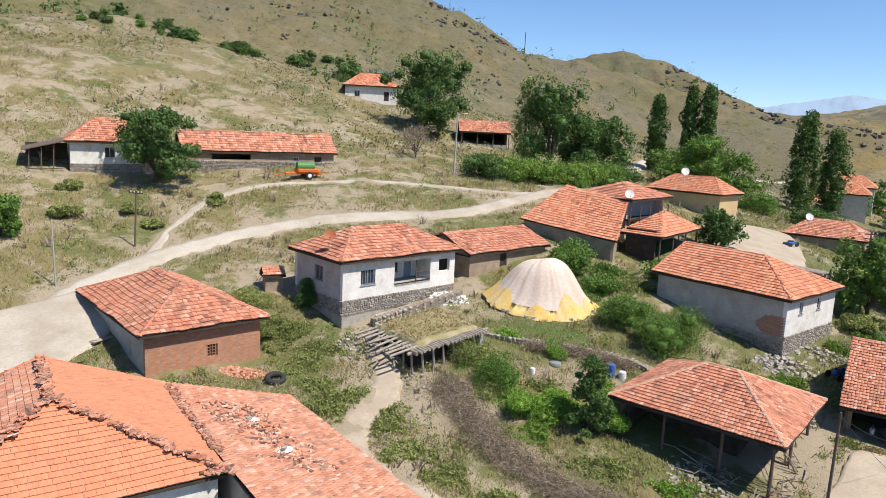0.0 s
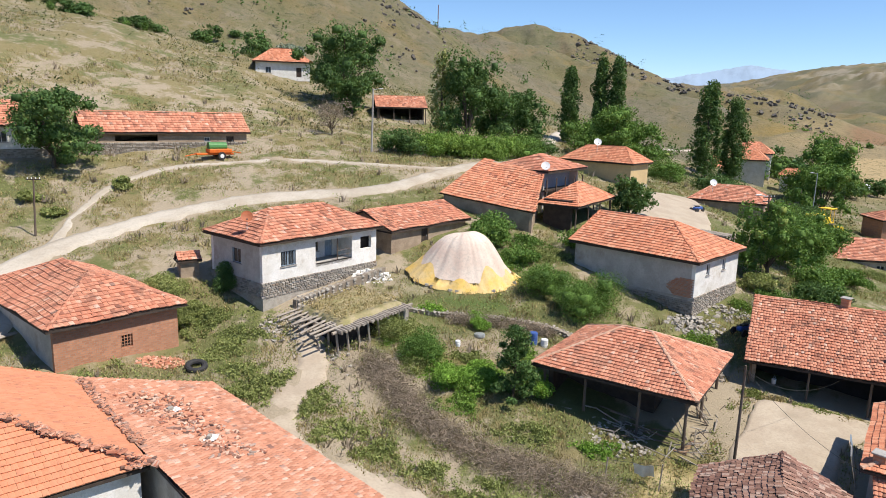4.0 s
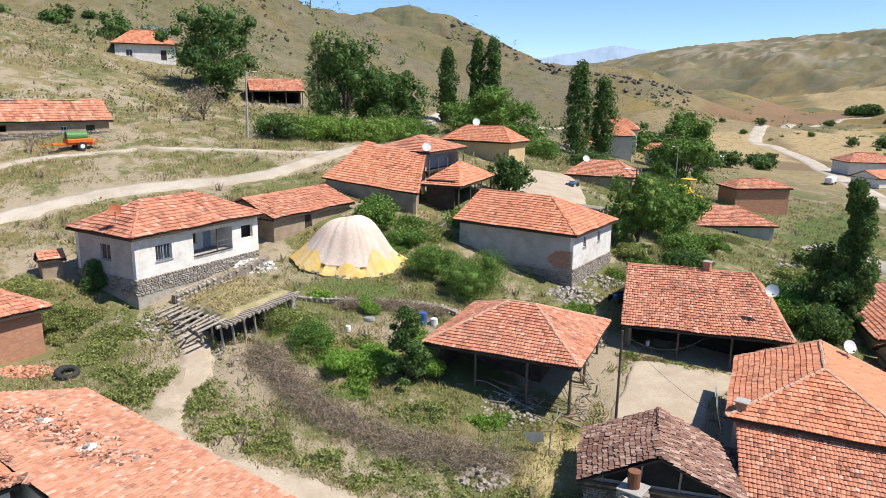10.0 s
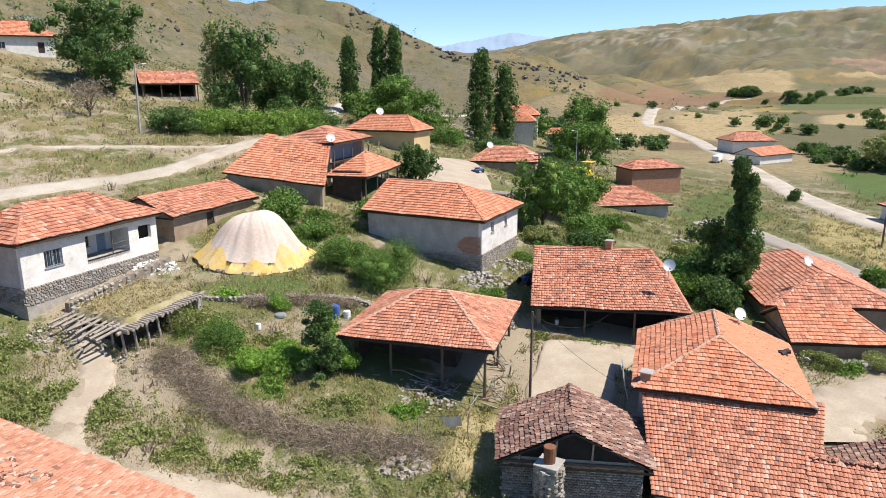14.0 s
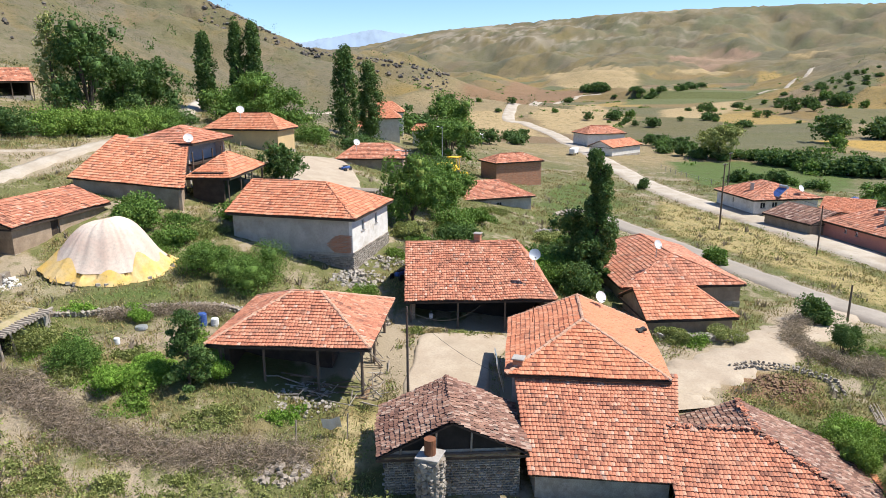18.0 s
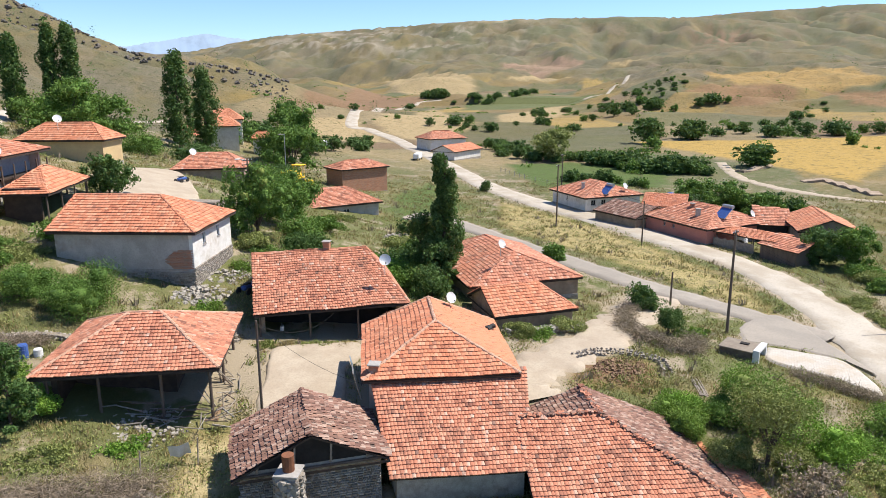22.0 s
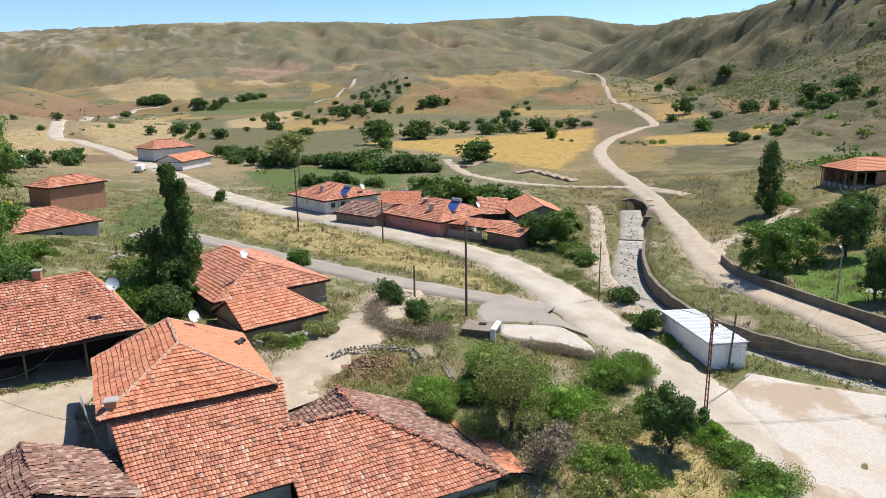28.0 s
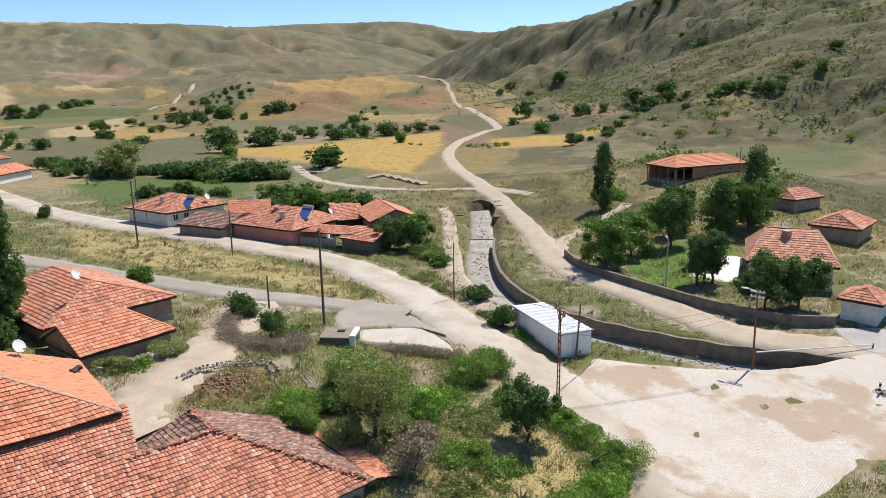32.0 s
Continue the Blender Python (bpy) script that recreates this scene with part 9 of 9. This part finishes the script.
def scatter(count, seed, near=24.0, far=170.0, spread=1.4):
    rng = np.random.default_rng(seed)
    a = np.radians(rng.uniform(-38, 119, count))
    d = near * (far / near) ** (rng.uniform(0, 1, count) ** (1 / spread))
    x, y = d * np.sin(a), d * np.cos(a)
    ok = footprint_clear(x, y)
    return x[ok], y[ok], d[ok], rng


def tufts(name, label, count, seed, material, tall, wide, blades, test, kind="blade", near=24.0, far=170.0):
    """Low plants all over the slopes, as one mass."""
    x, y, d, rng = scatter(count, seed, near, far)
    keep = test(x, y)
    x, y, d = x[keep], y[keep], d[keep]
    z = bed(x, y)
    n = len(x)
    s = rng.uniform(0.5, 1.3, n) * (1 + d / 160)
    base = np.repeat(np.stack([x, y, z - 0.05], -1), blades, 0)
    k = np.repeat(s, blades)
    a = rng.uniform(0, 6.283, n * blades)
    r = rng.uniform(0, 0.7, n * blades) * wide * k
    foot = base + np.stack([r * np.cos(a), r * np.sin(a), 0 * r], -1)
    if kind == "blade":
        lean = rng.normal(0, 0.35, (n * blades, 2)) * (tall * k)[:, None]
        tip = foot + np.stack([lean[:, 0], lean[:, 1], tall * k * rng.uniform(0.6, 1.2, n * blades)], -1)
        side = np.stack([-np.sin(a), np.cos(a), 0 * a], -1) * (0.14 * tall * k)[:, None]
        v = np.stack([foot - side, foot + side, tip], 1).reshape(-1, 3)
        f = np.arange(n * blades * 3).reshape(-1, 3)
    else:
        c = foot + np.stack([0 * a, 0 * a, rng.uniform(0.1, 1.0, n * blades) * tall * k], -1)
        v, f = cards(c, min(tall * 0.5, 0.15) if tall < 0.55 else tall * 0.5, rng)
        f = np.array(f)
    ob = quick_mesh(name, v, f, M[material])
    return tagged(ob, label, "plants", kind="stuff")


def weed_patch(x, y, wide, deep, tall, leaf, seed, anywhere=False):
    """A ragged stand of weeds: stems of many heights with small leaves along them."""
    rng = np.random.default_rng(seed)
    n = int(26 * wide * deep) + 20
    a, r = rng.uniform(0, 6.283, n), np.sqrt(rng.uniform(0, 1, n))
    r *= 1 + 0.35 * np.sin(3 * a + seed) + 0.2 * np.sin(7 * a + 2 * seed)
    px, py = x + wide * 0.5 * r * np.cos(a), y + deep * 0.5 * r * np.sin(a)
    ok = np.ones(n, bool) if anywhere else footprint_clear(px, py)
    px, py, r = px[ok], py[ok], r[ok]
    if not len(px):
        return
    h = tall * np.clip(1.1 - 0.5 * r, 0.25, 1) * rng.uniform(0.35, 1.25, len(px)) * (0.65 + 0.35 * np.sin(px * 1.7 + py * 2.3))
    foot = np.stack([px, py, bed(px, py)], -1)
    lean = np.c_[rng.normal(0, 0.16, (len(px), 2)), np.ones(len(px))] * h[:, None]
    side = np.c_[rng.normal(0, 0.015, (len(px), 2)), np.zeros(len(px))]
    stems = np.stack([foot - side, foot + side, foot + lean], 1).reshape(-1, 3)
    per = 16
    t = rng.uniform(0.1, 1.05, (len(px), per))
    c = (foot[:, None] + lean[:, None] * t[..., None]).reshape(-1, 3) + rng.normal(0, 0.10, (len(px) * per, 3)) * np.array([1, 1, 0.5])
    v, f = cards(c, 0.13, rng)
    v, f = np.r_[v, stems], np.r_[np.asarray(f), np.arange(len(stems)).reshape(-1, 3) + len(v)]
    tone = {"leafolive": "olive", "weed": "yellowish", "leafbright": "bright green", "leafmid": "fresh green", "leaf": "green", "straw": "dry straw-coloured"}[leaf]
    tagged(quick_mesh("weeds", v, f, M[leaf]), f"{tone} ragged weeds on the slope", "plants", kind="stuff")


LOWER_WEEDS = [(-8.4, 49.5, 3.6, 2.6, 0.7), (-9.2, 47.4, 3.0, 2.4, 0.6), (-4.8, 43.9, 3.0, 2.0, 0.7), (-6.4, 42.5, 3.2, 2.2, 0.7), (-7.4, 44.8, 2.6, 2.2, 0.6), (-10.8, 52.4, 3.0, 2.6, 0.8), (-3.3, 40.8, 3.2, 2.0, 0.7), (-1.0, 38.6, 3.0, 2.0, 0.65), (-2.6, 42.4, 2.0, 1.6, 0.6), (1.4, 36.8, 2.6, 1.8, 0.6), (4.1, 35.2, 2.2, 1.4, 0.7), (7.7, 34.4, 2.0, 1.2, 0.6), (5.9, 33.2, 2.0, 1.2, 0.6), (2.2, 33.0, 2.2, 1.6, 0.5), (-13.0, 50.0, 3.0, 3.0, 0.8)]
GARDEN_WEEDS = [(6.1, 45.1, 2.6, 2.2, 0.9), (6.6, 41.4, 2.8, 2.0, 0.8), (10.6, 38.7, 3.4, 2.0, 0.8), (14.6, 37.3, 2.6, 1.6, 0.7), (3.0, 49.9, 2.2, 2.0, 1.1), (4.1, 45.8, 2.2, 2.0, 0.9), (6.3, 53.6, 2.6, 1.4, 0.8), (12.4, 47.4, 2.4, 1.8, 0.6), (8.4, 47.2, 2.6, 1.6, 0.5), (15.6, 44.6, 2.6, 2.4, 0.7), (16.8, 40.8, 2.4, 2.0, 0.7), (17.6, 48.0, 3.2, 2.2, 0.7)]
FARM_WEEDS = [(14.6, 63.0, 4.2, 3.0, 0.9), (18.6, 64.6, 4.4, 3.0, 0.9), (13.4, 68.4, 3.6, 2.6, 1.0), (17.6, 67.4, 3.8, 2.4, 1.0), (24.4, 65.6, 4.0, 2.6, 0.9), (27.4, 50.4, 3.6, 2.2, 0.6), (22.6, 50.4, 4.0, 2.6, 0.6), (31.6, 47.6, 3.6, 1.8, 0.6), (35.4, 57.0, 3.4, 2.2, 0.8), (40.2, 60.2, 4.2, 3.0, 0.9), (44.6, 57.6, 4.0, 3.0, 0.8), (51.0, 59.0, 4.4, 3.4, 0.8), (58.6, 72.6, 4.6, 3.4, 0.8), (64.8, 77.4, 4.4, 3.0, 0.8), (47.4, 31.0, 3.8, 1.6, 0.7), (51.2, 28.8, 3.0, 1.6, 0.6)]
LANE_WEEDS = [(47.4, 6.6, 4.0, 3.4, 0.7), (44.2, 4.4, 4.0, 3.2, 0.6), (40.2, 8.0, 3.4, 3.0, 0.8), (39.0, 2.0, 3.4, 3.0, 0.6), (46.2, 2.6, 3.6, 3.0, 0.6), (36.4, 4.4, 3.0, 2.6, 0.6), (57.6, 22.0, 3.4, 2.4, 0.7), (60.4, 25.4, 3.2, 2.4, 0.7), (68.4, 6.4, 4.0, 2.4, 0.6), (72.0, 12.0, 4.0, 2.6, 0.6), (66.0, 10.6, 3.6, 2.4, 0.6), (78.0, 12.0, 4.4, 3.0, 0.6), (64.0, 1.6, 3.0, 1.8, 0.6), (84.0, 14.4, 4.0, 3.0, 0.7)]


def wavy(seed, size, level):
    return lambda x, y: waves(x, y, size, seed) > level


for group_seed, (stands, tones) in enumerate(((LOWER_WEEDS, ("leafolive", "weed", "leafolive")), (GARDEN_WEEDS, ("leafbright", "leafmid", "leafolive")), (FARM_WEEDS, ("leaf", "leafolive", "leafmid")), (LANE_WEEDS, ("leafmid", "weed", "leafolive")))):
    for k, (x, y, wide, deep, tall) in enumerate(stands):
        weed_patch(x, y, wide, deep, tall, tones[k % 3], 900 + 40 * group_seed + k)
for k in range(7):
    weed_patch(28.2 + 1.25 * k, 43.2 - 0.84 * k, 1.9, 1.0, 0.35, ("leafolive", "straw", "weed")[k % 3], 1200 + k, True)
tufts("dry_grass", "dry straw-coloured grass tufts over the slopes", 120000, 21, "straw", 0.22, 0.5, 5, wavy(13, 18, -0.25))
tufts("green_weeds", "low green weeds among the houses", 90000, 22, "weed", 0.20, 0.5, 8, lambda x, y: waves(x, y, 26, 11) * 0.6 + waves(x, y, 7, 12) * 0.5 > -0.25, "leaf")
tufts("low_herbs", "low grey-green herbs on the bare soil", 70000, 27, "herb", 0.17, 0.45, 6, wavy(15, 14, -0.2), "leaf")
tufts("tall_weeds", "tall leafy weeds and nettles", 9000, 23, "leafolive", 0.5, 0.6, 30, lambda x, y: waves(x, y, 16, 31) + 0.1 * np.exp(-((x - 12) ** 2 + (y - 46) ** 2) / 18**2) + 0.3 * np.exp(-((x - 45) ** 2 + (y - 2) ** 2) / 14**2) > 0.32, "leaf", 24, 140)
tufts("dry_shrubs", "grey-brown dry thistles", 3200, 24, "twig", 0.45, 0.5, 9, wavy(41, 20, 0.1), "blade", 24, 150)
M["scrub"] = leaf_mat("olive_scrub", (0.075, 0.085, 0.036), (0.125, 0.13, 0.055), (0.22, 0.20, 0.10))
tufts("hill_scrub", "small olive shrubs dotted over the hills", 30000, 25, "scrub", 0.6, 0.7, 7, lambda x, y: (waves(x, y, 90, 51) > -0.3) & (land(x, y) > 5), "leaf", 105, 700)
tufts("dark_scrub", "dark green shrubs dotted over the far hills", 3200, 26, "leafdark", 1.7, 1.1, 18, lambda x, y: (waves(x, y, 120, 52) > 0.12) & (land(x, y) > 6), "leaf", 150, 1500)


def hedgerows():
    """Low shrubs along the edges of the field plots."""
    rng = np.random.default_rng(33)
    a, d = np.radians(rng.uniform(30, 98, 90000)), rng.uniform(180, 1050, 90000) ** 1.0
    x, y = d * np.sin(a), d * np.cos(a)
    plot, rim, shut = strips(x, y)
    ok = (rim < 4.5) & (shut > 0.5) & (waves(x, y, 140, 34) > 0.12) & (near_line(x, y, MAIN_ROAD, 5) > 6) & (near_line(x, y, UP_ROAD, 5) > 6)
    x, y = x[ok][:520], y[ok][:520]
    s = rng.uniform(0.4, 1.2, len(x))
    c = np.repeat(np.stack([x, y, land(x, y)], -1), 34, 0)
    k = np.repeat(s, 34)
    off = rng.normal(size=(len(k), 3)) * np.array([0.9, 0.9, 0.5]) * k[:, None]
    off[:, 2] = np.abs(off[:, 2]) + 0.2
    v, f = cards(c + off, 0.62, rng)
    tagged(quick_mesh("field_hedges", v, f, M["leaf"]), "low green hedges along the field edges", "hedge", kind="stuff")


hedgerows()


def slope_tussocks(name, label, count, seed, key, near, far, size, keep):
    """Close-set low tussocks over the stony slope above the hall."""
    rng = np.random.default_rng(seed)
    a, d = np.radians(rng.uniform(83, 118, count)), near * (far / near) ** rng.uniform(0, 1, count)
    x, y = d * np.sin(a), d * np.cos(a)
    ok = keep(x, y) & (near_line(x, y, UP_ROAD, 4) > 5)
    x, y, d = x[ok], y[ok], d[ok]
    s = size * rng.uniform(0.5, 1.3, len(x)) * (0.7 + 0.3 * d / near)
    n = 9
    c, k = np.repeat(np.stack([x, y, land(x, y)], -1), n, 0), np.repeat(s, n)
    off = rng.normal(size=(len(k), 3)) * np.array([0.5, 0.5, 0.25]) * k[:, None]
    off[:, 2] = np.abs(off[:, 2]) + 0.1
    v, f = cards(c + off, k * 0.8, rng)
    tagged(quick_mesh(name, v, f, M[key]), label, "shrubs", kind="stuff")


slope_tussocks("hill_tussocks", "close-set olive tussocks on the stony hillside", 22000, 61, "leafolive", 190, 900, 0.75, lambda x, y: (waves(x, y, 70, 53) > -0.12) & (land(x, y) > 15))
slope_tussocks("pale_tussocks", "pale dry tussocks on the stony hillside", 16000, 62, "herb", 180, 700, 0.7, lambda x, y: (waves(x, y, 55, 54) > 0.0) & (land(x, y) > 11))
slope_tussocks("green_scrub", "low green scrub on the slope behind the hall", 1500, 63, "leafmid", 150, 330, 1.5, lambda x, y: (waves(x, y, 28, 55) > 0.25) & (land(x, y) > 6) & (land(x, y) < 24))


def brush_line(name, label, polars, height, width, count, seed, material="twig"):
    """A fence of piled thorn twigs."""
    pts = smooth_line([(x, y, 0) for x, y in polars], 8)
    rng = np.random.default_rng(seed)
    line = np.array([(p.x, p.y) for p in pts])
    k = rng.uniform(0, len(line) - 1.001, count)
    i = k.astype(int)
    p = line[i] + (line[i + 1] - line[i]) * (k - i)[:, None] + rng.normal(0, width * 0.35, (count, 2))
    zz = land(p[:, 0], p[:, 1]) + height * rng.uniform(0, 0.8, count)
    c = np.c_[p, zz]
    d = rng.normal(size=(count, 3)) * np.array([1, 1, 0.7])
    d /= np.linalg.norm(d, axis=1)[:, None]
    s = np.cross(d, rng.normal(size=(count, 3)))
    s /= np.linalg.norm(s, axis=1)[:, None]
    l = rng.uniform(0.3, 0.85, count)[:, None]
    v = np.stack([c - s * 0.018, c + s * 0.018, c + d * l], 1).reshape(-1, 3)
    return tagged(quick_mesh(name, v, np.arange(count * 3).reshape(-1, 3), M[material]), label, "hedge", kind="stuff")


brush_line("thorn_hedge", "dry brown thorn brush fence below the garden", [(1.4, 46.4), (2.2, 44.0), (3.7, 41.0), (5.4, 38.5), (8.4, 36.1), (11.3, 34.6), (14.2, 33.2)], 0.75, 2.1, 17000, 1)
brush_line("thorn_hedge", "dry thorn brush along the garden wall", [(7.6, 52.2), (11.9, 51.7), (15.4, 50.4)], 0.7, 0.9, 4500, 2)
brush_line("thorn_hedge", "dry brambles beside the lane", [(61.0, 29.6), (56.4, 28.0), (54.0, 26.0), (53.2, 23.0), (53.4, 20.4), (56.6, 21.4)], 0.9, 1.5, 9000, 3)
brush_line("thorn_hedge", "dry brush on the bank below the fountain", [(55.4, 13.0), (55.8, 9.5), (55.6, 6.5)], 0.6, 1.0, 4000, 4)
brush_line("thorn_hedge", "tangled dry brush below the grey house", [(36.5, 57.0), (38.5, 54.0), (40.0, 57.5)], 1.2, 1.8, 6000, 5)


def outcrops():
    """Dark rocks along the hill crests."""
    rng = random.Random(12)
    places = []
    for az0, az1, d0, d1, n, size in ((-2, 8, 300, 400, 300, 0.8), (17, 36, 430, 600, 1100, 1.15), (-20, 5, 250, 330, 200, 0.6), (88, 112, 420, 640, 160, 0.9)):
        for _ in range(n):
            x, y = polar(rng.uniform(az0, az1), rng.uniform(d0, d1))
            if noise.noise((x / 40, y / 40, 3)) > -0.05:
                places.append((x, y, high(x, y), size * rng.uniform(0.4, 1.5)))
    stones("rock_outcrops", "dark weathered rock outcrops on the hill crests", places, None, "rock", 12, "rocks")


M["rock"] = rough_mat("dark_rock", (0.17, 0.15, 0.13), (0.12, 0.105, 0.09), (0.22, 0.17, 0.10), 0.4, 2.5, bump=0.2)
outcrops()


def far_mountains():
    """A ridge on the horizon, its aerial haze put into the blue base colour."""
    verts, faces, n = [], [], 160
    for k in range(n + 1):
        az = 12 + 30 * k / n
        h = 25 + 4700 * math.tan(radians(float(np.interp(az, (12, 20, 22, 24.5, 27.7, 30.2, 33, 36, 42), (1.2, 2.4, 2.75, 2.6, 3.15, 3.6, 3.2, 2.7, 1.5)))))
        h += 9 * noise.noise((az * 0.9, 1, 0)) + 6 * noise.noise((az * 3, 2, 0))
        for d, z in ((4550, -20), (4700, h), (4890, -20)):
            x, y = polar(az, d)
            verts.append((x, y, z))
    for k in range(n):
        i = 3 * k
        faces += [(i, i + 3, i + 4, i + 1), (i + 1, i + 4, i + 5, i + 2)]
    tagged(mesh_object("backdrop", verts, faces, M["distance"], None, True), "mountain ridge on the horizon with haze painted in as blue", "mountains", kind="structure")


# blue stands for the haze of distance, not for the rock's own colour
M["distance"] = rough_mat("haze_tinted_backdrop", (0.30, 0.40, 0.53), (0.28, 0.375, 0.50), None, 0.002, 0.01, bump=0.0)
far_mountains()

lay_single_tiles()
